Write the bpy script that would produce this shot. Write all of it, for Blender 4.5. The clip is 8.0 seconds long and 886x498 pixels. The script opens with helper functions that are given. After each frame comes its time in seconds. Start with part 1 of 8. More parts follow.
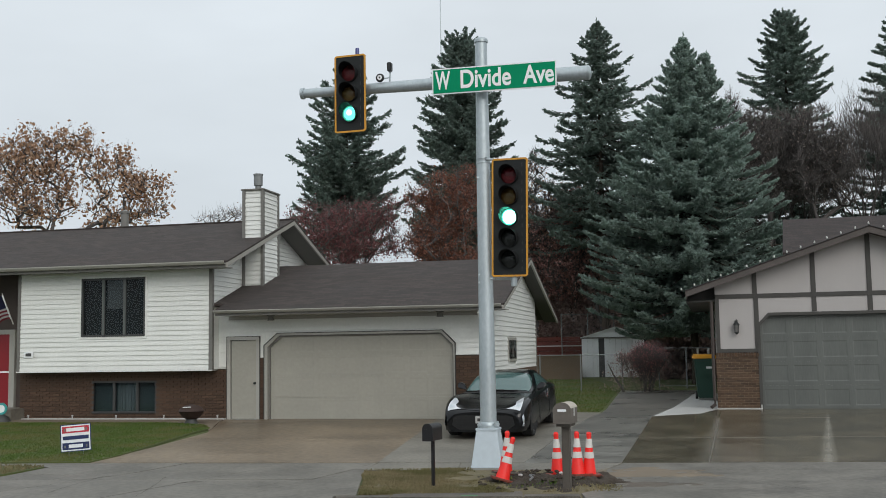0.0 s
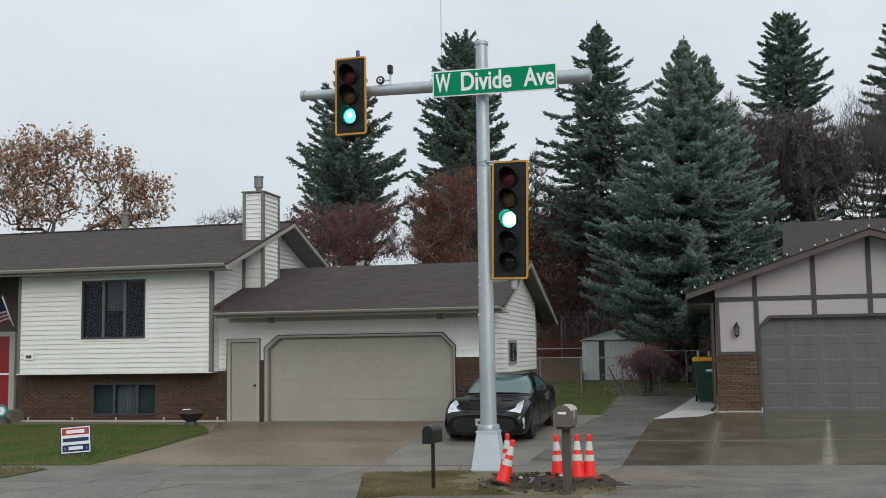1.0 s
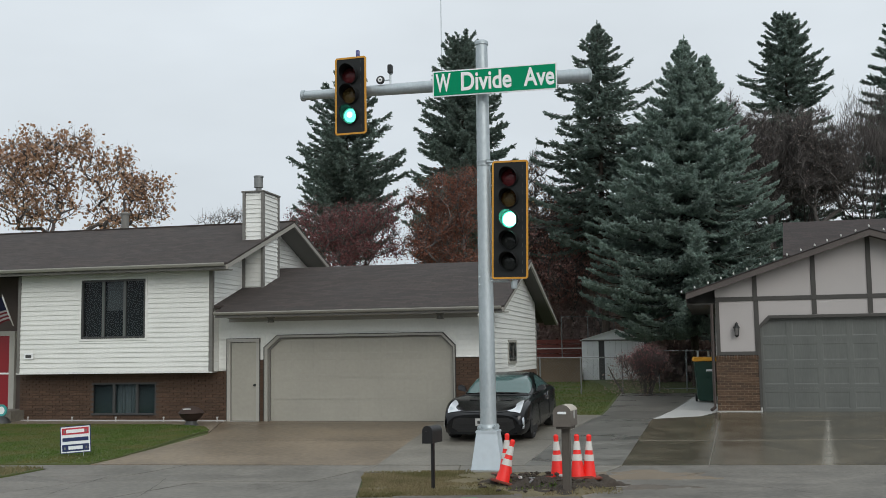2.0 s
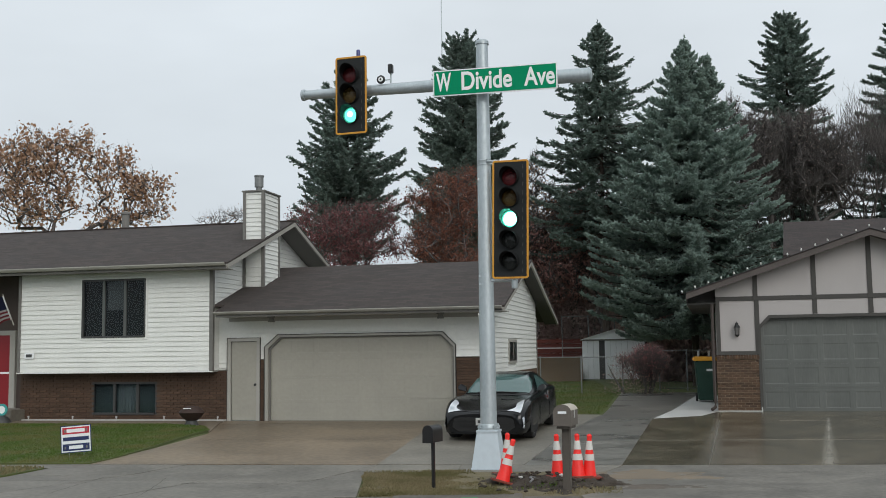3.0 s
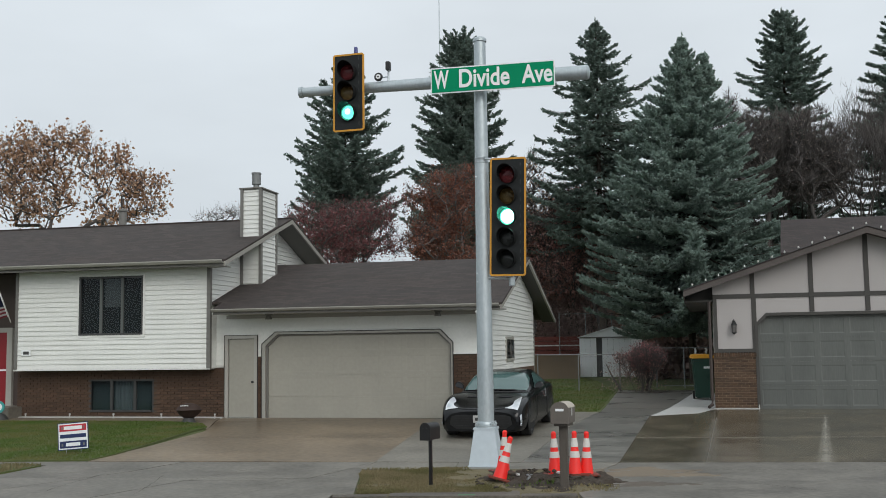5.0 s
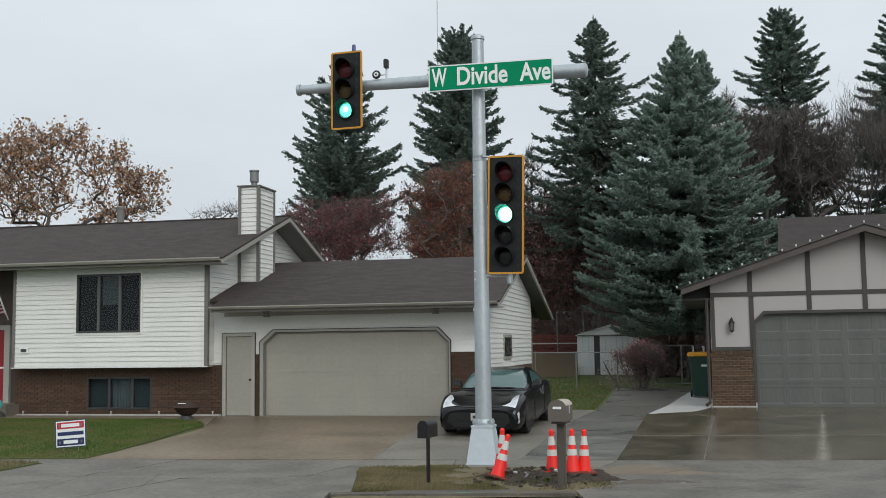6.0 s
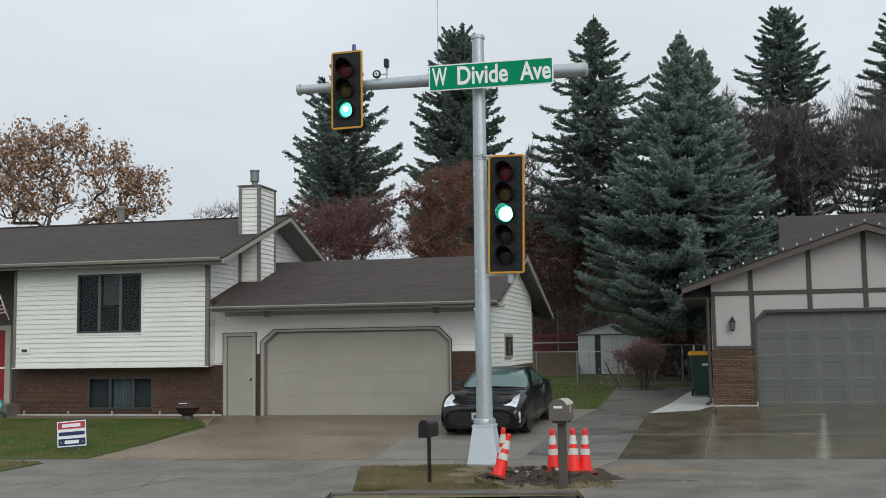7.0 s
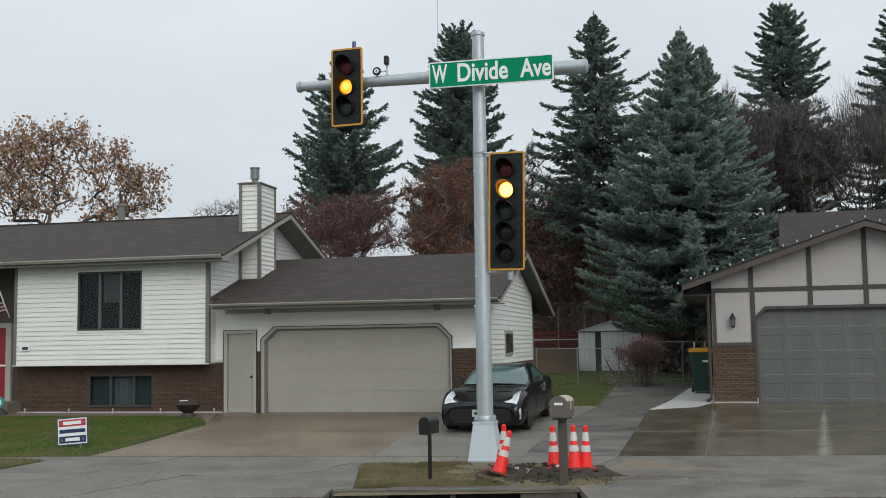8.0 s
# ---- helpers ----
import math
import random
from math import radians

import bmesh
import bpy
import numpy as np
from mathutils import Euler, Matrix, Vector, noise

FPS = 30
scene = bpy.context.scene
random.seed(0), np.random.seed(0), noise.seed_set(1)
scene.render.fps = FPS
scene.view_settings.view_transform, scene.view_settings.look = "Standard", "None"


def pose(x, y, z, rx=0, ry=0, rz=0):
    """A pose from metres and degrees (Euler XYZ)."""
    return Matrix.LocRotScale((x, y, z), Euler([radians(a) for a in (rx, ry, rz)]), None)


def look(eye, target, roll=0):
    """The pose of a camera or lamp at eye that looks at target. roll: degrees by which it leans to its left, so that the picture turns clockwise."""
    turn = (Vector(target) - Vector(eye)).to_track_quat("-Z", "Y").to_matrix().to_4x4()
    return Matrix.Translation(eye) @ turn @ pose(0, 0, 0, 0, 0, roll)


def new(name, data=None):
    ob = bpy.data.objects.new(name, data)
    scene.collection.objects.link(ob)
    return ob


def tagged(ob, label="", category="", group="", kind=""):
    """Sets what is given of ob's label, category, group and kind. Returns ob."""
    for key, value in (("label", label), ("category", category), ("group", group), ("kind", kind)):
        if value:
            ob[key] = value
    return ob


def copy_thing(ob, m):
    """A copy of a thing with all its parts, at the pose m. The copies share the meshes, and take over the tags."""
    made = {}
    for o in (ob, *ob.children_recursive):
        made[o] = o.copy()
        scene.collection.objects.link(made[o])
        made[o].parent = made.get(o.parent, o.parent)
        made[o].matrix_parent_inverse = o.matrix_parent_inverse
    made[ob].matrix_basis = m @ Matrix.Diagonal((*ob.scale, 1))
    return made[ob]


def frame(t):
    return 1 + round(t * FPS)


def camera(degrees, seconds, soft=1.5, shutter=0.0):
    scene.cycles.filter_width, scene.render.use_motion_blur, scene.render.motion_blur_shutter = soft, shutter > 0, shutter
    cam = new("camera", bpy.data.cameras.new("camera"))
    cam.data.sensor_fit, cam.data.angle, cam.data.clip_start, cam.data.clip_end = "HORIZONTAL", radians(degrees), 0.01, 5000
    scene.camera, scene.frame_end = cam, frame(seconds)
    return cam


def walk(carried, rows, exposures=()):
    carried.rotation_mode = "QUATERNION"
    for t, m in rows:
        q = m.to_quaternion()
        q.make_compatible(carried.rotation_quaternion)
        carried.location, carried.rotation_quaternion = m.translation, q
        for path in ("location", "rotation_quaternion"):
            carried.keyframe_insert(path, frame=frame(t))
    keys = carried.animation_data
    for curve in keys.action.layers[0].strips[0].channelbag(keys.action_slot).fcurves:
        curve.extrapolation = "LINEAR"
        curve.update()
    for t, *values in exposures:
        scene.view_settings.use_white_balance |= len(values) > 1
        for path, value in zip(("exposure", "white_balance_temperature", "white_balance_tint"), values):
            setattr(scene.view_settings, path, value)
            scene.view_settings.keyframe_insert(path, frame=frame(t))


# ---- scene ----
EYE = Vector((0.0, 0.0, 2.03))


def aim(yaw, pitch, roll):
    """The camera's pose in the parked car: degrees to the right of north, upwards, and its lean."""
    a, b = radians(yaw), radians(pitch)
    return look(EYE, EYE + Vector((math.sin(a) * math.cos(b), math.cos(a) * math.cos(b), math.sin(b))), roll)


cam = camera(45.93, 8.0, 0.9)
PATH = [
    (0.0, 0.002, 5.443, -0.914), (0.5, -0.032, 5.498, -0.921), (1.0, -0.012, 5.578, -0.850), (1.5, 0.011, 5.612, -0.830),
    (1.7, 0.002, 5.594, -0.825), (2.8, -0.018, 5.548, -0.800), (3.0, -0.030, 5.542, -0.802), (3.5, -0.032, 5.484, -0.849),
    (4.0, 0.013, 5.482, -0.850), (4.5, 0.038, 5.490, -0.796), (4.7, 0.063, 5.464, -0.785), (5.8, 0.209, 5.286, -0.722),
    (6.0, 0.225, 5.283, -0.722), (6.5, 0.275, 5.259, -0.758), (7.0, 0.190, 5.254, -0.825), (7.5, 0.231, 5.208, -0.915),
    (8.0, 0.171, 5.094, -0.900)]
walk(cam, [(t, aim(y, p, r)) for t, y, p, r in PATH])

# ---- overcast sky, soft sun ----
SUN_ELEVATION, SUN_ROTATION = radians(29), radians(160)
world = bpy.data.worlds.new("world")
scene.world = world
world.use_nodes = True
wn, wl = world.node_tree.nodes, world.node_tree.links
wn.clear()
sky = wn.new("ShaderNodeTexSky")
sky.sky_type = "NISHITA"
sky.sun_disc = False
sky.sun_elevation, sky.sun_rotation = SUN_ELEVATION, SUN_ROTATION
sky.dust_density, sky.air_density = 6.0, 1.0
dim = wn.new("ShaderNodeVectorMath")
dim.operation = "SCALE"
dim.inputs["Scale"].default_value = 0.07
wl.new(sky.outputs["Color"], dim.inputs[0])
# a cloud deck: brighter overhead than at the horizon, faintly mottled
co = wn.new("ShaderNodeTexCoord")
sep = wn.new("ShaderNodeSeparateXYZ")
wl.new(co.outputs["Generated"], sep.inputs[0])
deck = wn.new("ShaderNodeValToRGB")
deck.color_ramp.elements[0].position, deck.color_ramp.elements[0].color = 0.0, (0.648, 0.71, 0.762, 1)
deck.color_ramp.elements[1].position, deck.color_ramp.elements[1].color = 1.0, (1.028, 1.10, 1.152, 1)
wl.new(sep.outputs["Z"], deck.inputs[0])
cloud = wn.new("ShaderNodeTexNoise")
cloud.inputs["Scale"].default_value, cloud.inputs["Detail"].default_value = 3.0, 4.0
stretch = wn.new("ShaderNodeMapping")
stretch.inputs["Scale"].default_value = (1.0, 1.0, 3.0)
wl.new(co.outputs["Generated"], stretch.inputs[0])
wl.new(stretch.outputs[0], cloud.inputs["Vector"])
mottle = wn.new("ShaderNodeMapRange")
mottle.inputs["From Min"].default_value, mottle.inputs["From Max"].default_value = 0.3, 0.7
mottle.inputs["To Min"].default_value, mottle.inputs["To Max"].default_value = 0.93, 1.06
wl.new(cloud.outputs["Fac"], mottle.inputs["Value"])
grey = wn.new("ShaderNodeVectorMath")
grey.operation = "SCALE"
wl.new(deck.outputs[0], grey.inputs[0])
wl.new(mottle.outputs[0], grey.inputs["Scale"])
both = wn.new("ShaderNodeMixRGB")
both.inputs[0].default_value = 0.93
wl.new(dim.outputs[0], both.inputs[1])
wl.new(grey.outputs[0], both.inputs[2])
back = wn.new("ShaderNodeBackground")
back.inputs["Strength"].default_value = 1.0
wl.new(both.outputs[0], back.inputs["Color"])
wo = wn.new("ShaderNodeOutputWorld")
wl.new(back.outputs[0], wo.inputs["Surface"])

sun_data = bpy.data.lights.new("sun", "SUN")
sun_data.energy, sun_data.angle, sun_data.color = 1.05, radians(35), (1.0, 0.97, 0.93)
sun = new("sun", sun_data)
sun.matrix_world = look((16, -25, 27), (0, 20, 0))


# ---- materials ----
def rgb(c):
    return (*c, 1.0) if len(c) == 3 else c


def mat(name, a, b=None, rough=0.7, scale=6.0, fine=60.0, bump=0.15, metal=0.0, depth=0.01, stretch=(1, 1, 1), stain=0.25, coat=0.0, gloss=0.5, vary=0.0):
    """A surface of two colours mixed in large patches and fine grain, with fine relief."""
    m = bpy.data.materials.new(name)
    m.use_nodes = True
    n, l = m.node_tree.nodes, m.node_tree.links
    p = n["Principled BSDF"]
    b = b or tuple(0.8 * v for v in a)
    tc = n.new("ShaderNodeTexCoord")
    mp = n.new("ShaderNodeMapping")
    mp.inputs["Scale"].default_value = stretch
    l.new(tc.outputs["Object"], mp.inputs[0])
    big, small = n.new("ShaderNodeTexNoise"), n.new("ShaderNodeTexNoise")
    big.inputs["Scale"].default_value, big.inputs["Detail"].default_value = scale / 6.0, 5.0
    small.inputs["Scale"].default_value, small.inputs["Detail"].default_value = fine, 3.0
    for t in (big, small):
        l.new(mp.outputs[0], t.inputs["Vector"])
    mixer = n.new("ShaderNodeMath")
    mixer.operation = "MULTIPLY_ADD"
    mixer.inputs[1].default_value = 0.45
    l.new(small.outputs["Fac"], mixer.inputs[0])
    part_big = n.new("ShaderNodeMath")
    part_big.operation = "MULTIPLY"
    part_big.inputs[1].default_value = 0.55
    l.new(big.outputs["Fac"], part_big.inputs[0])
    l.new(part_big.outputs[0], mixer.inputs[2])
    ramp = n.new("ShaderNodeValToRGB")
    ramp.color_ramp.elements[0].position, ramp.color_ramp.elements[0].color = 0.5 - stain, rgb(b)
    ramp.color_ramp.elements[1].position, ramp.color_ramp.elements[1].color = 0.5 + stain, rgb(a)
    l.new(mixer.outputs[0], ramp.inputs[0])
    out = ramp.outputs[0]
    if vary:
        info = n.new("ShaderNodeObjectInfo")
        mr = n.new("ShaderNodeMapRange")
        mr.inputs["To Min"].default_value, mr.inputs["To Max"].default_value = 1 - vary, 1 + vary
        l.new(info.outputs["Random"], mr.inputs["Value"])
        sc = n.new("ShaderNodeVectorMath")
        sc.operation = "SCALE"
        l.new(out, sc.inputs[0])
        l.new(mr.outputs[0], sc.inputs["Scale"])
        out = sc.outputs[0]
    l.new(out, p.inputs["Base Color"])
    rr = n.new("ShaderNodeMapRange")
    rr.inputs["To Min"].default_value, rr.inputs["To Max"].default_value = max(0.02, rough - 0.12), min(1.0, rough + 0.12)
    l.new(big.outputs["Fac"], rr.inputs["Value"])
    l.new(rr.outputs[0], p.inputs["Roughness"])
    p.inputs["Metallic"].default_value = metal
    p.inputs["Specular IOR Level"].default_value = gloss
    p.inputs["Coat Weight"].default_value = coat
    if bump:
        bn = n.new("ShaderNodeBump")
        bn.inputs["Strength"].default_value, bn.inputs["Distance"].default_value = bump, depth
        l.new(small.outputs["Fac"], bn.inputs["Height"])
        l.new(bn.outputs[0], p.inputs["Normal"])
    return m


def water_mark(m, slope, offset, wide, near, far, colour, strength):
    """A chalky mark left by running water along the line x = slope * y + offset, fraying towards the street."""
    n, l = m.node_tree.nodes, m.node_tree.links
    p = n["Principled BSDF"]

    def calc(op, a, b):
        q = n.new("ShaderNodeMath")
        q.operation = op
        for k, v in enumerate((a, b)):
            if isinstance(v, (int, float)):
                q.inputs[k].default_value = v
            elif v is not None:
                l.new(v, q.inputs[k])
        return q.outputs[0]

    tc, xyz, ns = n.new("ShaderNodeTexCoord"), n.new("ShaderNodeSeparateXYZ"), n.new("ShaderNodeTexNoise")
    l.new(tc.outputs["Object"], xyz.inputs[0])
    l.new(tc.outputs["Object"], ns.inputs["Vector"])
    ns.inputs["Scale"].default_value, ns.inputs["Detail"].default_value = 3.0, 5.0
    aside = calc("ABSOLUTE", calc("SUBTRACT", calc("SUBTRACT", xyz.outputs["X"], calc("MULTIPLY", xyz.outputs["Y"], slope)), offset), None)
    reach = n.new("ShaderNodeMapRange")
    reach.inputs["From Min"].default_value, reach.inputs["From Max"].default_value = near, far
    reach.inputs["To Min"].default_value, reach.inputs["To Max"].default_value = wide, wide * 0.22
    l.new(xyz.outputs["Y"], reach.inputs["Value"])
    soft = calc("SUBTRACT", 1.0, calc("DIVIDE", aside, reach.outputs[0]))
    soft = calc("MAXIMUM", calc("ADD", soft, calc("MULTIPLY", calc("SUBTRACT", ns.outputs["Fac"], 0.5), 0.9)), 0.0)
    fade = calc("LESS_THAN", xyz.outputs["Y"], far)
    mix = n.new("ShaderNodeMixRGB")
    mix.use_clamp = True
    l.new(calc("MINIMUM", calc("MULTIPLY", calc("MULTIPLY", soft, fade), strength), 1.0), mix.inputs[0])
    l.new(p.inputs["Base Color"].links[0].from_socket, mix.inputs[1])
    mix.inputs[2].default_value = rgb(colour)
    l.new(mix.outputs[0], p.inputs["Base Color"])


def leaf_mat(name, a, b, c, rough=0.6, through_light=0.42, patch=None):
    """Foliage: each leaf or spray takes a colour of its own between three."""
    m = bpy.data.materials.new(name)
    m.use_nodes = True
    n, l = m.node_tree.nodes, m.node_tree.links
    p = n["Principled BSDF"]
    geo = n.new("ShaderNodeNewGeometry")
    ramp = n.new("ShaderNodeValToRGB")
    e = ramp.color_ramp.elements
    e[0].position, e[0].color = 0.0, rgb(a)
    e[1].position, e[1].color = 1.0, rgb(c)
    mid = e.new(0.5)
    mid.color = rgb(b)
    l.new(geo.outputs["Random Per Island"], ramp.inputs[0])
    tint = ramp.outputs[0]
    if patch:
        # withered patches over the plot
        tc, ns, mr, mc = n.new("ShaderNodeTexCoord"), n.new("ShaderNodeTexNoise"), n.new("ShaderNodeMapRange"), n.new("ShaderNodeMixRGB")
        ns.inputs["Scale"].default_value, ns.inputs["Detail"].default_value = 0.9, 5.0
        mr.inputs["From Min"].default_value, mr.inputs["From Max"].default_value = 0.44, 0.62
        mc.inputs[2].default_value = rgb(patch)
        l.new(tc.outputs["Object"], ns.inputs["Vector"])
        l.new(ns.outputs["Fac"], mr.inputs["Value"])
        l.new(mr.outputs[0], mc.inputs[0])
        l.new(tint, mc.inputs[1])
        tint = mc.outputs[0]
    l.new(tint, p.inputs["Base Color"])
    p.inputs["Roughness"].default_value = rough
    p.inputs["Specular IOR Level"].default_value = 0.25
    tr = n.new("ShaderNodeBsdfTranslucent")
    l.new(tint, tr.inputs["Color"])
    mx = n.new("ShaderNodeMixShader")
    mx.inputs[0].default_value = through_light
    l.new(p.outputs[0], mx.inputs[1])
    l.new(tr.outputs[0], mx.inputs[2])
    l.new(mx.outputs[0], n["Material Output"].inputs["Surface"])
    return m


def glass_mat(name, tint, mirror=0.9):
    """A window pane: what lies behind it shows through, with the sky mirrored in it at a slant."""
    m = bpy.data.materials.new(name)
    m.use_nodes = True
    n, l = m.node_tree.nodes, m.node_tree.links
    n.remove(n["Principled BSDF"])
    tr, gl, mx, fr = n.new("ShaderNodeBsdfTransparent"), n.new("ShaderNodeBsdfGlossy"), n.new("ShaderNodeMixShader"), n.new("ShaderNodeFresnel")
    tr.inputs["Color"].default_value = rgb(tint)
    gl.inputs["Roughness"].default_value = 0.0
    gl.inputs["Color"].default_value = (mirror, mirror, mirror, 1)
    fr.inputs["IOR"].default_value = 1.33
    l.new(fr.outputs[0], mx.inputs[0])
    l.new(tr.outputs[0], mx.inputs[1])
    l.new(gl.outputs[0], mx.inputs[2])
    l.new(mx.outputs[0], n["Material Output"].inputs["Surface"])
    return m


def lens_mat(name, tint, body=None):
    """A moulded coloured signal lens: clear to the lamp behind it, and glossy."""
    m = bpy.data.materials.new(name)
    m.use_nodes = True
    n, l = m.node_tree.nodes, m.node_tree.links
    p = n["Principled BSDF"]
    p.inputs["Base Color"].default_value = rgb(body or tuple(0.13 * v + 0.01 for v in tint))
    p.inputs["Roughness"].default_value = 0.15
    tr, mx = n.new("ShaderNodeBsdfTransparent"), n.new("ShaderNodeMixShader")
    tr.inputs["Color"].default_value = rgb(tint)
    mx.inputs[0].default_value = 0.4
    l.new(tr.outputs[0], mx.inputs[1])
    l.new(p.outputs[0], mx.inputs[2])
    l.new(mx.outputs[0], n["Material Output"].inputs["Surface"])
    return m


def glow_mat(name, colour, strength):
    m = bpy.data.materials.new(name)
    m.use_nodes = True
    n, l = m.node_tree.nodes, m.node_tree.links
    n.remove(n["Principled BSDF"])
    e = n.new("ShaderNodeEmission")
    e.inputs["Color"].default_value, e.inputs["Strength"].default_value = rgb(colour), strength
    l.new(e.outputs[0], n["Material Output"].inputs["Surface"])
    return m


M_GRASS = mat("lawn_soil", (0.100, 0.118, 0.036), (0.058, 0.078, 0.022), 0.95, 7, 30, 0.5, depth=0.03)
M_BLADE = leaf_mat("grass_blades", (0.066, 0.125, 0.020), (0.090, 0.150, 0.026), (0.122, 0.172, 0.038), patch=(0.160, 0.160, 0.054))
M_STRAW = leaf_mat("dry_grass_blades", (0.21, 0.172, 0.10), (0.31, 0.255, 0.15), (0.165, 0.15, 0.07), patch=(0.16, 0.147, 0.066))
M_ROAD = mat("asphalt", (0.07, 0.07, 0.075), (0.045, 0.045, 0.048), 0.55, 3, 90, 0.3)
M_CONC = mat("concrete", (0.222, 0.205, 0.170), (0.120, 0.110, 0.090), 0.5, 7, 14, 0.2, depth=0.006, vary=0.08, stain=0.16)
M_APRON = mat("worn_concrete", (0.182, 0.168, 0.142), (0.086, 0.079, 0.066), 0.5, 8, 11, 0.2, depth=0.006, vary=0.10, stain=0.13)
M_KERB = mat("stained_concrete", (0.145, 0.128, 0.104), (0.045, 0.039, 0.032), 0.7, 9, 40, 0.4, depth=0.01, stain=0.16)
M_CONC_BROWN = mat("brown_damp_concrete", (0.232, 0.178, 0.120), (0.118, 0.090, 0.061), 0.42, 3.4, 9, 0.15, depth=0.005, vary=0.06, stain=0.12)
M_CONC_WET = mat("wet_concrete", (0.136, 0.116, 0.078), (0.062, 0.054, 0.039), 0.22, 7, 12, 0.06, depth=0.004, vary=0.14, stain=0.13)
water_mark(M_CONC_WET, 0.364, -0.06, 0.19, 18.2, 25.6, (0.29, 0.27, 0.225), 0.9)
water_mark(M_CONC_WET, 0.286, -0.70, 0.40, 18.2, 25.3, (0.25, 0.235, 0.20), 0.55)
M_CONC_DRY = mat("dry_concrete", (0.52, 0.52, 0.50), (0.40, 0.40, 0.385), 0.6, 5, 50, 0.1, depth=0.005)
M_CONC_LANE = mat("damp_concrete", (0.225, 0.215, 0.192), (0.105, 0.102, 0.092), 0.3, 7, 9, 0.1, depth=0.005, vary=0.12, stain=0.10, stretch=(0.30, 1.2, 1))
M_SIDING = mat("white_vinyl_siding", (0.81, 0.82, 0.78), (0.66, 0.67, 0.635), 0.5, 8, 16, 0.05, stain=0.3)
M_TIMBER = mat("dark_stained_timber", (0.066, 0.063, 0.057), (0.044, 0.042, 0.038), 0.7, 8, 40, 0.2, stretch=(1, 1, 1))
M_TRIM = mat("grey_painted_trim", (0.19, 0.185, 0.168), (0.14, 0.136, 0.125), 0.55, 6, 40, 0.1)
M_SOFFIT = mat("tan_soffit", (0.42, 0.41, 0.37), (0.34, 0.33, 0.30), 0.6, 6, 30, 0.05)
M_GUTTER = mat("tan_metal_gutter", (0.38, 0.37, 0.33), (0.30, 0.292, 0.262), 0.4, 6, 30, 0.05)
M_BRICK = mat("dark_red_brick", (0.106, 0.061, 0.037), (0.066, 0.039, 0.025), 0.85, 30, 60, 0.4, vary=0.2)
M_BRICK_TAN = mat("brown_brick", (0.110, 0.064, 0.035), (0.054, 0.032, 0.021), 0.85, 30, 60, 0.4, vary=0.34)
M_MORTAR_PALE = mat("pale_mortar", (0.33, 0.26, 0.19), (0.25, 0.195, 0.14), 0.9, 10, 60, 0.3)
M_MORTAR = mat("mortar", (0.10, 0.070, 0.050), (0.075, 0.053, 0.039), 0.9, 10, 60, 0.3)
M_DOOR = mat("taupe_garage_door", (0.375, 0.36, 0.307), (0.305, 0.294, 0.252), 0.5, 7, 12, 0.05, stain=0.24)
M_DOOR_GREEN = mat("grey_green_garage_door", (0.128, 0.136, 0.126), (0.088, 0.095, 0.088), 0.42, 9, 14, 0.05, stain=0.22, stretch=(2.2, 1, 0.35))
M_STUCCO = mat("off_white_stucco", (0.445, 0.421, 0.41), (0.385, 0.363, 0.352), 0.9, 5, 80, 0.3)
M_FRAME = mat("dark_window_frame", (0.055, 0.056, 0.055), (0.038, 0.039, 0.038), 0.5, 8, 30, 0.05)
M_GLASS = glass_mat("window_glass", (0.62, 0.68, 0.70))
# Near-black walls put the rooms' dimness into their colour.
M_ROOM = mat("dim_room", (0.035, 0.036, 0.038), (0.025, 0.025, 0.026), 0.9, 3, 10, 0.0)
M_CURTAIN = mat("grey_curtain", (0.34, 0.37, 0.37), (0.20, 0.225, 0.225), 0.9, 3, 12, 0.3, stretch=(6, 1, 0.3), depth=0.05)
M_SHADE = mat("dim_roller_blind", (0.17, 0.17, 0.165), (0.14, 0.14, 0.136), 0.9, 3, 12, 0.0)
M_RED_DOOR = mat("red_door", (0.26, 0.009, 0.017), (0.21, 0.008, 0.014), 0.4, 5, 30, 0.03)
M_STEEL = mat("galvanised_steel", (0.55, 0.605, 0.625), (0.36, 0.41, 0.43), 0.5, 14, 25, 0.04, metal=0.62, stretch=(1, 1, 0.4))
M_BASE = mat("cast_aluminium", (0.58, 0.655, 0.70), (0.48, 0.545, 0.59), 0.45, 8, 12, 0.0, metal=0.15)
M_BLACK = mat("black_signal_housing", (0.022, 0.024, 0.024), (0.014, 0.015, 0.015), 0.5, 8, 30, 0.05)
M_YELLOW = mat("retroreflective_yellow_border", (0.66, 0.31, 0.03), (0.54, 0.25, 0.02), 0.45, 8, 30, 0.03)
M_SIGN_GREEN = mat("green_sign_sheet", (0.001, 0.255, 0.118), (0.001, 0.23, 0.105), 0.7, 5, 30, 0.0, gloss=0.12)
M_SIGN_WHITE = mat("white_sign_sheet", (0.86, 0.88, 0.88), (0.80, 0.82, 0.82), 0.4, 6, 30, 0.02)
M_BARK = mat("bark", (0.085, 0.065, 0.05), (0.05, 0.04, 0.032), 0.95, 20, 40, 0.8, depth=0.03)
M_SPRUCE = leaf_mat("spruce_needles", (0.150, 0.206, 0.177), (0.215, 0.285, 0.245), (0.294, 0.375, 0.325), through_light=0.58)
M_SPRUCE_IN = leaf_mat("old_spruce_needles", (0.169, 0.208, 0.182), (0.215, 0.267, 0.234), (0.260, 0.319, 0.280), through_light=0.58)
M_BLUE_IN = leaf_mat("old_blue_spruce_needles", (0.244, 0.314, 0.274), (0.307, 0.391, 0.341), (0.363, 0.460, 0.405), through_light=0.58)
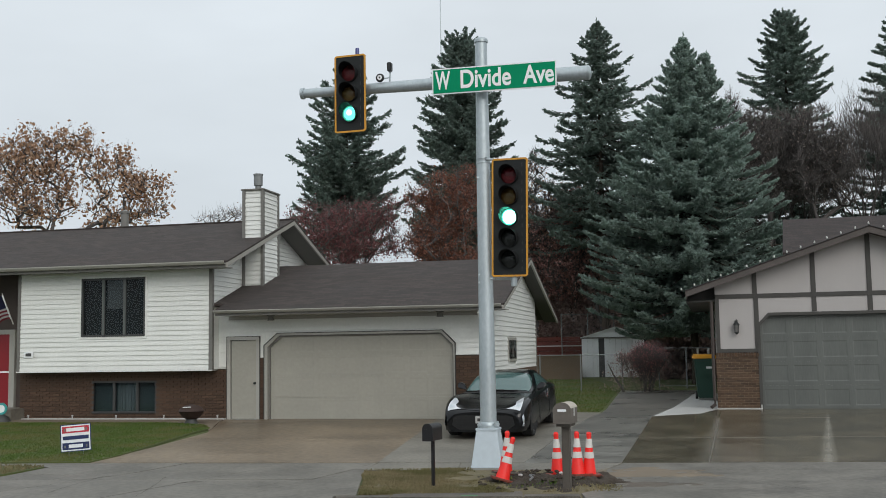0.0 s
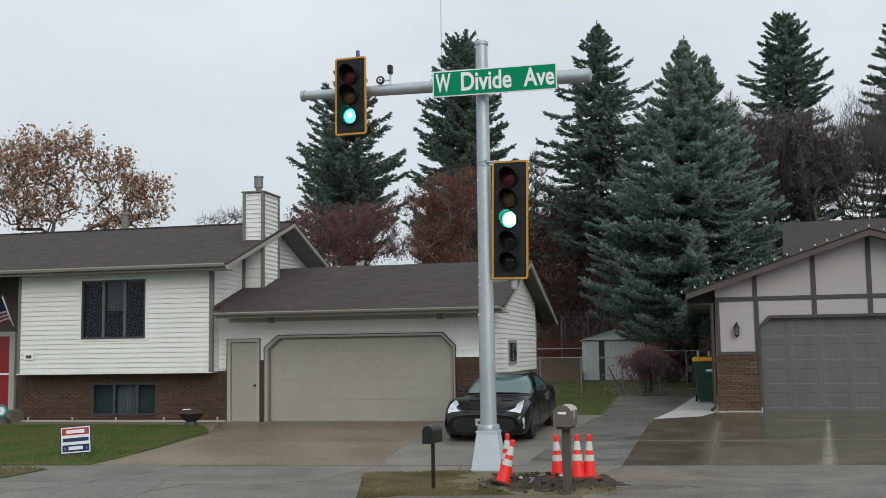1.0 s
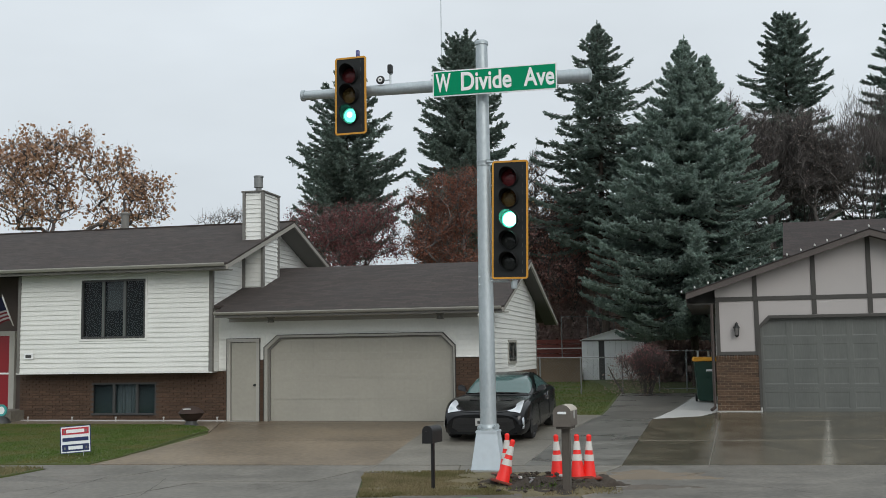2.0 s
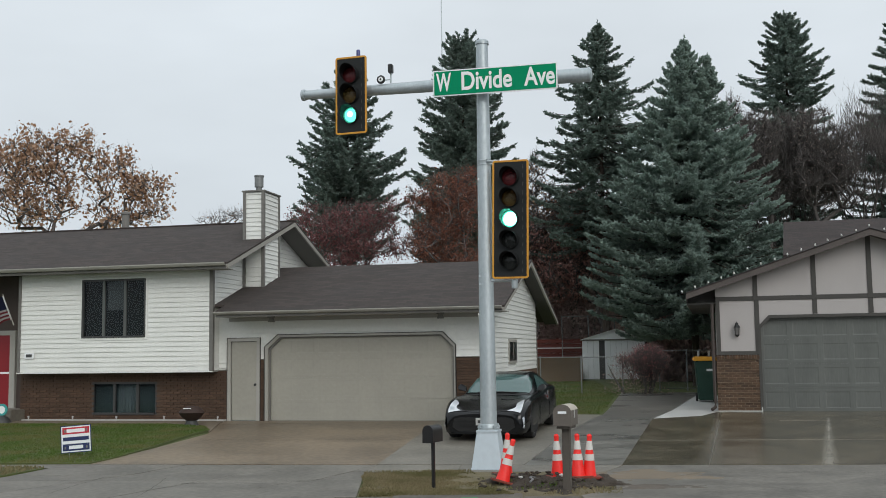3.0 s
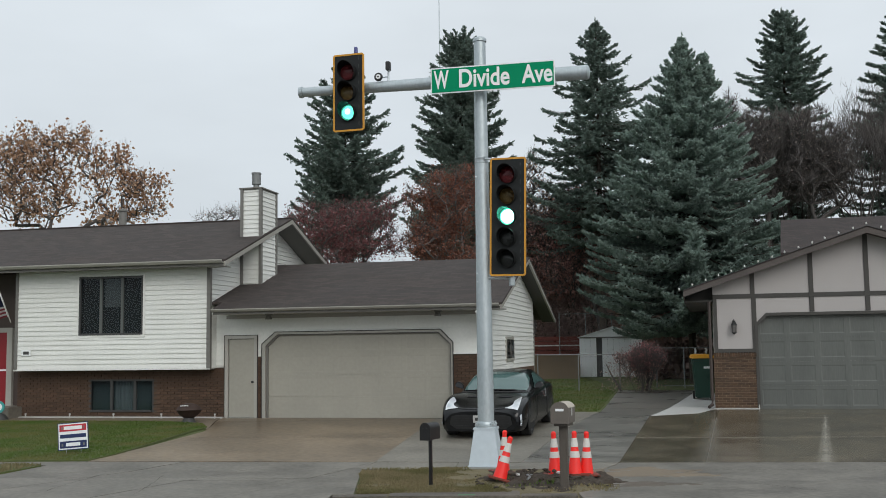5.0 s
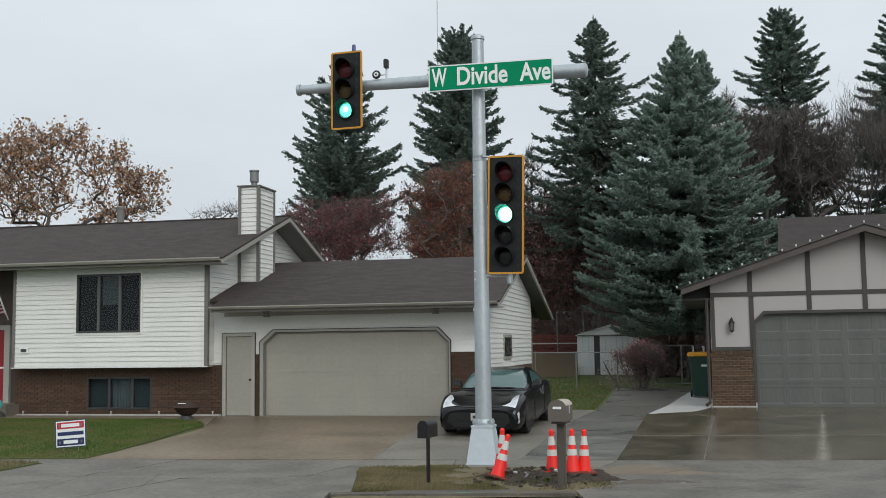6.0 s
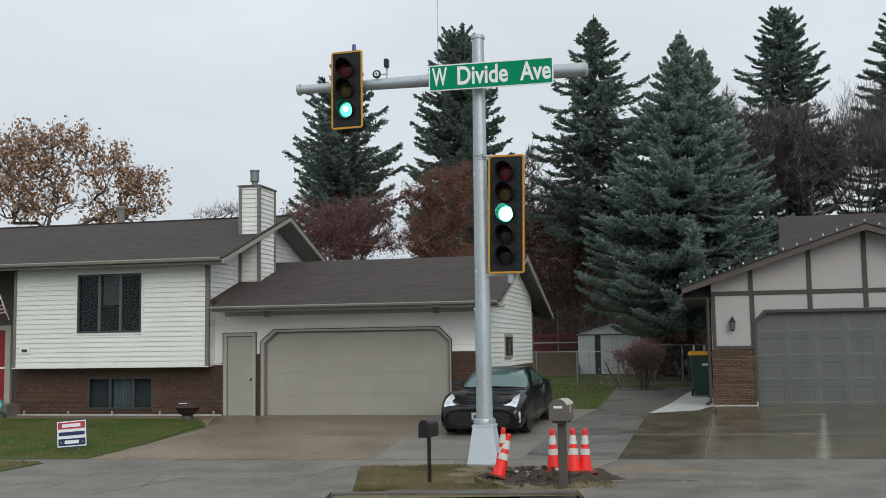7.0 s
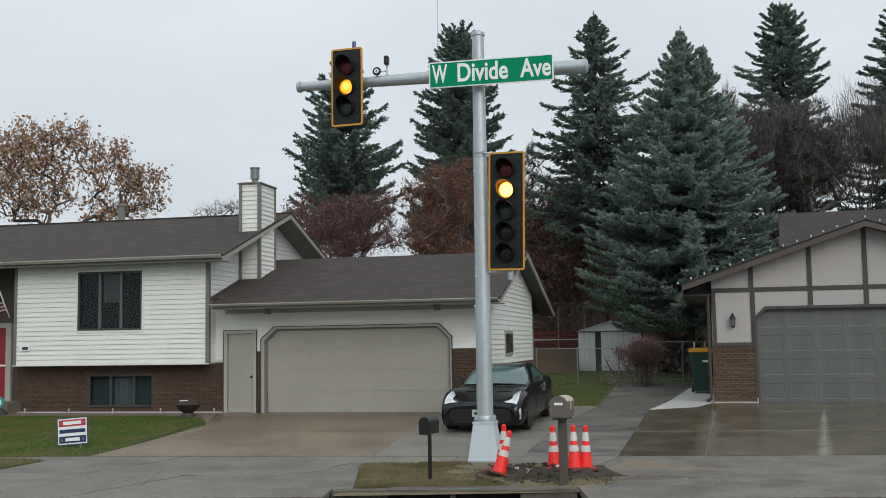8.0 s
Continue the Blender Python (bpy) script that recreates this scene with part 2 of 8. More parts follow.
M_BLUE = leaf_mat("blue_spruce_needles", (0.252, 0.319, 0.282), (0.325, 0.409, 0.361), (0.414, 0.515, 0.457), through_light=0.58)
M_RUST = leaf_mat("rust_leaves", (0.27, 0.146, 0.085), (0.42, 0.252, 0.157), (0.56, 0.388, 0.268))
M_MAROON = leaf_mat("maroon_leaves", (0.165, 0.070, 0.073), (0.250, 0.104, 0.106), (0.33, 0.155, 0.152))
M_MAROON2 = leaf_mat("russet_leaves", (0.17, 0.076, 0.056), (0.265, 0.115, 0.080), (0.35, 0.162, 0.110))
M_THICKET = leaf_mat("dusky_thicket_leaves", (0.308, 0.235, 0.214), (0.392, 0.294, 0.266), (0.490, 0.364, 0.322), through_light=0.55)
M_WITHERED = leaf_mat("withered_grey_brown_leaves", (0.20, 0.165, 0.152), (0.26, 0.215, 0.198), (0.32, 0.268, 0.245), through_light=0.55)
M_DUSK = leaf_mat("dusky_red_leaves", (0.280, 0.157, 0.144), (0.392, 0.210, 0.189), (0.490, 0.273, 0.241), through_light=0.55)
M_SHRUB = leaf_mat("red_shrub_leaves", (0.33, 0.125, 0.13), (0.43, 0.165, 0.17), (0.52, 0.23, 0.225), through_light=0.55)
M_TWIG = mat("dark_twigs", (0.118, 0.106, 0.099), (0.085, 0.077, 0.073), 0.95, 20, 40, 0.3)
M_FENCE = mat("dull_galvanised_wire", (0.24, 0.25, 0.25), (0.17, 0.18, 0.18), 0.6, 10, 30, 0.05, metal=0.3)
M_DIRT = mat("dark_soil", (0.078, 0.060, 0.044), (0.028, 0.0225, 0.017), 0.95, 20, 40, 0.9, depth=0.04)


def shingle_mat(name, a, b):
    """Asphalt shingles: courses and tabs by a brick pattern, with granules."""
    m = mat(name, a, b, 0.9, 5, 70, 0.3)
    n, l = m.node_tree.nodes, m.node_tree.links
    p = n["Principled BSDF"]
    tc, br = n.new("ShaderNodeTexCoord"), n.new("ShaderNodeTexBrick")
    br.inputs["Scale"].default_value = 1.0
    br.inputs["Brick Width"].default_value, br.inputs["Row Height"].default_value = 0.30, 0.14
    br.inputs["Mortar Size"].default_value = 0.008
    br.inputs["Color1"].default_value, br.inputs["Color2"].default_value, br.inputs["Mortar"].default_value = (0.74, 0.74, 0.74, 1), (1.26, 1.23, 1.20, 1), (0.58, 0.58, 0.58, 1)
    l.new(tc.outputs["Object"], br.inputs["Vector"])
    mul = n.new("ShaderNodeMixRGB")
    mul.blend_type = "MULTIPLY"
    mul.inputs[0].default_value = 1.0
    old = p.inputs["Base Color"].links[0].from_socket
    l.new(old, mul.inputs[1])
    l.new(br.outputs["Color"], mul.inputs[2])
    l.new(mul.outputs[0], p.inputs["Base Color"])
    return m


M_SHINGLE = shingle_mat("brown_shingles", (0.054, 0.0425, 0.038), (0.034, 0.027, 0.0245))
M_SHINGLE2 = shingle_mat("brown_grey_shingles", (0.042, 0.031, 0.029), (0.028, 0.021, 0.0195))


# ---- mesh helpers ----
def box(bm, x0, x1, y0, y1, z0, z1):
    v = [bm.verts.new((x, y, z)) for z in (z0, z1) for y in (y0, y1) for x in (x0, x1)]
    for f in ((0, 2, 3, 1), (4, 5, 7, 6), (0, 1, 5, 4), (2, 6, 7, 3), (0, 4, 6, 2), (1, 3, 7, 5)):
        bm.faces.new([v[i] for i in f])
    return v


def prism(bm, pts, way):
    """A polygon carried along a vector, closed at both ends."""
    way = Vector(way)
    a = [bm.verts.new(p) for p in pts]
    b = [bm.verts.new(Vector(p) + way) for p in pts]
    k = len(pts)
    bm.faces.new(a[::-1])
    bm.faces.new(b)
    for i in range(k):
        bm.faces.new((a[i], a[(i + 1) % k], b[(i + 1) % k], b[i]))
    return a + b


def tube(bm, pts, radii, sides=12, caps=True):
    """A round bar along a path."""
    pts = [Vector(p) for p in pts]
    rings = []
    for i, p in enumerate(pts):
        d = (pts[min(i + 1, len(pts) - 1)] - pts[max(i - 1, 0)]).normalized()
        s = d.cross(Vector((0, 0, 1)) if abs(d.z) < 0.9 else Vector((0, 1, 0))).normalized()
        t = s.cross(d)
        r = radii[i] if isinstance(radii, (list, tuple)) else radii
        rings.append([bm.verts.new(p + r * (math.cos(a) * s + math.sin(a) * t)) for a in [2 * math.pi * k / sides for k in range(sides)]])
    for q, w in zip(rings, rings[1:]):
        for k in range(sides):
            bm.faces.new((q[k], q[(k + 1) % sides], w[(k + 1) % sides], w[k]))
    if caps:
        bm.faces.new(rings[0][::-1])
        bm.faces.new(rings[-1])
    return rings


def lathe(bm, profile, sides=24, m=None, closed=False):
    """A profile of (radius, height) turned round z, then placed by m."""
    m = m or Matrix()
    rings = []
    for r, z in profile:
        rings.append([bm.verts.new(m @ Vector((r * math.cos(2 * math.pi * k / sides), r * math.sin(2 * math.pi * k / sides), z))) for k in range(sides)])
    for q, w in zip(rings, rings[1:]):
        for k in range(sides):
            bm.faces.new((q[k], q[(k + 1) % sides], w[(k + 1) % sides], w[k]))
    if closed:
        bm.faces.new(rings[0][::-1])
        bm.faces.new(rings[-1])
    return rings


def part(name, bm, material, parent=None, label="", smooth=False, bevel=0.0, at=None):
    """Links a bmesh as one mesh object under a thing or a part."""
    if bevel:
        bmesh.ops.bevel(bm, geom=bm.edges[:], offset=bevel, segments=2, affect="EDGES", clamp_overlap=True)
    bmesh.ops.recalc_face_normals(bm, faces=bm.faces[:])
    me = bpy.data.meshes.new(name)
    bm.to_mesh(me)
    bm.free()
    me.materials.append(material)
    if smooth:
        me.polygons.foreach_set("use_smooth", [True] * len(me.polygons))
        me.set_sharp_from_angle(angle=radians(35))
    ob = new(name, me)
    ob.parent = parent
    if at is not None:
        ob.matrix_basis = at
    if label:
        ob["label"] = label
    return ob


def pieces(name, dims, material, parent, label=""):
    """Plain blocks, each a part of its own. Returns the first."""
    return [boxpart(name, d, material, parent, label) for d in dims][0]


def boxpart(name, dims, material, parent=None, label="", bevel=0.0, at=None):
    bm = bmesh.new()
    box(bm, *dims)
    return part(name, bm, material, parent, label, bevel=bevel, at=at)


def raw(name, verts, faces, material, parent=None, label="", smooth=False):
    me = bpy.data.meshes.new(name)
    me.from_pydata(verts, [], faces)
    me.materials.append(material)
    if smooth:
        me.polygons.foreach_set("use_smooth", [True] * len(me.polygons))
    ob = new(name, me)
    ob.parent = parent
    if label:
        ob["label"] = label
    return ob


def thing(name, m, label, category, group="", kind=""):
    ob = new(name)
    ob.empty_display_size = 0.2
    ob.matrix_basis = m
    return tagged(ob, label, category, group, kind)


def ground_z(y):
    """The height of the ground: level by the street, up the driveways, gently up behind the houses."""
    return float(np.interp(y, (0, 18, 26, 29.5, 45, 200), (0, 0, 0.285, 0.285, 0.7, 2.5)))
# ---- ground, road, pavements ----
def kerb_y(x):
    return 14.78 - 0.06 * x


def ground():
    xs = [-1500, -300, -80, -40, -20, -14, -8, -4, 0, 4, 8, 14, 20, 40, 80, 300, 1500]
    lines = [(-1500, -0.17, 0), (-200, -0.17, 0), (0, -0.17, 0), (None, -0.17, -0.10), (None, -0.012, -0.08), (18, None, 0), (22, None, 0), (26, None, 0),
             (29.5, None, 0), (35, None, 0), (45, None, 0), (70, None, 0), (120, None, 0), (200, None, 0), (1500, 2.5, 0)]
    verts, faces = [], []
    for y, z, shift in lines:
        for x in xs:
            cx = max(-80, min(80, x))
            yy = y if y is not None else kerb_y(max(-40, min(40, cx))) + shift + 0.1
            zz = z if z is not None else ground_z(yy) - 0.012
            verts.append((x, yy, zz))
    k = len(xs)
    for j in range(len(lines) - 1):
        for i in range(k - 1):
            a = j * k + i
            faces.append((a, a + 1, a + k + 1, a + k))
    ob = raw("ground", verts, faces, M_GRASS)
    tagged(ob, "patchy autumn lawn and soil reaching to the horizon", "ground", kind="structure")


def clip(poly, p, n):
    """The part of a polygon on the side of a line that n points away from."""
    out = []
    for i, a in enumerate(poly):
        b = poly[(i + 1) % len(poly)]
        da, db = (a - p).dot(n), (b - p).dot(n)
        if da <= 0:
            out.append(a)
        if (da < 0) != (db < 0) and da != db:
            out.append(a.lerp(b, da / (da - db)))
    return out


def slabs(name, poly, cuts, material, label, lift=0.0, gap=0.007, kind="structure", category="pavement"):
    """Concrete laid in panels between joints: a polygon in plan, cut by lines."""
    cells = [[Vector(p) for p in poly]]
    for (x0, y0), (x1, y1) in cuts:
        p, d = Vector((x0, y0)), Vector((x1 - x0, y1 - y0)).normalized()
        n = Vector((-d.y, d.x))
        done = []
        for c in cells:
            for s in (1, -1):
                q = clip(c, p - s * n * gap, s * n)
                if len(q) > 2:
                    done.append(q)
        cells = done
    base = thing(name, Matrix(), label, category, kind=kind)
    rng = random.Random(len(cells) + int(poly[0][0] * 10))
    for c in cells:
        for lo, hi in ((-99, 18.0), (18.0, 26.0), (26.0, 29.5), (29.5, 45.0), (45.0, 99)):
            q = clip(clip(c, Vector((0, hi)), Vector((0, 1))), Vector((0, lo)), Vector((0, -1)))
            q = [v for i, v in enumerate(q) if (v - q[i - 1]).length > 0.01]
            if len(q) < 3:
                continue
            bm = bmesh.new()
            up = lift + rng.uniform(-0.002, 0.002)
            prism(bm, [(v.x, v.y, ground_z(v.y) - 0.08) for v in q], (0, 0, 0.08 + up))
            part("slab", bm, material, base)
    return base


ground()
bm = bmesh.new()
a = [bm.verts.new((x, y, -0.15)) for x, y in ((-80, -120), (80, -120), (80, 10.0), (-80, 19.5))]
bm.faces.new(a)
tagged(part("road", bm, M_ROAD), "dark asphalt street surface along the kerb", "road", kind="structure")

slabs("driveway", [(-6.5, 19.35), (-5.95, 21.4), (-5.40, 24.0), (-5.72, 27.4), (-0.2, 26.05), (-1.22, 18.78)],
      [((-6, 22.9), (0, 22.2))], M_CONC_BROWN, "brownish damp concrete driveway before the white garage", 0.013)
slabs("driveway", [(-1.216, 18.78), (-0.196, 26.05), (1.2, 25.85), (1.75, 28.7), (4.09, 27.64), (2.58, 22.96), (1.35, 18.47)],
      [((-1, 22.4), (3, 22.0))], M_CONC, "grey concrete parking pad beside the garage", 0.014)
slabs("driveway", [(1.354, 18.47), (2.584, 22.96), (4.094, 27.64), (6.1, 36.6), (8.75, 36.2), (5.06, 25.92), (3.03, 18.33)],
      [((2, 21.5), (5, 21.2)), ((3, 25.2), (6, 24.9)), ((4, 29.2), (7, 28.9)), ((5, 33), (8, 32.7))], M_CONC_LANE, "damp grey concrete lane between the two driveways", 0.012)
slabs("driveway", [(3.034, 18.33), (5.064, 25.92), (6.44, 26.7), (7.3, 28.35), (15.5, 27.5), (15.5, 17.3)],
      [((4.5, 18.17), (6.6, 25.5)), ((3, 21.76), (15, 20.78)), ((3, 25.35), (15, 24.6)), ((12.4, 17), (13, 28))], M_CONC_WET, "wet dark concrete driveway with sheen before the stucco garage", 0.013)
slabs("footpath", [(5.10, 25.95), (8.20, 34.6), (8.9, 34.5), (7.32, 28.37), (6.46, 26.7)], [], M_CONC_DRY, "pale dry concrete footpath along the house", 0.016)
slabs("apron", [(-16, 15.0), (-1.60, 14.1), (-1.57, 14.86), (-1.27, 14.84), (-1.34, 16.7), (-1.38, 17.95), (-1.22, 18.74), (-6.5, 19.30), (-6.78, 19.70), (-8.25, 19.55), (-16, 18.9), (-16, 18.6), (-8.1, 19.2), (-7.06, 18.88), (-7.49, 17.81), (-16, 16.2)],
      [((-7.2, 15), (-4.6, 19.2)), ((-4.9, 15), (-2.9, 19)), ((-8, 17.5), (-1, 16.6)), ((-2.9, 15), (-1.6, 18))], M_APRON, "cracked grey concrete driveway apron meeting the street", 0.010)
slabs("sidewalk", [(-1.4, 17.95), (2.6, 17.45), (3.03, 18.30), (1.35, 18.44), (-1.2, 18.74)], [((0.1, 17), (0.3, 19))], M_CONC, "grey concrete sidewalk strip behind the signal pole", 0.011)
slabs("apron", [(1.86, 13.5), (1.86, 14.72), (2.05, 14.94), (2.45, 15.25), (2.52, 16.0), (2.62, 17.43), (3.05, 18.30), (15.5, 17.27), (15.5, 13.0)], [((8, 14), (8.4, 19))], M_APRON, "grey concrete apron of the wet driveway", 0.009)


def sealed_joint(points, width, label, material=None):
    """A joint filled with pale sealant, following the slope of the paving."""
    bm = bmesh.new()
    for (x0, y0), (x1, y1) in zip(points, points[1:]):
        d = Vector((x1 - x0, y1 - y0)).normalized() * width / 2
        prism(bm, [(x - s * d.y, y + s * d.x, ground_z(y) + 0.008) for x, y, s in ((x0, y0, 1), (x0, y0, -1), (x1, y1, -1), (x1, y1, 1))], (0, 0, 0.010))
    tagged(part("joint", bm, material or M_CONC), label, "joint", kind="structure")


sealed_joint([(4.50, 18.17), (6.55, 25.33)], 0.014, "pale sealed joint in the wet driveway")
for (a, b), (c, d) in (((3.95, 21.68), (5.40, 21.56)), ((5.55, 21.55), (15.4, 20.75)), ((7.9, 25.05), (9.1, 24.98))):
    sealed_joint([(a, b), (c, d)], 0.010, "thin pale joint across the wet driveway")


M_CRACK = mat("dirt_filled_crack", (0.085, 0.078, 0.066), (0.06, 0.055, 0.047), 0.9)


def crack(points, width, seed, material=None, name="crack", label="dirt-filled crack in the concrete", ragged=0.5, up=0.0175):
    """A wandering crack in the paving, packed with dirt."""
    rng = random.Random(seed)
    line = []
    for (x0, y0), (x1, y1) in zip(points, points[1:]):
        k = max(2, int(math.hypot(x1 - x0, y1 - y0) / 0.12))
        for i in range(k):
            f = i / k
            line.append((x0 + (x1 - x0) * f + rng.gauss(0, 0.012 * ragged), y0 + (y1 - y0) * f + rng.gauss(0, 0.024 * ragged), 0.6 * width * rng.uniform(1 - 1.3 * ragged, 1 + ragged)))
    line.append((*points[-1], width * 0.2))
    verts, faces = [], []
    for i, (x, y, w) in enumerate(line):
        a, b = line[max(0, i - 1)], line[min(len(line) - 1, i + 1)]
        d = Vector((b[0] - a[0], b[1] - a[1])).normalized() * w / 2
        verts += [(x - d.y, y + d.x, ground_z(y) + up), (x + d.y, y - d.x, ground_z(y) + up)]
        if i:
            faces.append((2 * i - 2, 2 * i - 1, 2 * i + 1, 2 * i))
    tagged(raw(name, verts, faces, material or M_CRACK), label, name, kind="structure")


crack([(-2.84, 15.89), (-2.54, 16.45), (-2.24, 16.83), (-1.66, 17.05)], 0.018, 1)
crack([(-5.86, 15.6), (-5.80, 16.51), (-5.66, 17.72)], 0.02, 2)
crack([(-4.42, 15.12), (-4.48, 16.35), (-4.60, 17.42)], 0.014, 3)
crack([(-4.15, 16.60), (-3.95, 16.66), (-3.80, 16.62)], 0.06, 4)
crack([(4.08, 17.12), (3.72, 16.78), (3.10, 16.05)], 0.022, 5)
crack([(2.90, 15.72), (3.30, 15.60), (3.75, 15.42)], 0.018, 9)
crack([(4.11, 17.20), (7.0, 16.78), (10.0, 16.38)], 0.012, 10, ragged=0.1)
crack([(3.60, 14.86), (3.85, 14.80)], 0.03, 7)
crack([(4.55, 15.35), (4.85, 14.95), (4.98, 14.70), (5.2, 14.66)], 0.014, 6)
crack([(-3.85, 16.62), (-3.1, 16.5), (-2.6, 16.42)], 0.02, 8)
# ---- houses ----
M_TIMBER_PALE = mat("weathered_brown_fascia", (0.098, 0.082, 0.074), (0.055, 0.046, 0.042), 0.7, 10, 40, 0.2, stain=0.14)


M_DRAPE = mat("dim_teal_drapes", (0.12, 0.155, 0.155), (0.085, 0.112, 0.112), 0.9, 4, 10, 0.0)
M_SASH = mat("grey_window_sash", (0.105, 0.112, 0.108), (0.08, 0.086, 0.082), 0.5, 8, 30, 0.05)


def front_boards(parent, u0, u1, z0, z1, dep, holes=(), step=0.127, name="siding_board", material=None):
    """Lap siding that faces the street; each board leans out at its foot. holes: (u0, u1, z0, z1)."""
    z = z0
    while z < z1 - 0.02:
        top = min(z + step, z1)
        spans = [(u0, u1)]
        for a, b, c, d in holes:
            if c < top - 0.02 and d > z + 0.02:
                spans = [s for p, q in spans for s in ((p, min(q, a)), (max(p, b), q)) if s[1] - s[0] > 0.03]
        for p, q in spans:
            bm = bmesh.new()
            prism(bm, [(p, dep, z), (p, dep - 0.026, z), (p, dep - 0.024, z + 0.01), (p, dep - 0.004, top), (p, dep, top)], (q - p, 0, 0))
            part(name, bm, material or M_SIDING, parent)
        z = top


def side_boards(parent, u, z0, z1, near, far, holes=(), step=0.127):
    """Lap siding on a wall that faces along +u; near(z) and far(z) give its ends, so gables are cut to the slope."""
    z = z0
    while z < z1 - 0.03:
        top = min(z + step, z1)
        spans = [(near(z), far(z), near(top), far(top))]
        for a, b, c, d in holes:
            if c < top - 0.02 and d > z + 0.02:
                spans = [s for p, q, r, w in spans for s in ((p, a, r, a), (b, q, b, w))]
        for p, q, r, w in spans:
            if q - p < 0.06:
                continue
            w = max(w, r + 0.01)
            bm = bmesh.new()
            v = [bm.verts.new(c) for c in ((u, p, z), (u + 0.026, p, z), (u + 0.026, q, z), (u, q, z), (u, r, top), (u + 0.004, r, top), (u + 0.004, w, top), (u, w, top))]
            for f in ((0, 1, 2, 3), (4, 5, 6, 7), (0, 1, 5, 4), (1, 2, 6, 5), (2, 3, 7, 6), (3, 0, 4, 7)):
                bm.faces.new([v[i] for i in f])
            part("siding_board", bm, M_SIDING, parent)
        z = top


BRICK_MESH = {}


def brick_mesh(material, w):
    """One brick with worn, bevelled arrises, shared by all alike."""
    key = (material.name, w)
    if key not in BRICK_MESH:
        bm = bmesh.new()
        box(bm, 0, w, -0.012, 0.02, 0, 0.054)
        bmesh.ops.bevel(bm, geom=[e for e in bm.edges if all(v.co.y < 0 for v in e.verts)], offset=0.004, segments=1, affect="EDGES")
        me = bpy.data.meshes.new("brick")
        bm.to_mesh(me)
        bm.free()
        me.materials.append(material)
        BRICK_MESH[key] = me
    return BRICK_MESH[key]


def bricks(parent, u0, u1, z0, z1, dep, material, rng, holes=(), limit=10 ** 6):
    """Running bond with recessed joints; past the limit the bricks are joined in one part."""
    course, length, made = 0, 0.203, 0
    verts, faces = [], []
    z = z0 + 0.006
    while z + 0.057 <= z1 + 0.002:
        u = u0 - (0.105 if course % 2 else 0)
        while u < u1 - 0.02:
            p, q = max(u, u0), min(u + length - 0.013, u1)
            if q - p > 0.03 and not any(a - 0.04 < (p + q) / 2 < b + 0.04 and c < z + 0.03 < d for a, b, c, d in holes):
                dy = rng.uniform(-0.004, 0.003)
                if made < limit:
                    ob = new("brick", brick_mesh(material, round(q - p, 3)))
                    ob.parent = parent
                    ob.location = (p, dep + dy, z)
                    made += 1
                else:
                    k = len(verts)
                    verts += [(x, y, zz) for zz in (z, z + 0.054) for y in (dep - 0.012 + dy, dep + 0.02) for x in (p, q)]
                    faces += [tuple(k + i for i in f) for f in ((0, 2, 3, 1), (4, 5, 7, 6), (0, 1, 5, 4), (0, 4, 6, 2), (1, 3, 7, 5))]
            u += length
        z += 0.067
        course += 1
    if verts:
        tagged(raw("brickwork", verts, faces, material, parent), kind="stuff")


def roof_slab(name, parent, corners, thick, material, label=""):
    """A roof plane: four corners of its top, with thickness."""
    bm = bmesh.new()
    prism(bm, corners, (0, 0, -thick))
    return part(name, bm, material, parent, label)


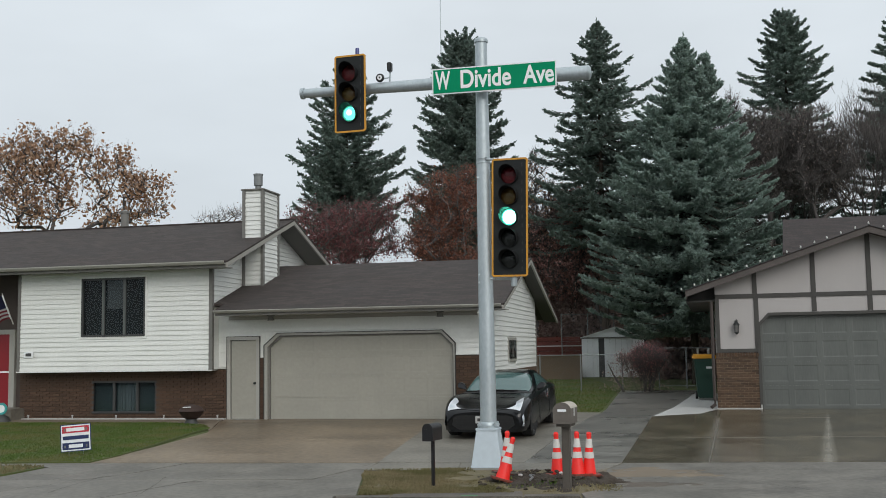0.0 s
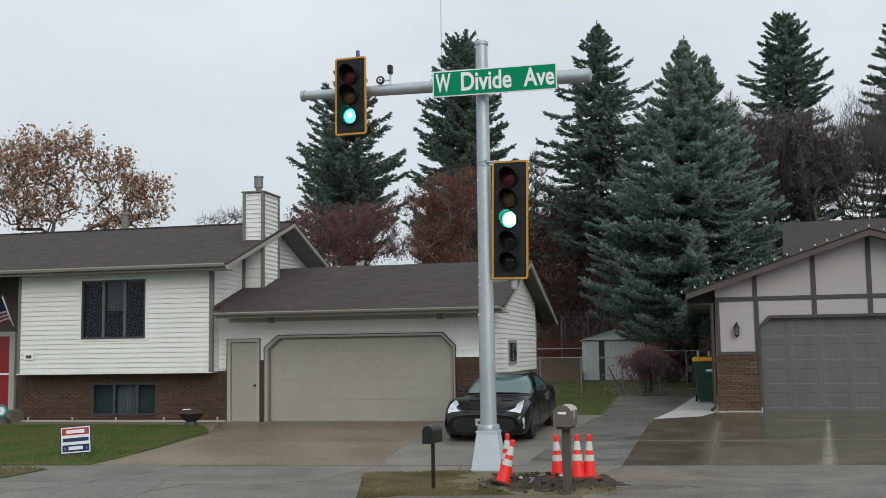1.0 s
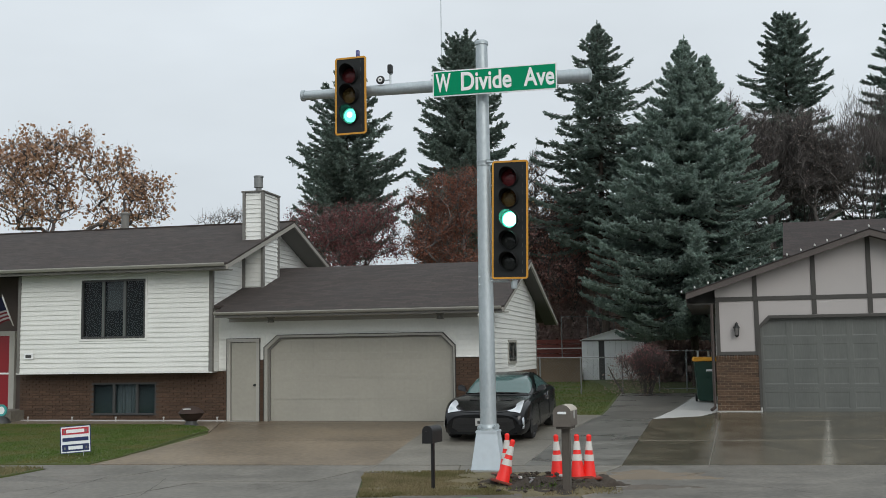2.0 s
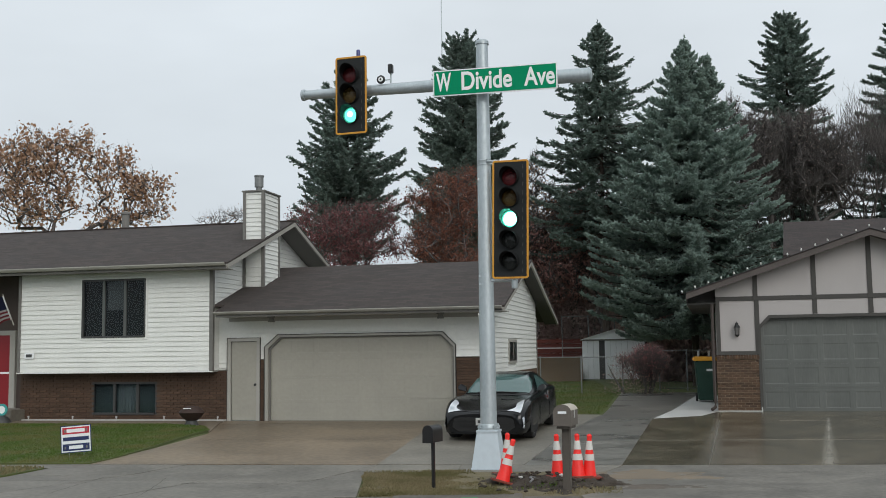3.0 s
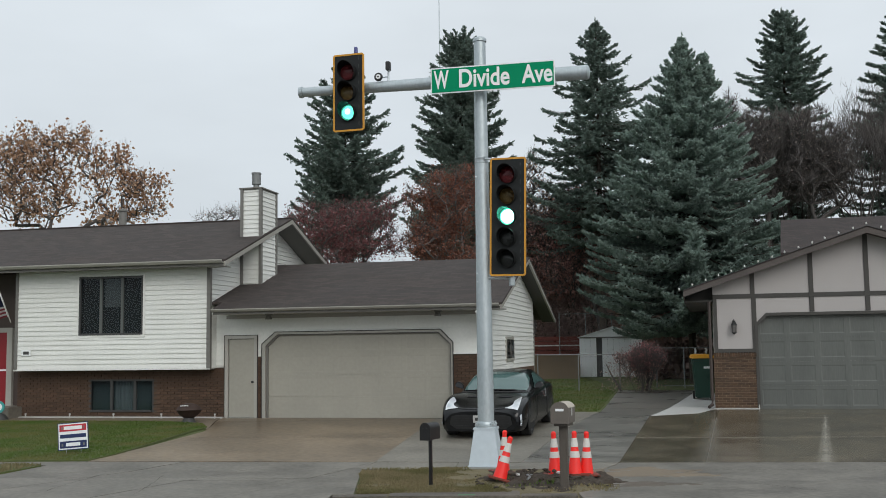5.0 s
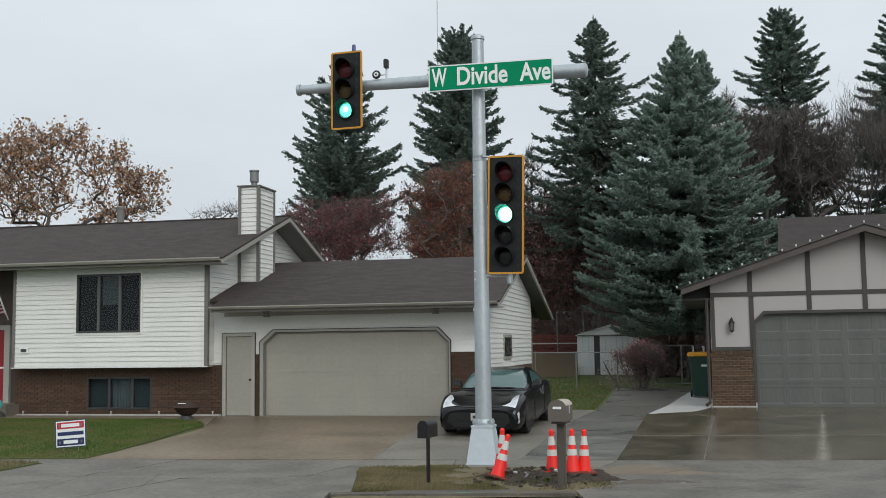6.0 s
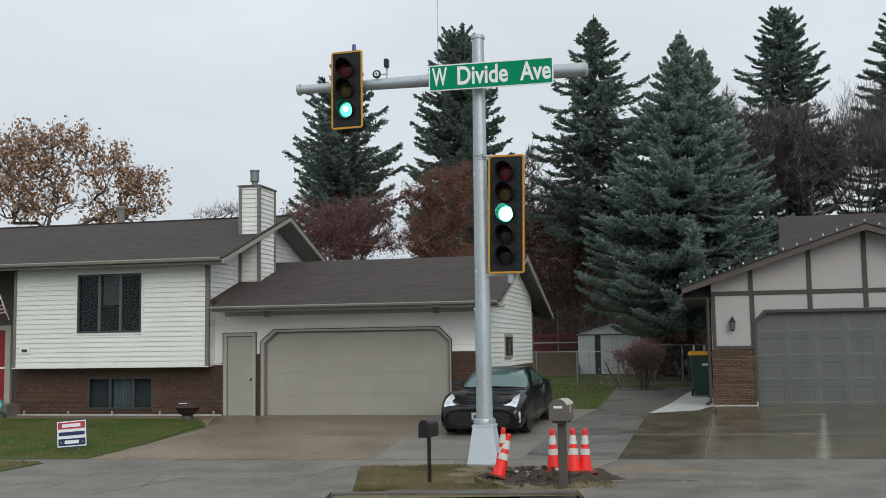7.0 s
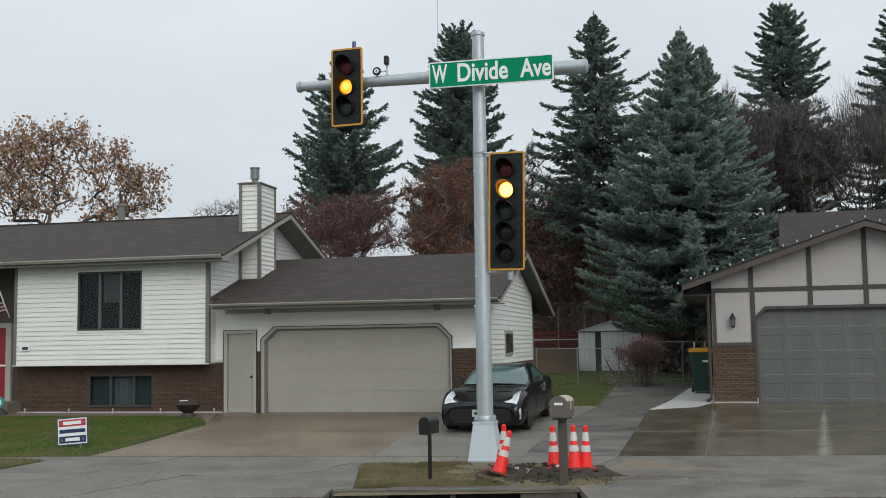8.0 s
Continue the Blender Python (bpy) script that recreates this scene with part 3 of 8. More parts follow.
def window(parent, u0, u1, z0, z1, dep, mullions=(), rim=0.05, depth=0.5, curtain=(), sill=0.0, name="window", material=None, sash=None, cloth=None, backing=None):
    """A window set in a wall that faces the street: a rim, mullions, panes, and the dim room behind."""
    material = material or M_FRAME
    bm = bmesh.new()
    d0, d1 = dep - 0.03, dep + 0.07
    box(bm, u0, u0 + rim, d0, d1, z0, z1)
    box(bm, u1 - rim, u1, d0, d1, z0, z1)
    box(bm, u0 + rim, u1 - rim, d0, d1, z1 - rim, z1)
    box(bm, u0 + rim, u1 - rim, d0 - sill, d1, z0, z0 + rim)
    w = part(name, bm, material, parent)
    edges = [u0 + rim, *[m for m in mullions], u1 - rim]
    for m in mullions:
        boxpart("mullion", (m - 0.035, m + 0.035, d0 + 0.008, d1 - 0.01, z0 + rim, z1 - rim), sash or M_TRIM, w)
    for a, b in zip(edges, edges[1:]):
        boxpart("pane", (a, b, dep + 0.02, dep + 0.026, z0 + rim, z1 - rim), M_GLASS, w).visible_shadow = False
    bm = bmesh.new()
    box(bm, u0 - 0.3, u1 + 0.3, dep + depth, dep + depth + 0.05, z0 - 0.3, z1 + 0.3)
    box(bm, u0 - 0.3, u1 + 0.3, dep + 0.1, dep + depth, z0 - 0.35, z0 - 0.3)
    box(bm, u0 - 0.3, u1 + 0.3, dep + 0.1, dep + depth, z1 + 0.3, z1 + 0.35)
    box(bm, u0 - 0.35, u0 - 0.3, dep + 0.1, dep + depth, z0 - 0.3, z1 + 0.3)
    box(bm, u1 + 0.3, u1 + 0.35, dep + 0.1, dep + depth, z0 - 0.3, z1 + 0.3)
    part("room", bm, backing or M_ROOM, w)
    for a, b, c, d in curtain:
        bm = bmesh.new()
        k = 24
        lo, hi = [], []
        for i in range(k + 1):
            uu, yy = a + (b - a) * i / k, dep + 0.16 + (0.004 if cloth else 0.02) * math.sin(i * 1.9)
            lo.append(bm.verts.new((uu, yy, c)))
            hi.append(bm.verts.new((uu, yy, d)))
        for i in range(k):
            bm.faces.new((lo[i], lo[i + 1], hi[i + 1], hi[i]))
        part("curtain", bm, cloth or M_CURTAIN, w, smooth=True)
    return w


def pressed_section(parent, u0, u1, z0, z1, dep, columns, margin, recess, bevel, material):
    """One hinged section of an overhead door with sunken pressed panels. columns: the panels' ends along the door."""
    rows = (z0 + 0.002, z0 + margin, z1 - margin, z1 - 0.002)
    cuts = [u0, *[c for pair in columns for c in pair], u1]
    bm = bmesh.new()
    for i, (a, b) in enumerate(zip(cuts, cuts[1:])):
        for j, (c, d) in enumerate(zip(rows, rows[1:])):
            if not (j == 1 and i % 2):
                bm.faces.new([bm.verts.new(p) for p in ((a, dep, c), (b, dep, c), (b, dep, d), (a, dep, d))])
    for z in (rows[0], rows[-1]):
        bm.faces.new([bm.verts.new(p) for p in ((u0, dep, z), (u1, dep, z), (u1, dep + 0.04, z), (u0, dep + 0.04, z))])
    bmesh.ops.remove_doubles(bm, verts=bm.verts[:], dist=0.0005)
    row = part("door_section", bm, material, parent)
    for a, b in columns:
        bm = bmesh.new()
        o = [bm.verts.new(p) for p in ((a, dep, rows[1]), (b, dep, rows[1]), (b, dep, rows[2]), (a, dep, rows[2]))]
        i = [bm.verts.new(p) for p in ((a + bevel, dep + recess, rows[1] + bevel), (b - bevel, dep + recess, rows[1] + bevel), (b - bevel, dep + recess, rows[2] - bevel), (a + bevel, dep + recess, rows[2] - bevel))]
        bm.faces.new(i)
        for k in range(4):
            bm.faces.new((o[k], o[(k + 1) % 4], i[(k + 1) % 4], i[k]))
        part("panel", bm, material, row)


def white_house():
    rng = random.Random(3)
    h = thing("house", pose(0.22, 25.961, 0, 0, 0, -13.0), "white lap-sided split-level house with brown shingle roof and attached garage", "house")
    # main block: bearing walls behind the cladding
    slope = (5.90 - 4.33) / 4.6

    def roof_z(d):
        return 5.90 - slope * abs(d - 3.7)

    bm = bmesh.new()
    box(bm, -11.92, -10.02, -0.40, -0.25, 1.60, 4.25)
    box(bm, -8.15, -6.29, -0.40, -0.25, 1.60, 4.25)
    box(bm, -10.02, -8.15, -0.40, -0.25, 1.60, 2.48)
    box(bm, -10.02, -8.15, -0.40, -0.25, 4.03, 4.25)
    box(bm, -11.92, -11.80, -0.25, 0.55, 1.6, 4.25)
    box(bm, -18.5, -11.80, 0.55, 0.70, 0.2, 4.25)
    box(bm, -12.1, -11.98, 0.15, 0.55, 0.2, 1.6)
    box(bm, -18.5, -6.29, 7.5, 7.65, 0.3, 4.25)
    box(bm, -18.6, -18.5, -0.4, 7.65, 0.3, 4.25)
    prism(bm, [(-6.44, -0.40, 1.60), (-6.44, 7.65, 1.60), (-6.44, 7.65, roof_z(7.65) - 0.12), (-6.44, 3.7, 5.78), (-6.44, -0.40, roof_z(-0.4) - 0.12)], (0.15, 0, 0))
    wall = part("wall", bm, M_SIDING, h)
    front_boards(wall, -11.845, -6.335, 1.60, 4.24, -0.40, [(-10.05, -8.12, 2.47, 4.03)])
    side_boards(wall, -6.29, 1.60, 5.74, lambda z: max(-0.34, 3.7 - (5.78 - z) / slope), lambda z: min(7.6, 3.7 + (5.78 - z) / slope))
    boxpart("corner_trim", (-6.345, -6.245, -0.435, -0.33, 1.585, 4.25), M_TRIM, h)
    boxpart("corner_trim", (-11.925, -11.845, -0.435, -0.25, 1.585, 4.25), M_TRIM, h)
    boxpart("soffit", (-11.9, -6.29, -0.40, 0.0, 1.56, 1.60), M_SOFFIT, h)
    boxpart("floor_edge", (-11.95, -6.25, -0.43, -0.40, 1.56, 1.598), M_SIDING, h)
    # upper window
    window(h, -10.02, -8.15, 2.48, 4.03, -0.40, (-9.38, -8.76), 0.05, 0.7, [(-9.36, -8.78, 3.22, 3.98)], 0.02, cloth=M_SHADE, sash=M_SASH)
    bm = bmesh.new()
    for d in ((-10.07, -10.02, -0.436, -0.40, 2.42, 4.08), (-8.15, -8.10, -0.436, -0.40, 2.42, 4.08), (-10.02, -8.15, -0.436, -0.40, 2.42, 2.48), (-10.02, -8.15, -0.436, -0.40, 4.03, 4.08)):
        box(bm, *d)
    part("window_casing", bm, M_SIDING, h, "white vinyl casing")
    # lower storey in brick
    bm = bmesh.new()
    box(bm, -12.1, -9.93, 0.012, 0.15, 0.1, 1.58)
    box(bm, -8.04, -6.04, 0.012, 0.15, 0.1, 1.58)
    box(bm, -9.93, -8.04, 0.012, 0.15, 0.1, 0.46)
    box(bm, -9.93, -8.04, 0.012, 0.15, 1.31, 1.58)
    low = part("brick_wall", bm, M_MORTAR, h)
    bricks(low, -12.1, -6.04, 0.24, 1.58, 0.0, M_BRICK, rng, [(-9.93, -8.04, 0.44, 1.33)], 300)
    boxpart("foundation", (-12.1, -6.04, -0.16, 0.012, 0.05, 0.335), M_CONC_DRY, h, "pale concrete footing strip")
    window(h, -9.93, -8.04, 0.46, 1.31, 0.03, (-9.28, -8.60), 0.045, 0.25, [(-9.26, -8.62, 0.45, 1.3)], 0.05, backing=M_DRAPE, sash=M_FRAME, material=M_FRAME)
    # entrance
    bm = bmesh.new()
    box(bm, -18.4, -11.93, 0.52, 0.55, 0.3, 4.25)
    part("entry_wall", bm, mat("dark_brown_panel", (0.085, 0.065, 0.055), (0.06, 0.045, 0.04), 0.7, 6, 30, 0.1), h)
    d = boxpart("door", (-13.60, -12.77, 0.46, 0.51, 0.64, 2.62), M_RED_DOOR, h, "red front door")
    boxpart("rail", (-13.60, -12.77, 0.44, 0.459, 1.55, 1.60), M_SIGN_WHITE, d)
    bm = bmesh.new()
    box(bm, -12.77, -12.60, 0.42, 0.52, 0.60, 2.75)
    box(bm, -13.75, -13.60, 0.42, 0.52, 0.60, 2.75)
    box(bm, -13.60, -12.77, 0.42, 0.52, 2.62, 2.75)
    part("door_frame", bm, M_SOFFIT, h)
    boxpart("step", (-14.2, -11.95, -0.6, 0.55, 0.05, 0.60), M_CONC, h, "concrete entrance step", bevel=0.015)
    # house number plate, as plain bars
    bm = bmesh.new()
    box(bm, -11.70, -11.42, -0.455, -0.43, 1.96, 2.12)
    pl = part("number_plate", bm, M_SIGN_WHITE, h, "small white plate", bevel=0.006)
    boxpart("bar", (-11.64, -11.47, -0.462, -0.4555, 2.00, 2.08), M_FRAME, pl)
    # main roof
    roof_slab("roof", h, [(-19, -0.95, 4.335), (-5.60, -0.95, 4.335), (-5.60, 3.7, 5.92), (-19, 3.7, 5.92)], 0.05, M_SHINGLE)
    roof_slab("roof", h, [(-19, 8.35, 4.335), (-5.60, 8.35, 4.335), (-5.60, 3.7, 5.92), (-19, 3.7, 5.92)], 0.05, M_SHINGLE)
    boxpart("ridge_cap", (-19, -5.6, 3.60, 3.80, 5.895, 5.935), M_SHINGLE, h)
    for s, d in ((1, -0.95), (-1, 8.35)):
        bm = bmesh.new()
        prism(bm, [(-5.64, d, 4.285), (-5.64, 3.7, 5.87), (-5.64, 3.7, 5.755), (-5.64, d, 4.17)], (0.045, 0, 0))
        part("rake_board", bm, M_GUTTER, h)
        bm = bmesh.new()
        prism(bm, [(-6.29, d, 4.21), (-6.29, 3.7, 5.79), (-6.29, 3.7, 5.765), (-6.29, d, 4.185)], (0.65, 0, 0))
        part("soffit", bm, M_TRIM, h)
    # Darker grey than the garage soffit: eave shade put into the colour.
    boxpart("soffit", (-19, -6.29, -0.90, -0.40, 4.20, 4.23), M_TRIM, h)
    boxpart("eave_closure", (-6.289, -5.70, -0.90, -0.40, 4.175, 4.20), M_SOFFIT, h)
    bm = bmesh.new()
    prism(bm, [(-19, -0.95, 4.235), (-19, -1.05, 4.245), (-19, -1.09, 4.30), (-19, -1.09, 4.325), (-19, -1.07, 4.325), (-19, -1.06, 4.27), (-19, -0.95, 4.26)], (13.36, 0, 0))
    part("gutter", bm, M_GUTTER, h)
    boxpart("fascia", (-19, -5.65, -0.945, -0.90, 4.165, 4.23), M_TRIM, h, "dull grey fascia board")
    # chimney chase
    bm = bmesh.new()
    box(bm, -6.27, -5.68, 1.52, 2.60, 3.6, 6.50)
    ch = part("chimney", bm, M_SIDING, h, "white lap-sided chimney chase with grey corner boards")
    front_boards(ch, -6.22, -5.70, 3.75, 6.48, 1.52)
    side_boards(ch, -5.68, 3.75, 6.48, lambda z: 1.56, lambda z: 2.56)
    for x, y in ((-6.27, 1.46), (-5.72, 1.46), (-5.72, 2.54)):
        boxpart("corner_trim", (x, x + 0.08, y, y + 0.10, 3.7, 6.49), M_TRIM, ch)
    boxpart("cap", (-6.31, -5.62, 1.45, 2.68, 6.49, 6.535), M_TRIM, ch, bevel=0.01)
    bm = bmesh.new()
    lathe(bm, [(0.0, 6.535), (0.085, 6.535), (0.085, 6.69), (0.125, 6.70), (0.125, 6.985), (0.138, 6.99), (0.138, 7.03), (0.0, 7.05)], 20, pose(-6.02, 2.0, 0))
    part("flue", bm, M_FENCE, ch, "round metal flue cap", smooth=True)
    bm = bmesh.new()
    lathe(bm, [(0.0, 5.4), (0.12, 5.4), (0.12, 6.46), (0.15, 6.47), (0.15, 6.53), (0.0, 6.58)], 16, pose(-11.62, 4.5, 0))
    part("vent_pipe", bm, M_TRIM, h, "grey roof vent pipe", smooth=True)

    # attached garage
    gs = (4.54 - 3.085) / 4.7
    bs = (4.54 - 3.085) / 5.6

    def gz(d):
        return 4.54 - (gs * (3.75 - d) if d < 3.75 else bs * (d - 3.75))

    bm = bmesh.new()
    box(bm, -6.28, -5.98, 0.02, 0.15, 1.6, 3.2)
    box(bm, -6.04, -5.98, 0.02, 0.15, 0.2, 1.6)
    box(bm, -5.17, -4.90, 0.02, 0.15, 0.2, 3.0)
    box(bm, 0.02, 1.0, 0.02, 0.15, 0.2, 3.0)
    box(bm, -4.90, 0.02, 0.02, 0.15, 2.50, 3.0)
    box(bm, -5.98, -5.17, 0.02, 0.15, 2.405, 3.0)
    prism(bm, [(-4.90, 0.02, 2.5), (-4.55, 0.02, 2.5), (-4.90, 0.02, 2.19)], (0, 0.13, 0))
    prism(bm, [(0.02, 0.02, 2.5), (-0.33, 0.02, 2.5), (0.02, 0.02, 2.19)], (0, 0.13, 0))
    box(bm, -6.04, 1.0, 7.3, 7.4, 0.3, 3.0)
    prism(bm, [(0.85, 0.15, 0.3), (0.85, 7.4, 0.3), (0.85, 7.4, gz(7.4) - 0.13), (0.85, 3.75, 4.41), (0.85, 0.15, gz(0.15) - 0.13)], (0.15, 0, 0))
    gw = part("wall", bm, M_SIDING, h)
    front_boards(gw, -5.12, -4.96, 1.88, 2.50, 0.02)
    front_boards(gw, -6.27, -5.98, 1.65, 3.0, 0.02)
    front_boards(gw, 0.058, 0.93, 1.92, 2.54, 0.02)
    front_boards(gw, -5.98, 0.93, 2.54, 3.03, 0.02)
    side_boards(gw, 1.0, 1.45, 4.36, lambda z: max(0.06, 3.75 - (4.40 - z) / gs), lambda z: min(7.34, 3.75 + (4.40 - z) / bs), [(2.05, 3.35, 1.66, 2.30)])
    boxpart("corner_trim", (0.92, 1.035, -0.012, 0.07, 1.9, 3.0), M_SIDING, h, "white corner board")
    boxpart("corner_trim", (1.0, 1.035, 7.33, 7.44, 0.4, 3.0), M_TRIM, h)
    # side window, facing along the lane
    sw = boxpart("window", (0.99, 1.045, 2.05, 3.35, 1.66, 2.30), M_GUTTER, h)
    boxpart("pane", (1.045, 1.05, 2.12, 3.28, 1.73, 2.23), M_GLASS, sw)
    boxpart("mullion", (1.05, 1.06, 2.68, 2.72, 1.73, 2.23), M_TRIM, sw)
    # brick beside the doors
    gb = boxpart("brick_pier", (0.035, 1.0, 0.012, 0.03, 0.25, 1.88), M_MORTAR, h)
    gb2 = boxpart("brick_pier", (-5.12, -4.98, 0.012, 0.03, 0.2, 1.87), M_MORTAR, h)
    boxpart("brick_base", (1.0, 1.03, 0.02, 7.3, 0.3, 1.44), M_BRICK, h)
    bricks(gb, 0.058, 1.0, 0.30, 1.87, 0.0, M_BRICK, rng)
    bricks(gb2, -5.12, -4.98, 0.24, 1.86, 0.0, M_BRICK, rng)
    boxpart("brick_sill", (0.06, 1.02, -0.035, 0.03, 1.875, 1.92), M_SIDING, h)
    # service door
    bm = bmesh.new()
    box(bm, -6.02, -5.93, -0.03, 0.10, 0.27, 2.415)
    box(bm, -5.21, -5.12, -0.03, 0.10, 0.27, 2.415)
    box(bm, -5.93, -5.21, -0.03, 0.10, 2.335, 2.415)
    part("door_frame", bm, M_SOFFIT, h)
    boxpart("door_reveal", (-5.93, -5.21, 0.07, 0.09, 0.30, 2.335), M_FRAME, h)
    bm = bmesh.new()
    box(bm, -6.035, -6.02, -0.04, 0.0, 0.27, 2.43)
    box(bm, -5.12, -5.105, -0.04, 0.0, 0.27, 2.43)
    box(bm, -6.02, -5.12, -0.04, 0.0, 2.415, 2.43)
    part("outer_moulding", bm, M_TIMBER, h, "dark outer moulding")
    sd = boxpart("door", (-5.915, -5.225, 0.02, 0.069, 0.31, 2.32), M_DOOR, h, "taupe steel service door", bevel=0.004)
    bm = bmesh.new()
    lathe(bm, [(0.0, 0.0), (0.03, 0.0), (0.012, 0.012), (0.012, 0.03), (0.03, 0.04), (0.03, 0.06), (0.0, 0.07)], 14, pose(-5.255, 0.02, 1.22, 90))
    part("knob", bm, M_BLACK, sd, "dark door knob", smooth=True)
    boxpart("threshold", (-5.93, -5.21, -0.04, 0.10, 0.27, 0.30), M_BASE, sd)
    # sectional door with clipped top corners
    bm = bmesh.new()
    o = [(-4.98, 0.27), (-4.98, 2.18), (-4.62, 2.485), (-0.275, 2.485), (0.04, 2.17), (0.04, 0.30)]
    i = [(-4.895, 0.27), (-4.895, 2.14), (-4.58, 2.432), (-0.31, 2.432), (0.0, 2.13), (0.0, 0.30)]
    for a, b, c, e in zip(o, o[1:], i[1:], i):
        prism(bm, [(p[0], -0.04, p[1]) for p in (a, b, c, e)], (0, 0.17, 0))
    part("door_casing", bm, M_GUTTER, h)
    # Grey ring stands in for the shadow line inside the casing.
    bm = bmesh.new()
    j = [(-4.85, 0.27), (-4.85, 2.12), (-4.55, 2.40), (-0.33, 2.40), (-0.035, 2.11), (-0.035, 0.30)]
    for a, b, c, e in zip(i, i[1:], j[1:], j):
        prism(bm, [(p[0], 0.03, p[1]) for p in (a, b, c, e)], (0, 0.05, 0))
    part("casing_shadow_strip", bm, M_TRIM, h, "grey strip standing in for the casing's inner shadow line")
    bm = bmesh.new()
    k = [(-5.0, 0.27), (-5.0, 2.19), (-4.63, 2.503), (-0.265, 2.503), (0.055, 2.18), (0.055, 0.30)]
    for a, b, c, e in zip(k, k[1:], o[1:], o):
        prism(bm, [(p[0], -0.05, p[1]) for p in (a, b, c, e)], (0, 0.06, 0))
    part("outer_moulding", bm, M_TIMBER, h, "dark outer moulding")
    gd = boxpart("garage_door", (-4.90, 0.02, 0.13, 0.14, 0.26, 2.5), M_DOOR, h, "wide taupe sectional garage door, closed")
    for k in range(4):
        z0 = 0.30 + k * 0.545
        pressed_section(gd, -4.90, 0.02, z0, z0 + 0.545, 0.085, [(-4.78 + 0.60 * c, -4.78 + 0.60 * c + 0.50) for c in range(8)], 0.07, 0.0025, 0.03, M_DOOR)
    boxpart("bottom_seal", (-4.88, 0.0, 0.08, 0.128, 0.27, 0.302), M_FRAME, gd)
    # garage roof
    roof_slab("roof", h, [(-5.95, -0.95, 3.085), (1.45, -0.95, 3.085), (1.45, 3.75, 4.54), (-6.27, 3.75, 4.54), (-6.27, -0.33, 3.277), (-5.95, -0.33, 3.277)], 0.05, M_SHINGLE)
    roof_slab("roof", h, [(-6.27, 9.6, 2.97), (1.45, 9.6, 2.97), (1.45, 3.75, 4.54), (-6.27, 3.75, 4.54)], 0.05, M_SHINGLE)
    for d, z in ((-0.95, 3.085), (9.6, 2.97)):
        bm = bmesh.new()
        prism(bm, [(1.40, d, z - 0.05), (1.40, 3.75, 4.49), (1.40, 3.75, 4.39), (1.40, d, z - 0.145)], (0.05, 0, 0))
        part("rake_board", bm, M_GUTTER, h)
        bm = bmesh.new()
        prism(bm, [(1.0, d, z - 0.10), (1.0, 3.75, 4.43), (1.0, 3.75, 4.405), (1.0, d, z - 0.125)], (0.40, 0, 0))
        part("soffit", bm, M_TIMBER, h)
    boxpart("soffit", (-5.9, 1.40, -0.90, 0.02, 2.945, 2.975), M_SOFFIT, h)
    bm = bmesh.new()
    prism(bm, [(-5.93, -0.95, 2.995), (-5.93, -1.04, 3.005), (-5.93, -1.08, 3.05), (-5.93, -1.08, 3.072), (-5.93, -1.06, 3.072), (-5.93, -1.05, 3.025), (-5.93, -0.95, 3.015)], (7.33, 0, 0))
    part("gutter", bm, M_GUTTER, h)
    # Tan strip stands in for the eave's shade on the wall top.
    boxpart("eave_shade_strip", (-5.97, 0.92, -0.045, -0.008, 2.85, 2.944), M_GUTTER, h, "tan strip standing in for the shade under the eave")
    boxpart("fascia", (-5.93, 1.40, -0.945, -0.90, 2.935, 3.033), M_TRIM, h, "dull grey fascia board")
    bm = bmesh.new()
    tube(bm, [(0.86, -1.0, 2.88), (0.86, -0.85, 2.75), (0.86, -0.2, 2.45), (0.86, -0.06, 2.35), (0.86, -0.05, 0.6), (0.86, -0.22, 0.45)], 0.045, 8)
    part("downspout", bm, M_SIDING, h, "white downspout")
    for u in (-4.59, -0.20):
        bm = bmesh.new()
        lathe(bm, [(0.10, 0.0), (0.10, -0.03), (0.06, -0.04), (0.09, -0.14), (0.0, -0.14)], 16, pose(u, -0.55, 2.945))
        part("soffit_lamp", bm, M_TRIM, h, "small grey spotlight", smooth=True)
    return h


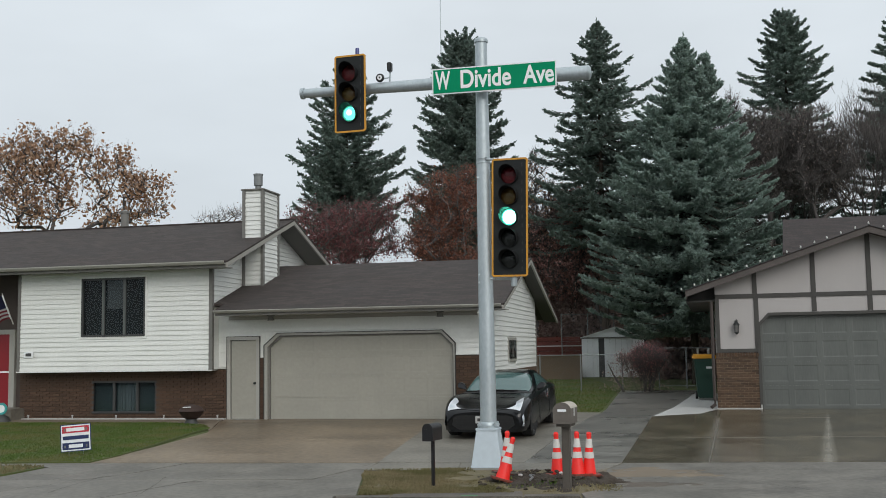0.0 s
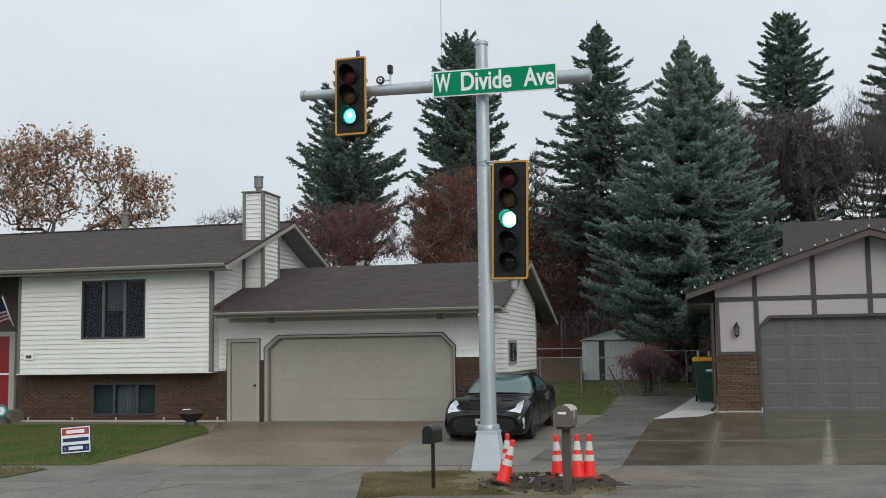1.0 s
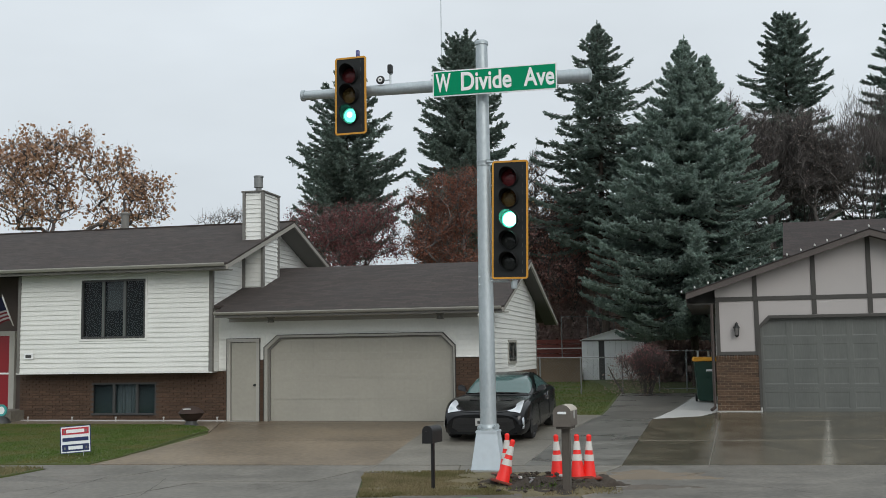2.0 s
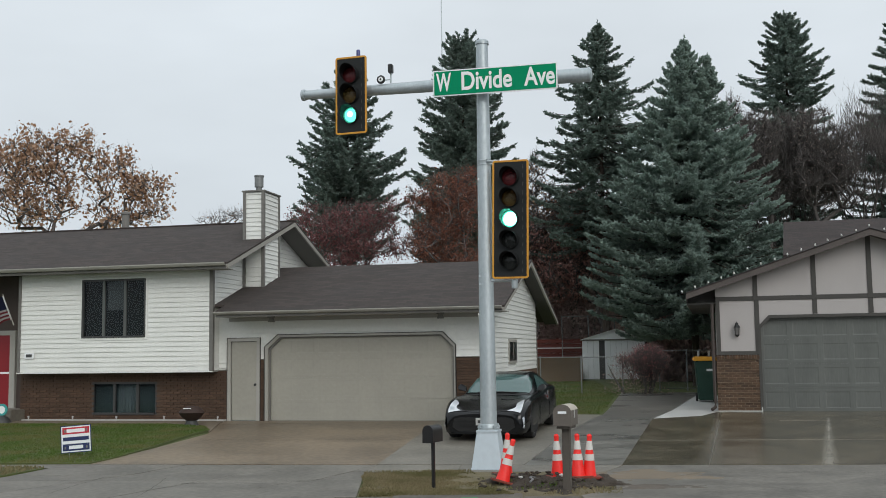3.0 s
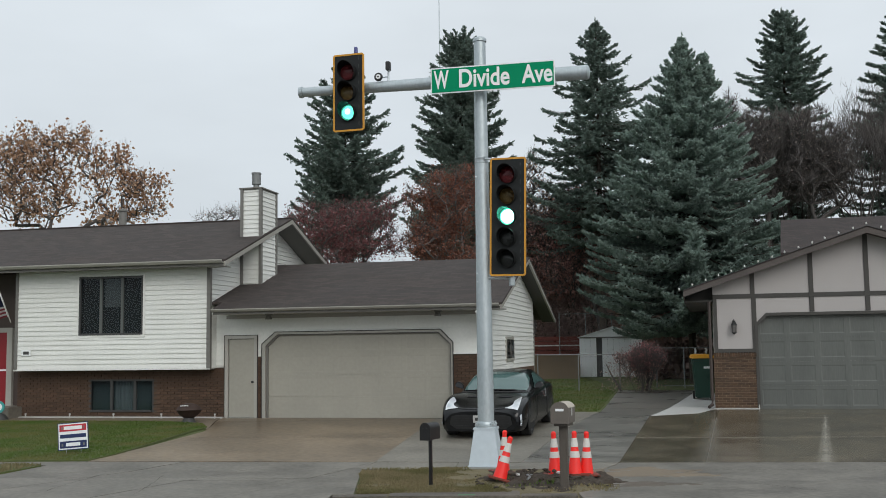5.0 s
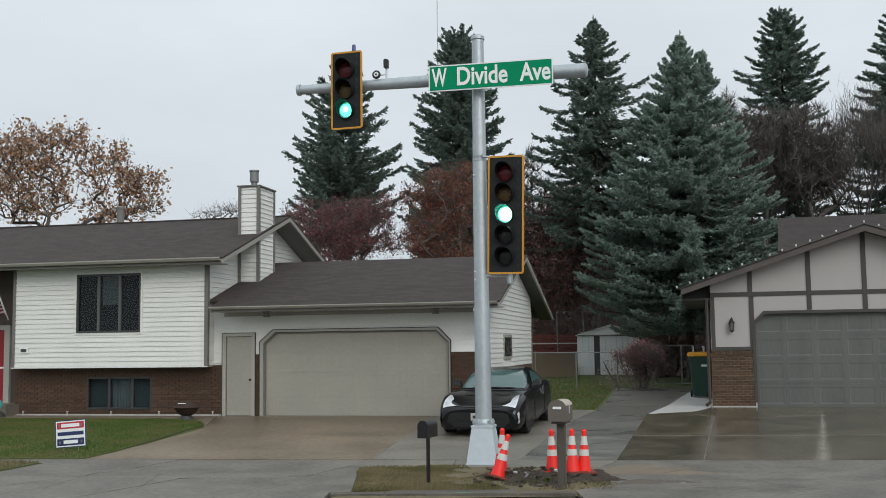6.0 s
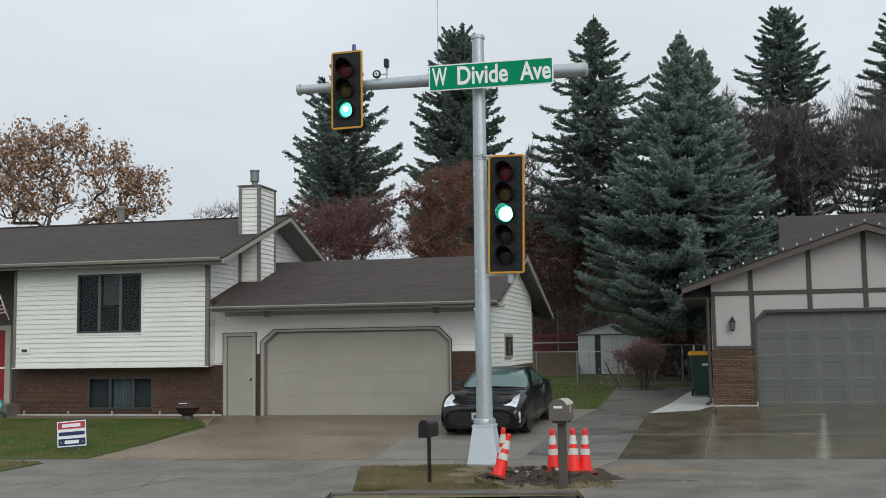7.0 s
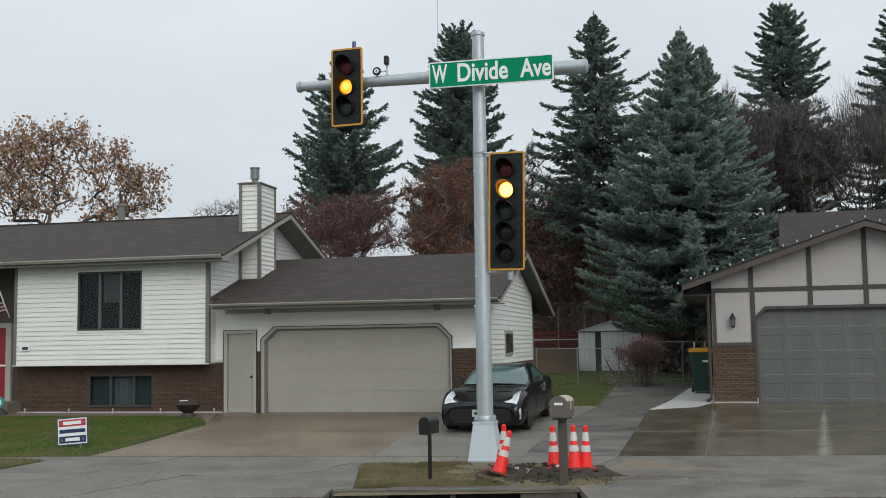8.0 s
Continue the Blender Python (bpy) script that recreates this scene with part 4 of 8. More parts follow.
def tudor_house():
    rng = random.Random(5)
    h = thing("house", pose(7.343, 28.335, 0, 0, 0, -14.32), "off-white stucco house with dark timber strips, gable garage", "house")
    s, mid = 0.331, 3.93
    z_at = lambda u: 4.97 - s * abs(u - mid)
    # walls
    pieces("wall", [(0.0, 1.10, 0.015, 0.2, 0.2, 3.3), (6.76, 7.86, 0.015, 0.2, 0.2, 3.3), (1.10, 6.76, 0.015, 0.2, 2.80, 3.3),
                    (0.0, 0.2, 0.2, 9, 0.2, 3.35), (7.66, 7.86, 0.2, 9, 0.2, 3.35), (0.2, 7.66, 8.8, 9, 0.2, 3.35)], M_STUCCO, h)
    bm = bmesh.new()
    prism(bm, [(0.0, 0.015, 3.3), (2 * mid, 0.015, 3.3), (2 * mid, 0.015, z_at(0) - 0.04), (mid, 0.015, z_at(mid) - 0.04), (0.0, 0.015, z_at(0) - 0.04)], (0, 0.185, 0))
    part("gable_wall", bm, M_STUCCO, h)
    for u, w in ((1.10, 0.26), (6.76, -0.26)):
        bm = bmesh.new()
        prism(bm, [(u, 0.015, 2.80), (u + w, 0.015, 2.80), (u, 0.015, 2.53)], (0, 0.12, 0))
        part("corner_infill", bm, M_STUCCO, h)

    # timber strips
    def strip(u0, u1, z0, z1):
        boxpart("timber_strip", (u0, u1, -0.012, 0.016, z0, z1), M_TIMBER, h, bevel=0.003)
    strip(0.0, 0.10, 1.80, 3.25)
    strip(1.0, 1.12, 1.80, 3.25)
    strip(0.10, 1.0, 1.80, 1.90)
    strip(0.0, 2 * mid, 3.25, 3.365)
    for u in (0.98, 2.48, mid - 0.06, 5.26, 6.76):
        strip(u, u + 0.12, 3.365, z_at(u + 0.06) - 0.06)
    for u in (2.48, mid - 0.06, 5.26):
        strip(u, u + 0.12, 2.86, 3.25)
    strip(6.76, 6.88, 1.86, 3.25)
    strip(7.76, 7.86, 1.86, 3.25)
    # brick piers
    for u0, u1 in ((-0.03, 1.06), (6.80, 7.89)):
        bm = bmesh.new()
        box(bm, u0, u1, 0.0, 0.016, 0.22, 1.70)
        pier = part("brick_pier", bm, M_MORTAR_PALE, h)
        bricks(pier, u0, u1, 0.27, 1.68, -0.006, M_BRICK_TAN, rng)
        # a soldier course with a sloping top
        u = u0
        while u < u1 - 0.03:
            bm = bmesh.new()
            prism(bm, [(u, -0.045, 1.69), (u, 0.016, 1.69), (u, 0.016, 1.80), (u, -0.045, 1.765)], (0.062, 0, 0))
            part("brick", bm, M_BRICK_TAN, pier)
            u += 0.070
    # garage door: four rows of pressed panels
    bm = bmesh.new()
    o = [(1.06, 0.26), (1.06, 2.54), (1.36, 2.85), (6.50, 2.85), (6.80, 2.54), (6.80, 0.26)]
    i = [(1.14, 0.26), (1.14, 2.50), (1.40, 2.77), (6.46, 2.77), (6.72, 2.50), (6.72, 0.26)]
    for a, b, c, e in zip(o, o[1:], i[1:], i):
        prism(bm, [(p[0], -0.03, p[1]) for p in (a, b, c, e)], (0, 0.20, 0))
    part("door_casing", bm, M_TIMBER, h)
    gd = boxpart("garage_door", (1.06, 6.80, 0.19, 0.20, 0.25, 2.85), M_DOOR_GREEN, h, "grey-green raised-panel garage door, closed")
    for k in range(4):
        z0 = 0.28 + k * 0.635
        pressed_section(gd, 1.06, 6.80, z0, z0 + 0.635, 0.15, [(1.20 + 0.755 * c, 1.20 + 0.755 * c + 0.62) for c in range(7)], 0.10, 0.0055, 0.03, M_DOOR_GREEN)
    boxpart("bottom_seal", (1.14, 6.72, 0.14, 0.188, 0.25, 0.282), M_FRAME, gd)
    boxpart("plinth", (-0.06, 1.10, -0.065, -0.022, 0.18, 0.325), M_CONC_DRY, h, "pale concrete footing edge")
    boxpart("corner_guard", (1.082, 1.118, -0.055, -0.031, 0.25, 0.42), M_CONC_DRY, h, "short pale corner guard", bevel=0.006)
    # front gable roof
    for sgn in (-1, 1):
        tip, zt, d0 = mid + sgn * 4.69, 5.035 - s * 4.69, -0.52
        roof_slab("roof", h, [(mid, d0, 5.035), (mid, 9.2, 5.035), (tip, 9.2, zt), (tip, d0, zt)], 0.04, M_SHINGLE2)
        bm = bmesh.new()
        prism(bm, [(mid, d0, 4.995), (tip, d0, zt - 0.04), (tip, d0, zt - 0.18), (mid, d0, 4.85)], (0, 0.05, 0))
        part("rake_board", bm, M_TIMBER_PALE, h, "brown-grey fascia board")
        bm = bmesh.new()
        prism(bm, [(mid, d0 + 0.05, 4.915), (tip, d0 + 0.05, zt - 0.12), (tip, d0 + 0.05, zt - 0.15), (mid, d0 + 0.05, 4.885)], (0, 0.48, 0))
        part("soffit", bm, M_TIMBER_PALE, h)
        u0, u1 = sorted((tip, 0.0 if sgn < 0 else 2 * mid))
        boxpart("soffit", (u0, u1, 0.02, 9, 3.18, 3.22), M_TIMBER, h)
        bm = bmesh.new()
        prism(bm, [(tip, d0 + 0.05, zt - 0.04), (tip, 9.1, zt - 0.04), (tip, 9.1, zt - 0.24), (tip, d0 + 0.05, zt - 0.24)], (0.03 * -sgn, 0, 0))
        part("eave_board", bm, M_TIMBER, h)
        e = 0.0 if sgn < 0 else 2 * mid
        # Added board, set back in the dark, fills the eave's open shaded end.
        bm = bmesh.new()
        prism(bm, [(tip, 0.35, 3.19), (e, 0.35, 3.19), (e, 0.35, z_at(0) - 0.05), (tip, 0.35, zt - 0.10)], (0, 0.02, 0))
        part("eave_closure", bm, M_TIMBER, h)
    # main roof behind
    roof_slab("roof", h, [(1.95, 2.2, 4.63), (16, 2.2, 4.63), (16, 6.5, 6.06), (2.28, 6.5, 6.06)], 0.08, M_SHINGLE2)
    roof_slab("roof", h, [(2.28, 6.5, 6.06), (16, 6.5, 6.06), (16, 11.6, 4.4), (4.1, 11.6, 4.4)], 0.08, M_SHINGLE2)
    bm = bmesh.new()
    prism(bm, [(2.7, 2.8, 0.3), (2.7, 11, 0.3), (2.7, 11, 4.5), (2.7, 6.5, 5.9), (2.7, 2.8, 4.7)], (13, 0, 0))
    part("wall", bm, M_STUCCO, h)
    # downspout
    bm = bmesh.new()
    tube(bm, [(-0.10, 0.02, 3.18), (-0.10, 0.02, 2.85), (-0.10, 0.02, 0.55), (-0.10, -0.04, 0.42), (-0.19, -0.20, 0.36)], 0.045, 8)
    part("downspout", bm, mat("brown_downspout", (0.055, 0.04, 0.035), (0.04, 0.03, 0.026), 0.5), h, "brown metal downspout")
    # wall lantern: back plate, cap with finial, frosted glass body and a small foot
    bm = bmesh.new()
    box(bm, 0.49, 0.57, -0.02, 0.014, 2.34, 2.66)
    tube(bm, [(0.53, -0.02, 2.58), (0.53, -0.07, 2.63), (0.53, -0.12, 2.60)], 0.012, 8)
    lathe(bm, [(0.0, 0.22), (0.014, 0.20), (0.010, 0.17), (0.035, 0.14), (0.085, 0.065), (0.088, 0.05), (0.0, 0.05)], 10, pose(0.53, -0.12, 2.48))
    lathe(bm, [(0.0, -0.20), (0.030, -0.18), (0.064, -0.145), (0.064, -0.135), (0.0, -0.135)], 10, pose(0.53, -0.12, 2.48))
    for k in range(4):
        a = math.pi / 4 + k * math.pi / 2
        tube(bm, [(0.53 + 0.062 * math.cos(a), -0.12 + 0.062 * math.sin(a), 2.34), (0.53 + 0.080 * math.cos(a), -0.12 + 0.080 * math.sin(a), 2.54)], 0.006, 5)
    lantern = part("wall_lantern", bm, M_BLACK, h, "dark carriage lantern with a pale glass body")
    bm = bmesh.new()
    lathe(bm, [(0.0, -0.134), (0.058, -0.134), (0.074, 0.049), (0.0, 0.049)], 10, pose(0.53, -0.12, 2.48))
    part("glass", bm, mat("frosted_lantern_glass", (0.16, 0.15, 0.145), (0.10, 0.095, 0.09), 0.3, 10, 30, 0.0), lantern, "dull frosted glass", smooth=True)
    return h


def string_lights(h):
    """Festive bulbs clipped along the gable's edge."""
    t = thing("string_light", h.matrix_basis.copy(), "string of unlit white bulbs clipped along the gable edge", "string light")
    s = 0.331
    bm = bmesh.new()
    tube(bm, [(3.93 + d, -0.535, 5.035 - s * abs(d)) for d in (-4.69, 0, 4.69)], 0.008, 5)
    part("wire", bm, M_FRAME, t)
    white = mat("frosted_bulb", (0.6, 0.6, 0.57), (0.5, 0.5, 0.47), 0.3, 10, 30, 0)
    rng = random.Random(8)
    for k in range(29):
        d = -4.78 + k * 0.341
        m = pose(3.93 + d, -0.535 + rng.uniform(-0.01, 0.01), 5.033 - s * abs(d), rng.uniform(-14, 14), rng.uniform(-14, 14))
        bm = bmesh.new()
        lathe(bm, [(0.0, 0.0), (0.016, 0.0), (0.018, 0.035), (0.0, 0.036)], 8, m)
        so = part("socket", bm, M_FRAME, t)
        bm = bmesh.new()
        lathe(bm, [(0.0, 0.034), (0.016, 0.036), (0.024, 0.058), (0.018, 0.085), (0.0, 0.108)], 8, m)
        part("bulb", bm, white, so, smooth=True)


white_house()
string_lights(tudor_house())
# ---- trees ----
def quads(name, centres, ways, ups, length, width, material, parent, kind="stuff", taper=0.35, bend=0.0, spike=False):
    """Many small blades, each a folded kite or a spike along its way, in one mesh."""
    c, w, u = (np.asarray(a, float) for a in (centres, ways, ups))
    w /= np.linalg.norm(w, axis=1, keepdims=True) + 1e-9
    s = np.cross(w, u)
    s /= np.linalg.norm(s, axis=1, keepdims=True) + 1e-9
    n = np.cross(s, w)
    L, W = np.asarray(length, float).reshape(-1, 1), np.asarray(width, float).reshape(-1, 1)
    a, b = c - 0.5 * L * w, c + 0.5 * L * w - bend * L * n
    p, q = c - taper * 0.3 * L * w + W * s, c - taper * 0.3 * L * w - W * s
    k = len(c)
    if spike:
        verts = np.stack([a + W * s, b, a - W * s], 1).reshape(-1, 3)
        faces = np.arange(k * 3).reshape(-1, 3)
    else:
        verts = np.stack([a, p, b, q], 1).reshape(-1, 3)
        f = np.arange(k)[:, None] * 4
        faces = np.concatenate([f + [0, 1, 2], f + [0, 2, 3]], 1).reshape(-1, 3)
    me = bpy.data.meshes.new(name)
    me.vertices.add(len(verts))
    me.vertices.foreach_set("co", verts.ravel())
    me.loops.add(faces.size)
    me.loops.foreach_set("vertex_index", faces.ravel())
    me.polygons.add(len(faces))
    me.polygons.foreach_set("loop_start", np.arange(0, faces.size, 3))
    me.update()
    me.validate()
    me.materials.append(material)
    ob = new(name, me)
    ob.parent = parent
    if kind:
        ob["kind"] = kind
    return ob


def spruce(x, y, height, profile, seed, materials, label, bare=0.2, whorl=0.36, many=9, gap=0.08, sag=0.30, lift=0.12, finger=0.55, fine=0.14, stout=0.30, needles=15, spacing=0.12, hang=0.35, rough=0.22, fork=None, core=0, fan=0.75, crest=0.75, upswept=0.08):
    """A spruce: tapered trunk and whorls of boughs under a pointed leader. Each bough carries narrow needled branchlets that hang
    from it and turn up at their ends. profile: metres below the tip and the boughs' reach there. materials: older needles, new growth."""
    rng = np.random.default_rng(seed)
    t = thing("spruce_tree", pose(x, y, ground_z(y) - 0.05), label, "spruce tree")
    bm = bmesh.new()
    tube(bm, [(0, 0, z) for z in np.linspace(0, height * 0.985, 8)], [0.011 * height * (1 - 0.95 * i / 7) + 0.01 for i in range(8)], 9)
    made = ([], [])
    depth, wide = zip(*profile)

    def branchlets(P, W, L, count):
        """Needles along many branchlets at once: feet P, ways W, lengths L."""
        k = len(P)
        g = rng.uniform(0.0, 1.0, (k, count))
        C = P[:, None] + (g * L[:, None])[..., None] * W[:, None]
        C[..., 2] += 0.15 * g ** 2 * L[:, None] + rng.normal(0, 0.012, g.shape)
        radial = rng.normal(0, 1, (k, count, 3))
        D = W[:, None] * 0.9 + radial * 0.48 + np.array((0, 0, 0.10))
        size = fine * rng.uniform(0.7, 1.25, (k, count)) * (1.1 - 0.35 * g)
        C, D, size, g = C.reshape(-1, 3), D.reshape(-1, 3), size.ravel(), g.ravel()
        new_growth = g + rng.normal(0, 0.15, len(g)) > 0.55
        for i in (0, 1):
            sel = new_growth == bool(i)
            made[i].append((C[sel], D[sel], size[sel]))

    def bough(origin, az, reach, rise, droop):
        out = np.array((math.cos(az), math.sin(az), 0.0))
        side = np.array((-math.sin(az), math.cos(az), 0.0))
        n = max(4, int(reach / spacing))
        f = np.linspace(0, 1, n + 1)
        swing = rng.normal(0, 0.10)
        pts = origin + np.outer(reach * f, out) + np.outer(reach * swing * f ** 2, side)
        pts[:, 2] += reach * (rise * f - droop * f * (2 - f) + lift * f ** 3)
        if reach > 0.5:
            tube(bm, [tuple(pts[0]), tuple(pts[n // 2]), tuple(pts[-1])], [0.010 + 0.010 * reach, 0.007 + 0.005 * reach, 0.004], 5, caps=False)
        d = np.gradient(pts, axis=0)
        d /= np.linalg.norm(d, axis=1, keepdims=True)
        first = 0 if reach < 0.7 else int((0.12 + 0.10 * rng.uniform()) * n)
        P, W, L = [], [], []
        for i in range(max(1, first), n + 1):
            ln = finger * (0.48 + 0.52 * (1 - f[i]) ** 0.6) * min(1.0, 0.16 + 0.50 * reach)
            for sg in (-1, 1):
                if rng.uniform() < 0.08:
                    continue
                ang = fan * rng.uniform(0.75, 1.25)
                w = d[i] * math.cos(ang) + side * sg * math.sin(ang)
                w[2] += rng.uniform(-hang, 0.10 * hang + 0.02)
                P.append(pts[i])
                W.append(w / np.linalg.norm(w))
                L.append(ln * rng.uniform(0.6, 1.2))
            if rng.uniform() < 0.5:
                w = d[i] * 0.8 + side * rng.normal(0, 0.3) + np.array((0, 0, -hang * 1.4 if rng.uniform() < 0.55 else 0.35))
                P.append(pts[i])
                W.append(w / np.linalg.norm(w))
                L.append(ln * rng.uniform(0.4, 0.8))
        for k in range(2):
            w = d[-1] + np.array((0, 0, 0.10)) + rng.normal(0, 0.25, 3)
            P.append(pts[-1 - k])
            W.append(w / np.linalg.norm(w))
            L.append(finger * rng.uniform(0.25, 0.45) * min(1.0, 0.16 + 0.50 * reach))
        branchlets(np.array(P), np.array(W), np.array(L), needles)

    def stem(z0, top, dx, scale):
        z = z0
        while z < top - 0.30:
            below = top - z
            r = scale * float(np.interp(below, depth, wide))
            k = max(4, min(int(rng.integers(many - 1, many + 2)), int(many * (0.2 + 0.8 * r))))
            az0 = rng.uniform(0, 6.28)
            tier = rng.uniform(1 - 0.6 * rough, 1 + 0.25 * rough)
            for i in range(k):
                if r > 0.6 and rng.uniform() < gap:
                    continue
                az = az0 + 6.283 * i / k + rng.uniform(-0.3, 0.3)
                reach = r * tier * (1.04 + rng.uniform(-1.5 * rough, 0.6 * rough))
                rise = crest * math.exp(-below / 1.4) + upswept
                bough(np.array((dx, 0.0, z + rng.uniform(-0.09, 0.09))), az, max(0.12, reach), rise, sag * rng.uniform(0.7, 1.3) * min(1, below / 3.0))
            z += (0.15 + (whorl - 0.15) * min(1, below / 3.5)) * rng.uniform(0.8, 1.2)
        P = np.column_stack([np.full(6, dx), np.zeros(6), np.linspace(top - 0.85, top - 0.22, 6)])
        W = rng.normal(0, 0.10, (6, 3)) + np.array((0, 0, 1.0))
        branchlets(P, W, np.full(6, 0.24), 12)

    stem(height * bare, height, 0.0, 1.0)
    if fork:
        stem(height - fork[1] - 1.6, height - fork[1], fork[0], 0.75)
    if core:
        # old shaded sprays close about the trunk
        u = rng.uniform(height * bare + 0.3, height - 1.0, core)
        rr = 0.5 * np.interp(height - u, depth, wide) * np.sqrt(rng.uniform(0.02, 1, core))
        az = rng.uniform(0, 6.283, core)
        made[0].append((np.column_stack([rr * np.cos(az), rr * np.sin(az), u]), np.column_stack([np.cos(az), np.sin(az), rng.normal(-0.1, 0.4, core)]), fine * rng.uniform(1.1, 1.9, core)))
    part("trunk", bm, M_BARK, t)
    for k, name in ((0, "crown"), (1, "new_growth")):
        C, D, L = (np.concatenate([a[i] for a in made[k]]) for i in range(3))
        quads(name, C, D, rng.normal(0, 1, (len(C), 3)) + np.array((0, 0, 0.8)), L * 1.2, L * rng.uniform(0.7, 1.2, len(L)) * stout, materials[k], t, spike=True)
    return t


def crown_tree(x, y, lobes, fork_at, seed, material, label, leaves, leaf, ends=420, cluster=0.16, twigs=2500, thick=0.0085, name="tree", category="tree", step=0.34, squash=0.8, hollow=0.42):
    """A broad-leaved tree whose limbs grow outwards from a low fork until they fill its crown. lobes: rounded masses of the crown as
    (aside, up, half width, half height), seen from the street; the leaves sit in clusters on the outer twigs."""
    rng = np.random.default_rng(seed)
    t = thing(name, pose(x, y, ground_z(y) - 0.05), label, category)
    size = np.array([a * b for _, _, a, b in lobes])
    pick = rng.choice(len(lobes), ends, p=size / size.sum())
    N = rng.normal(0, 1, (ends, 3))
    N /= np.linalg.norm(N, axis=1, keepdims=True)
    N *= rng.uniform(0.05, 1, (ends, 1)) ** hollow
    Lb = np.array(lobes)[pick]
    T = np.column_stack([Lb[:, 0] + N[:, 0] * Lb[:, 2], N[:, 1] * Lb[:, 2] * squash + rng.normal(0, 0.3, ends), Lb[:, 1] + N[:, 2] * Lb[:, 3]])
    nodes = [np.array((0.03 * math.sin(3 * z), 0.0, z)) for z in np.arange(0, fork_at + 0.01, 0.3)]
    above = [-1] + list(range(len(nodes) - 1))
    outer = []
    top = nodes[-1]
    for p in T[np.argsort(np.linalg.norm(T - top, axis=1))]:
        Q = np.array(nodes)
        v = p - Q
        dist = np.linalg.norm(v, axis=1)
        cost = dist + 0.9 * np.maximum(0, Q[:, 2] - (p[2] - 0.62 * dist)) + (Q[:, 2] < fork_at * 0.75) * 5
        i = int(np.argmin(cost))
        k = max(1, int(dist[i] / step))
        start, bow = Q[i], rng.normal(0, 0.07, 3) * dist[i]
        last = i
        for j in range(1, k + 1):
            f = j / k
            nodes.append(start + (p - start) * f + bow * math.sin(math.pi * f) + rng.normal(0, 0.02, 3) + np.array((0, 0, -0.07 * dist[i] * math.sin(math.pi * f))))
            above.append(last)
            last = len(nodes) - 1
            if j > k - 3:
                outer.append(last)
    Q, A = np.array(nodes), np.array(above)
    load = np.ones(len(Q))
    for i in range(len(Q) - 1, 0, -1):
        load[A[i]] += load[i]
    rad = thick * load ** 0.42
    verts, faces = [], []
    for i in range(1, len(Q)):
        d = Q[i] - Q[A[i]]
        s = np.cross(d, (0.3, 1.0, 0.2))
        s /= np.linalg.norm(s) + 1e-9
        u = np.cross(s, d)
        u /= np.linalg.norm(u) + 1e-9
        k = len(verts)
        for c, r in ((Q[A[i]], min(rad[A[i]], 1.5 * rad[i])), (Q[i], rad[i])):
            verts += [tuple(c + r * (math.cos(a) * s + math.sin(a) * u)) for a in (0, 1.257, 2.513, 3.770, 5.027)]
        faces += [(k + j, k + (j + 1) % 5, k + 5 + (j + 1) % 5, k + 5 + j) for j in range(5)]
    raw("trunk", verts, faces, M_TWIG, t, smooth=True)
    E, way = Q[outer], Q[outer] - Q[A[outer]]
    way /= np.linalg.norm(way, axis=1, keepdims=True) + 1e-9
    if twigs:
        p = rng.integers(0, len(E), twigs)
        D = way[p] + rng.normal(0, 0.45, (twigs, 3)) + np.array((0, 0, 0.25))
        L = rng.uniform(0.25, 0.6, twigs)
        D /= np.linalg.norm(D, axis=1, keepdims=True)
        quads("twig_haze", E[p] + D * L[:, None] * 0.5, D, rng.normal(0, 1, (twigs, 3)), L, np.full(twigs, 0.008), M_TWIG, t, spike=True)
    if leaves:
        keep = rng.uniform(0.15, 1.0, len(E)) ** 1.5
        p = rng.choice(len(E), leaves, p=keep / keep.sum())
        C = E[p] + rng.normal(0, cluster, (leaves, 3))
        L = leaf * rng.uniform(0.65, 1.35, leaves)
        quads("crown", C, rng.normal(0, 1, (leaves, 3)) + np.array((0, 0, -0.4)), rng.normal(0, 1, (leaves, 3)), L, L * 0.40, material, t)
    return t


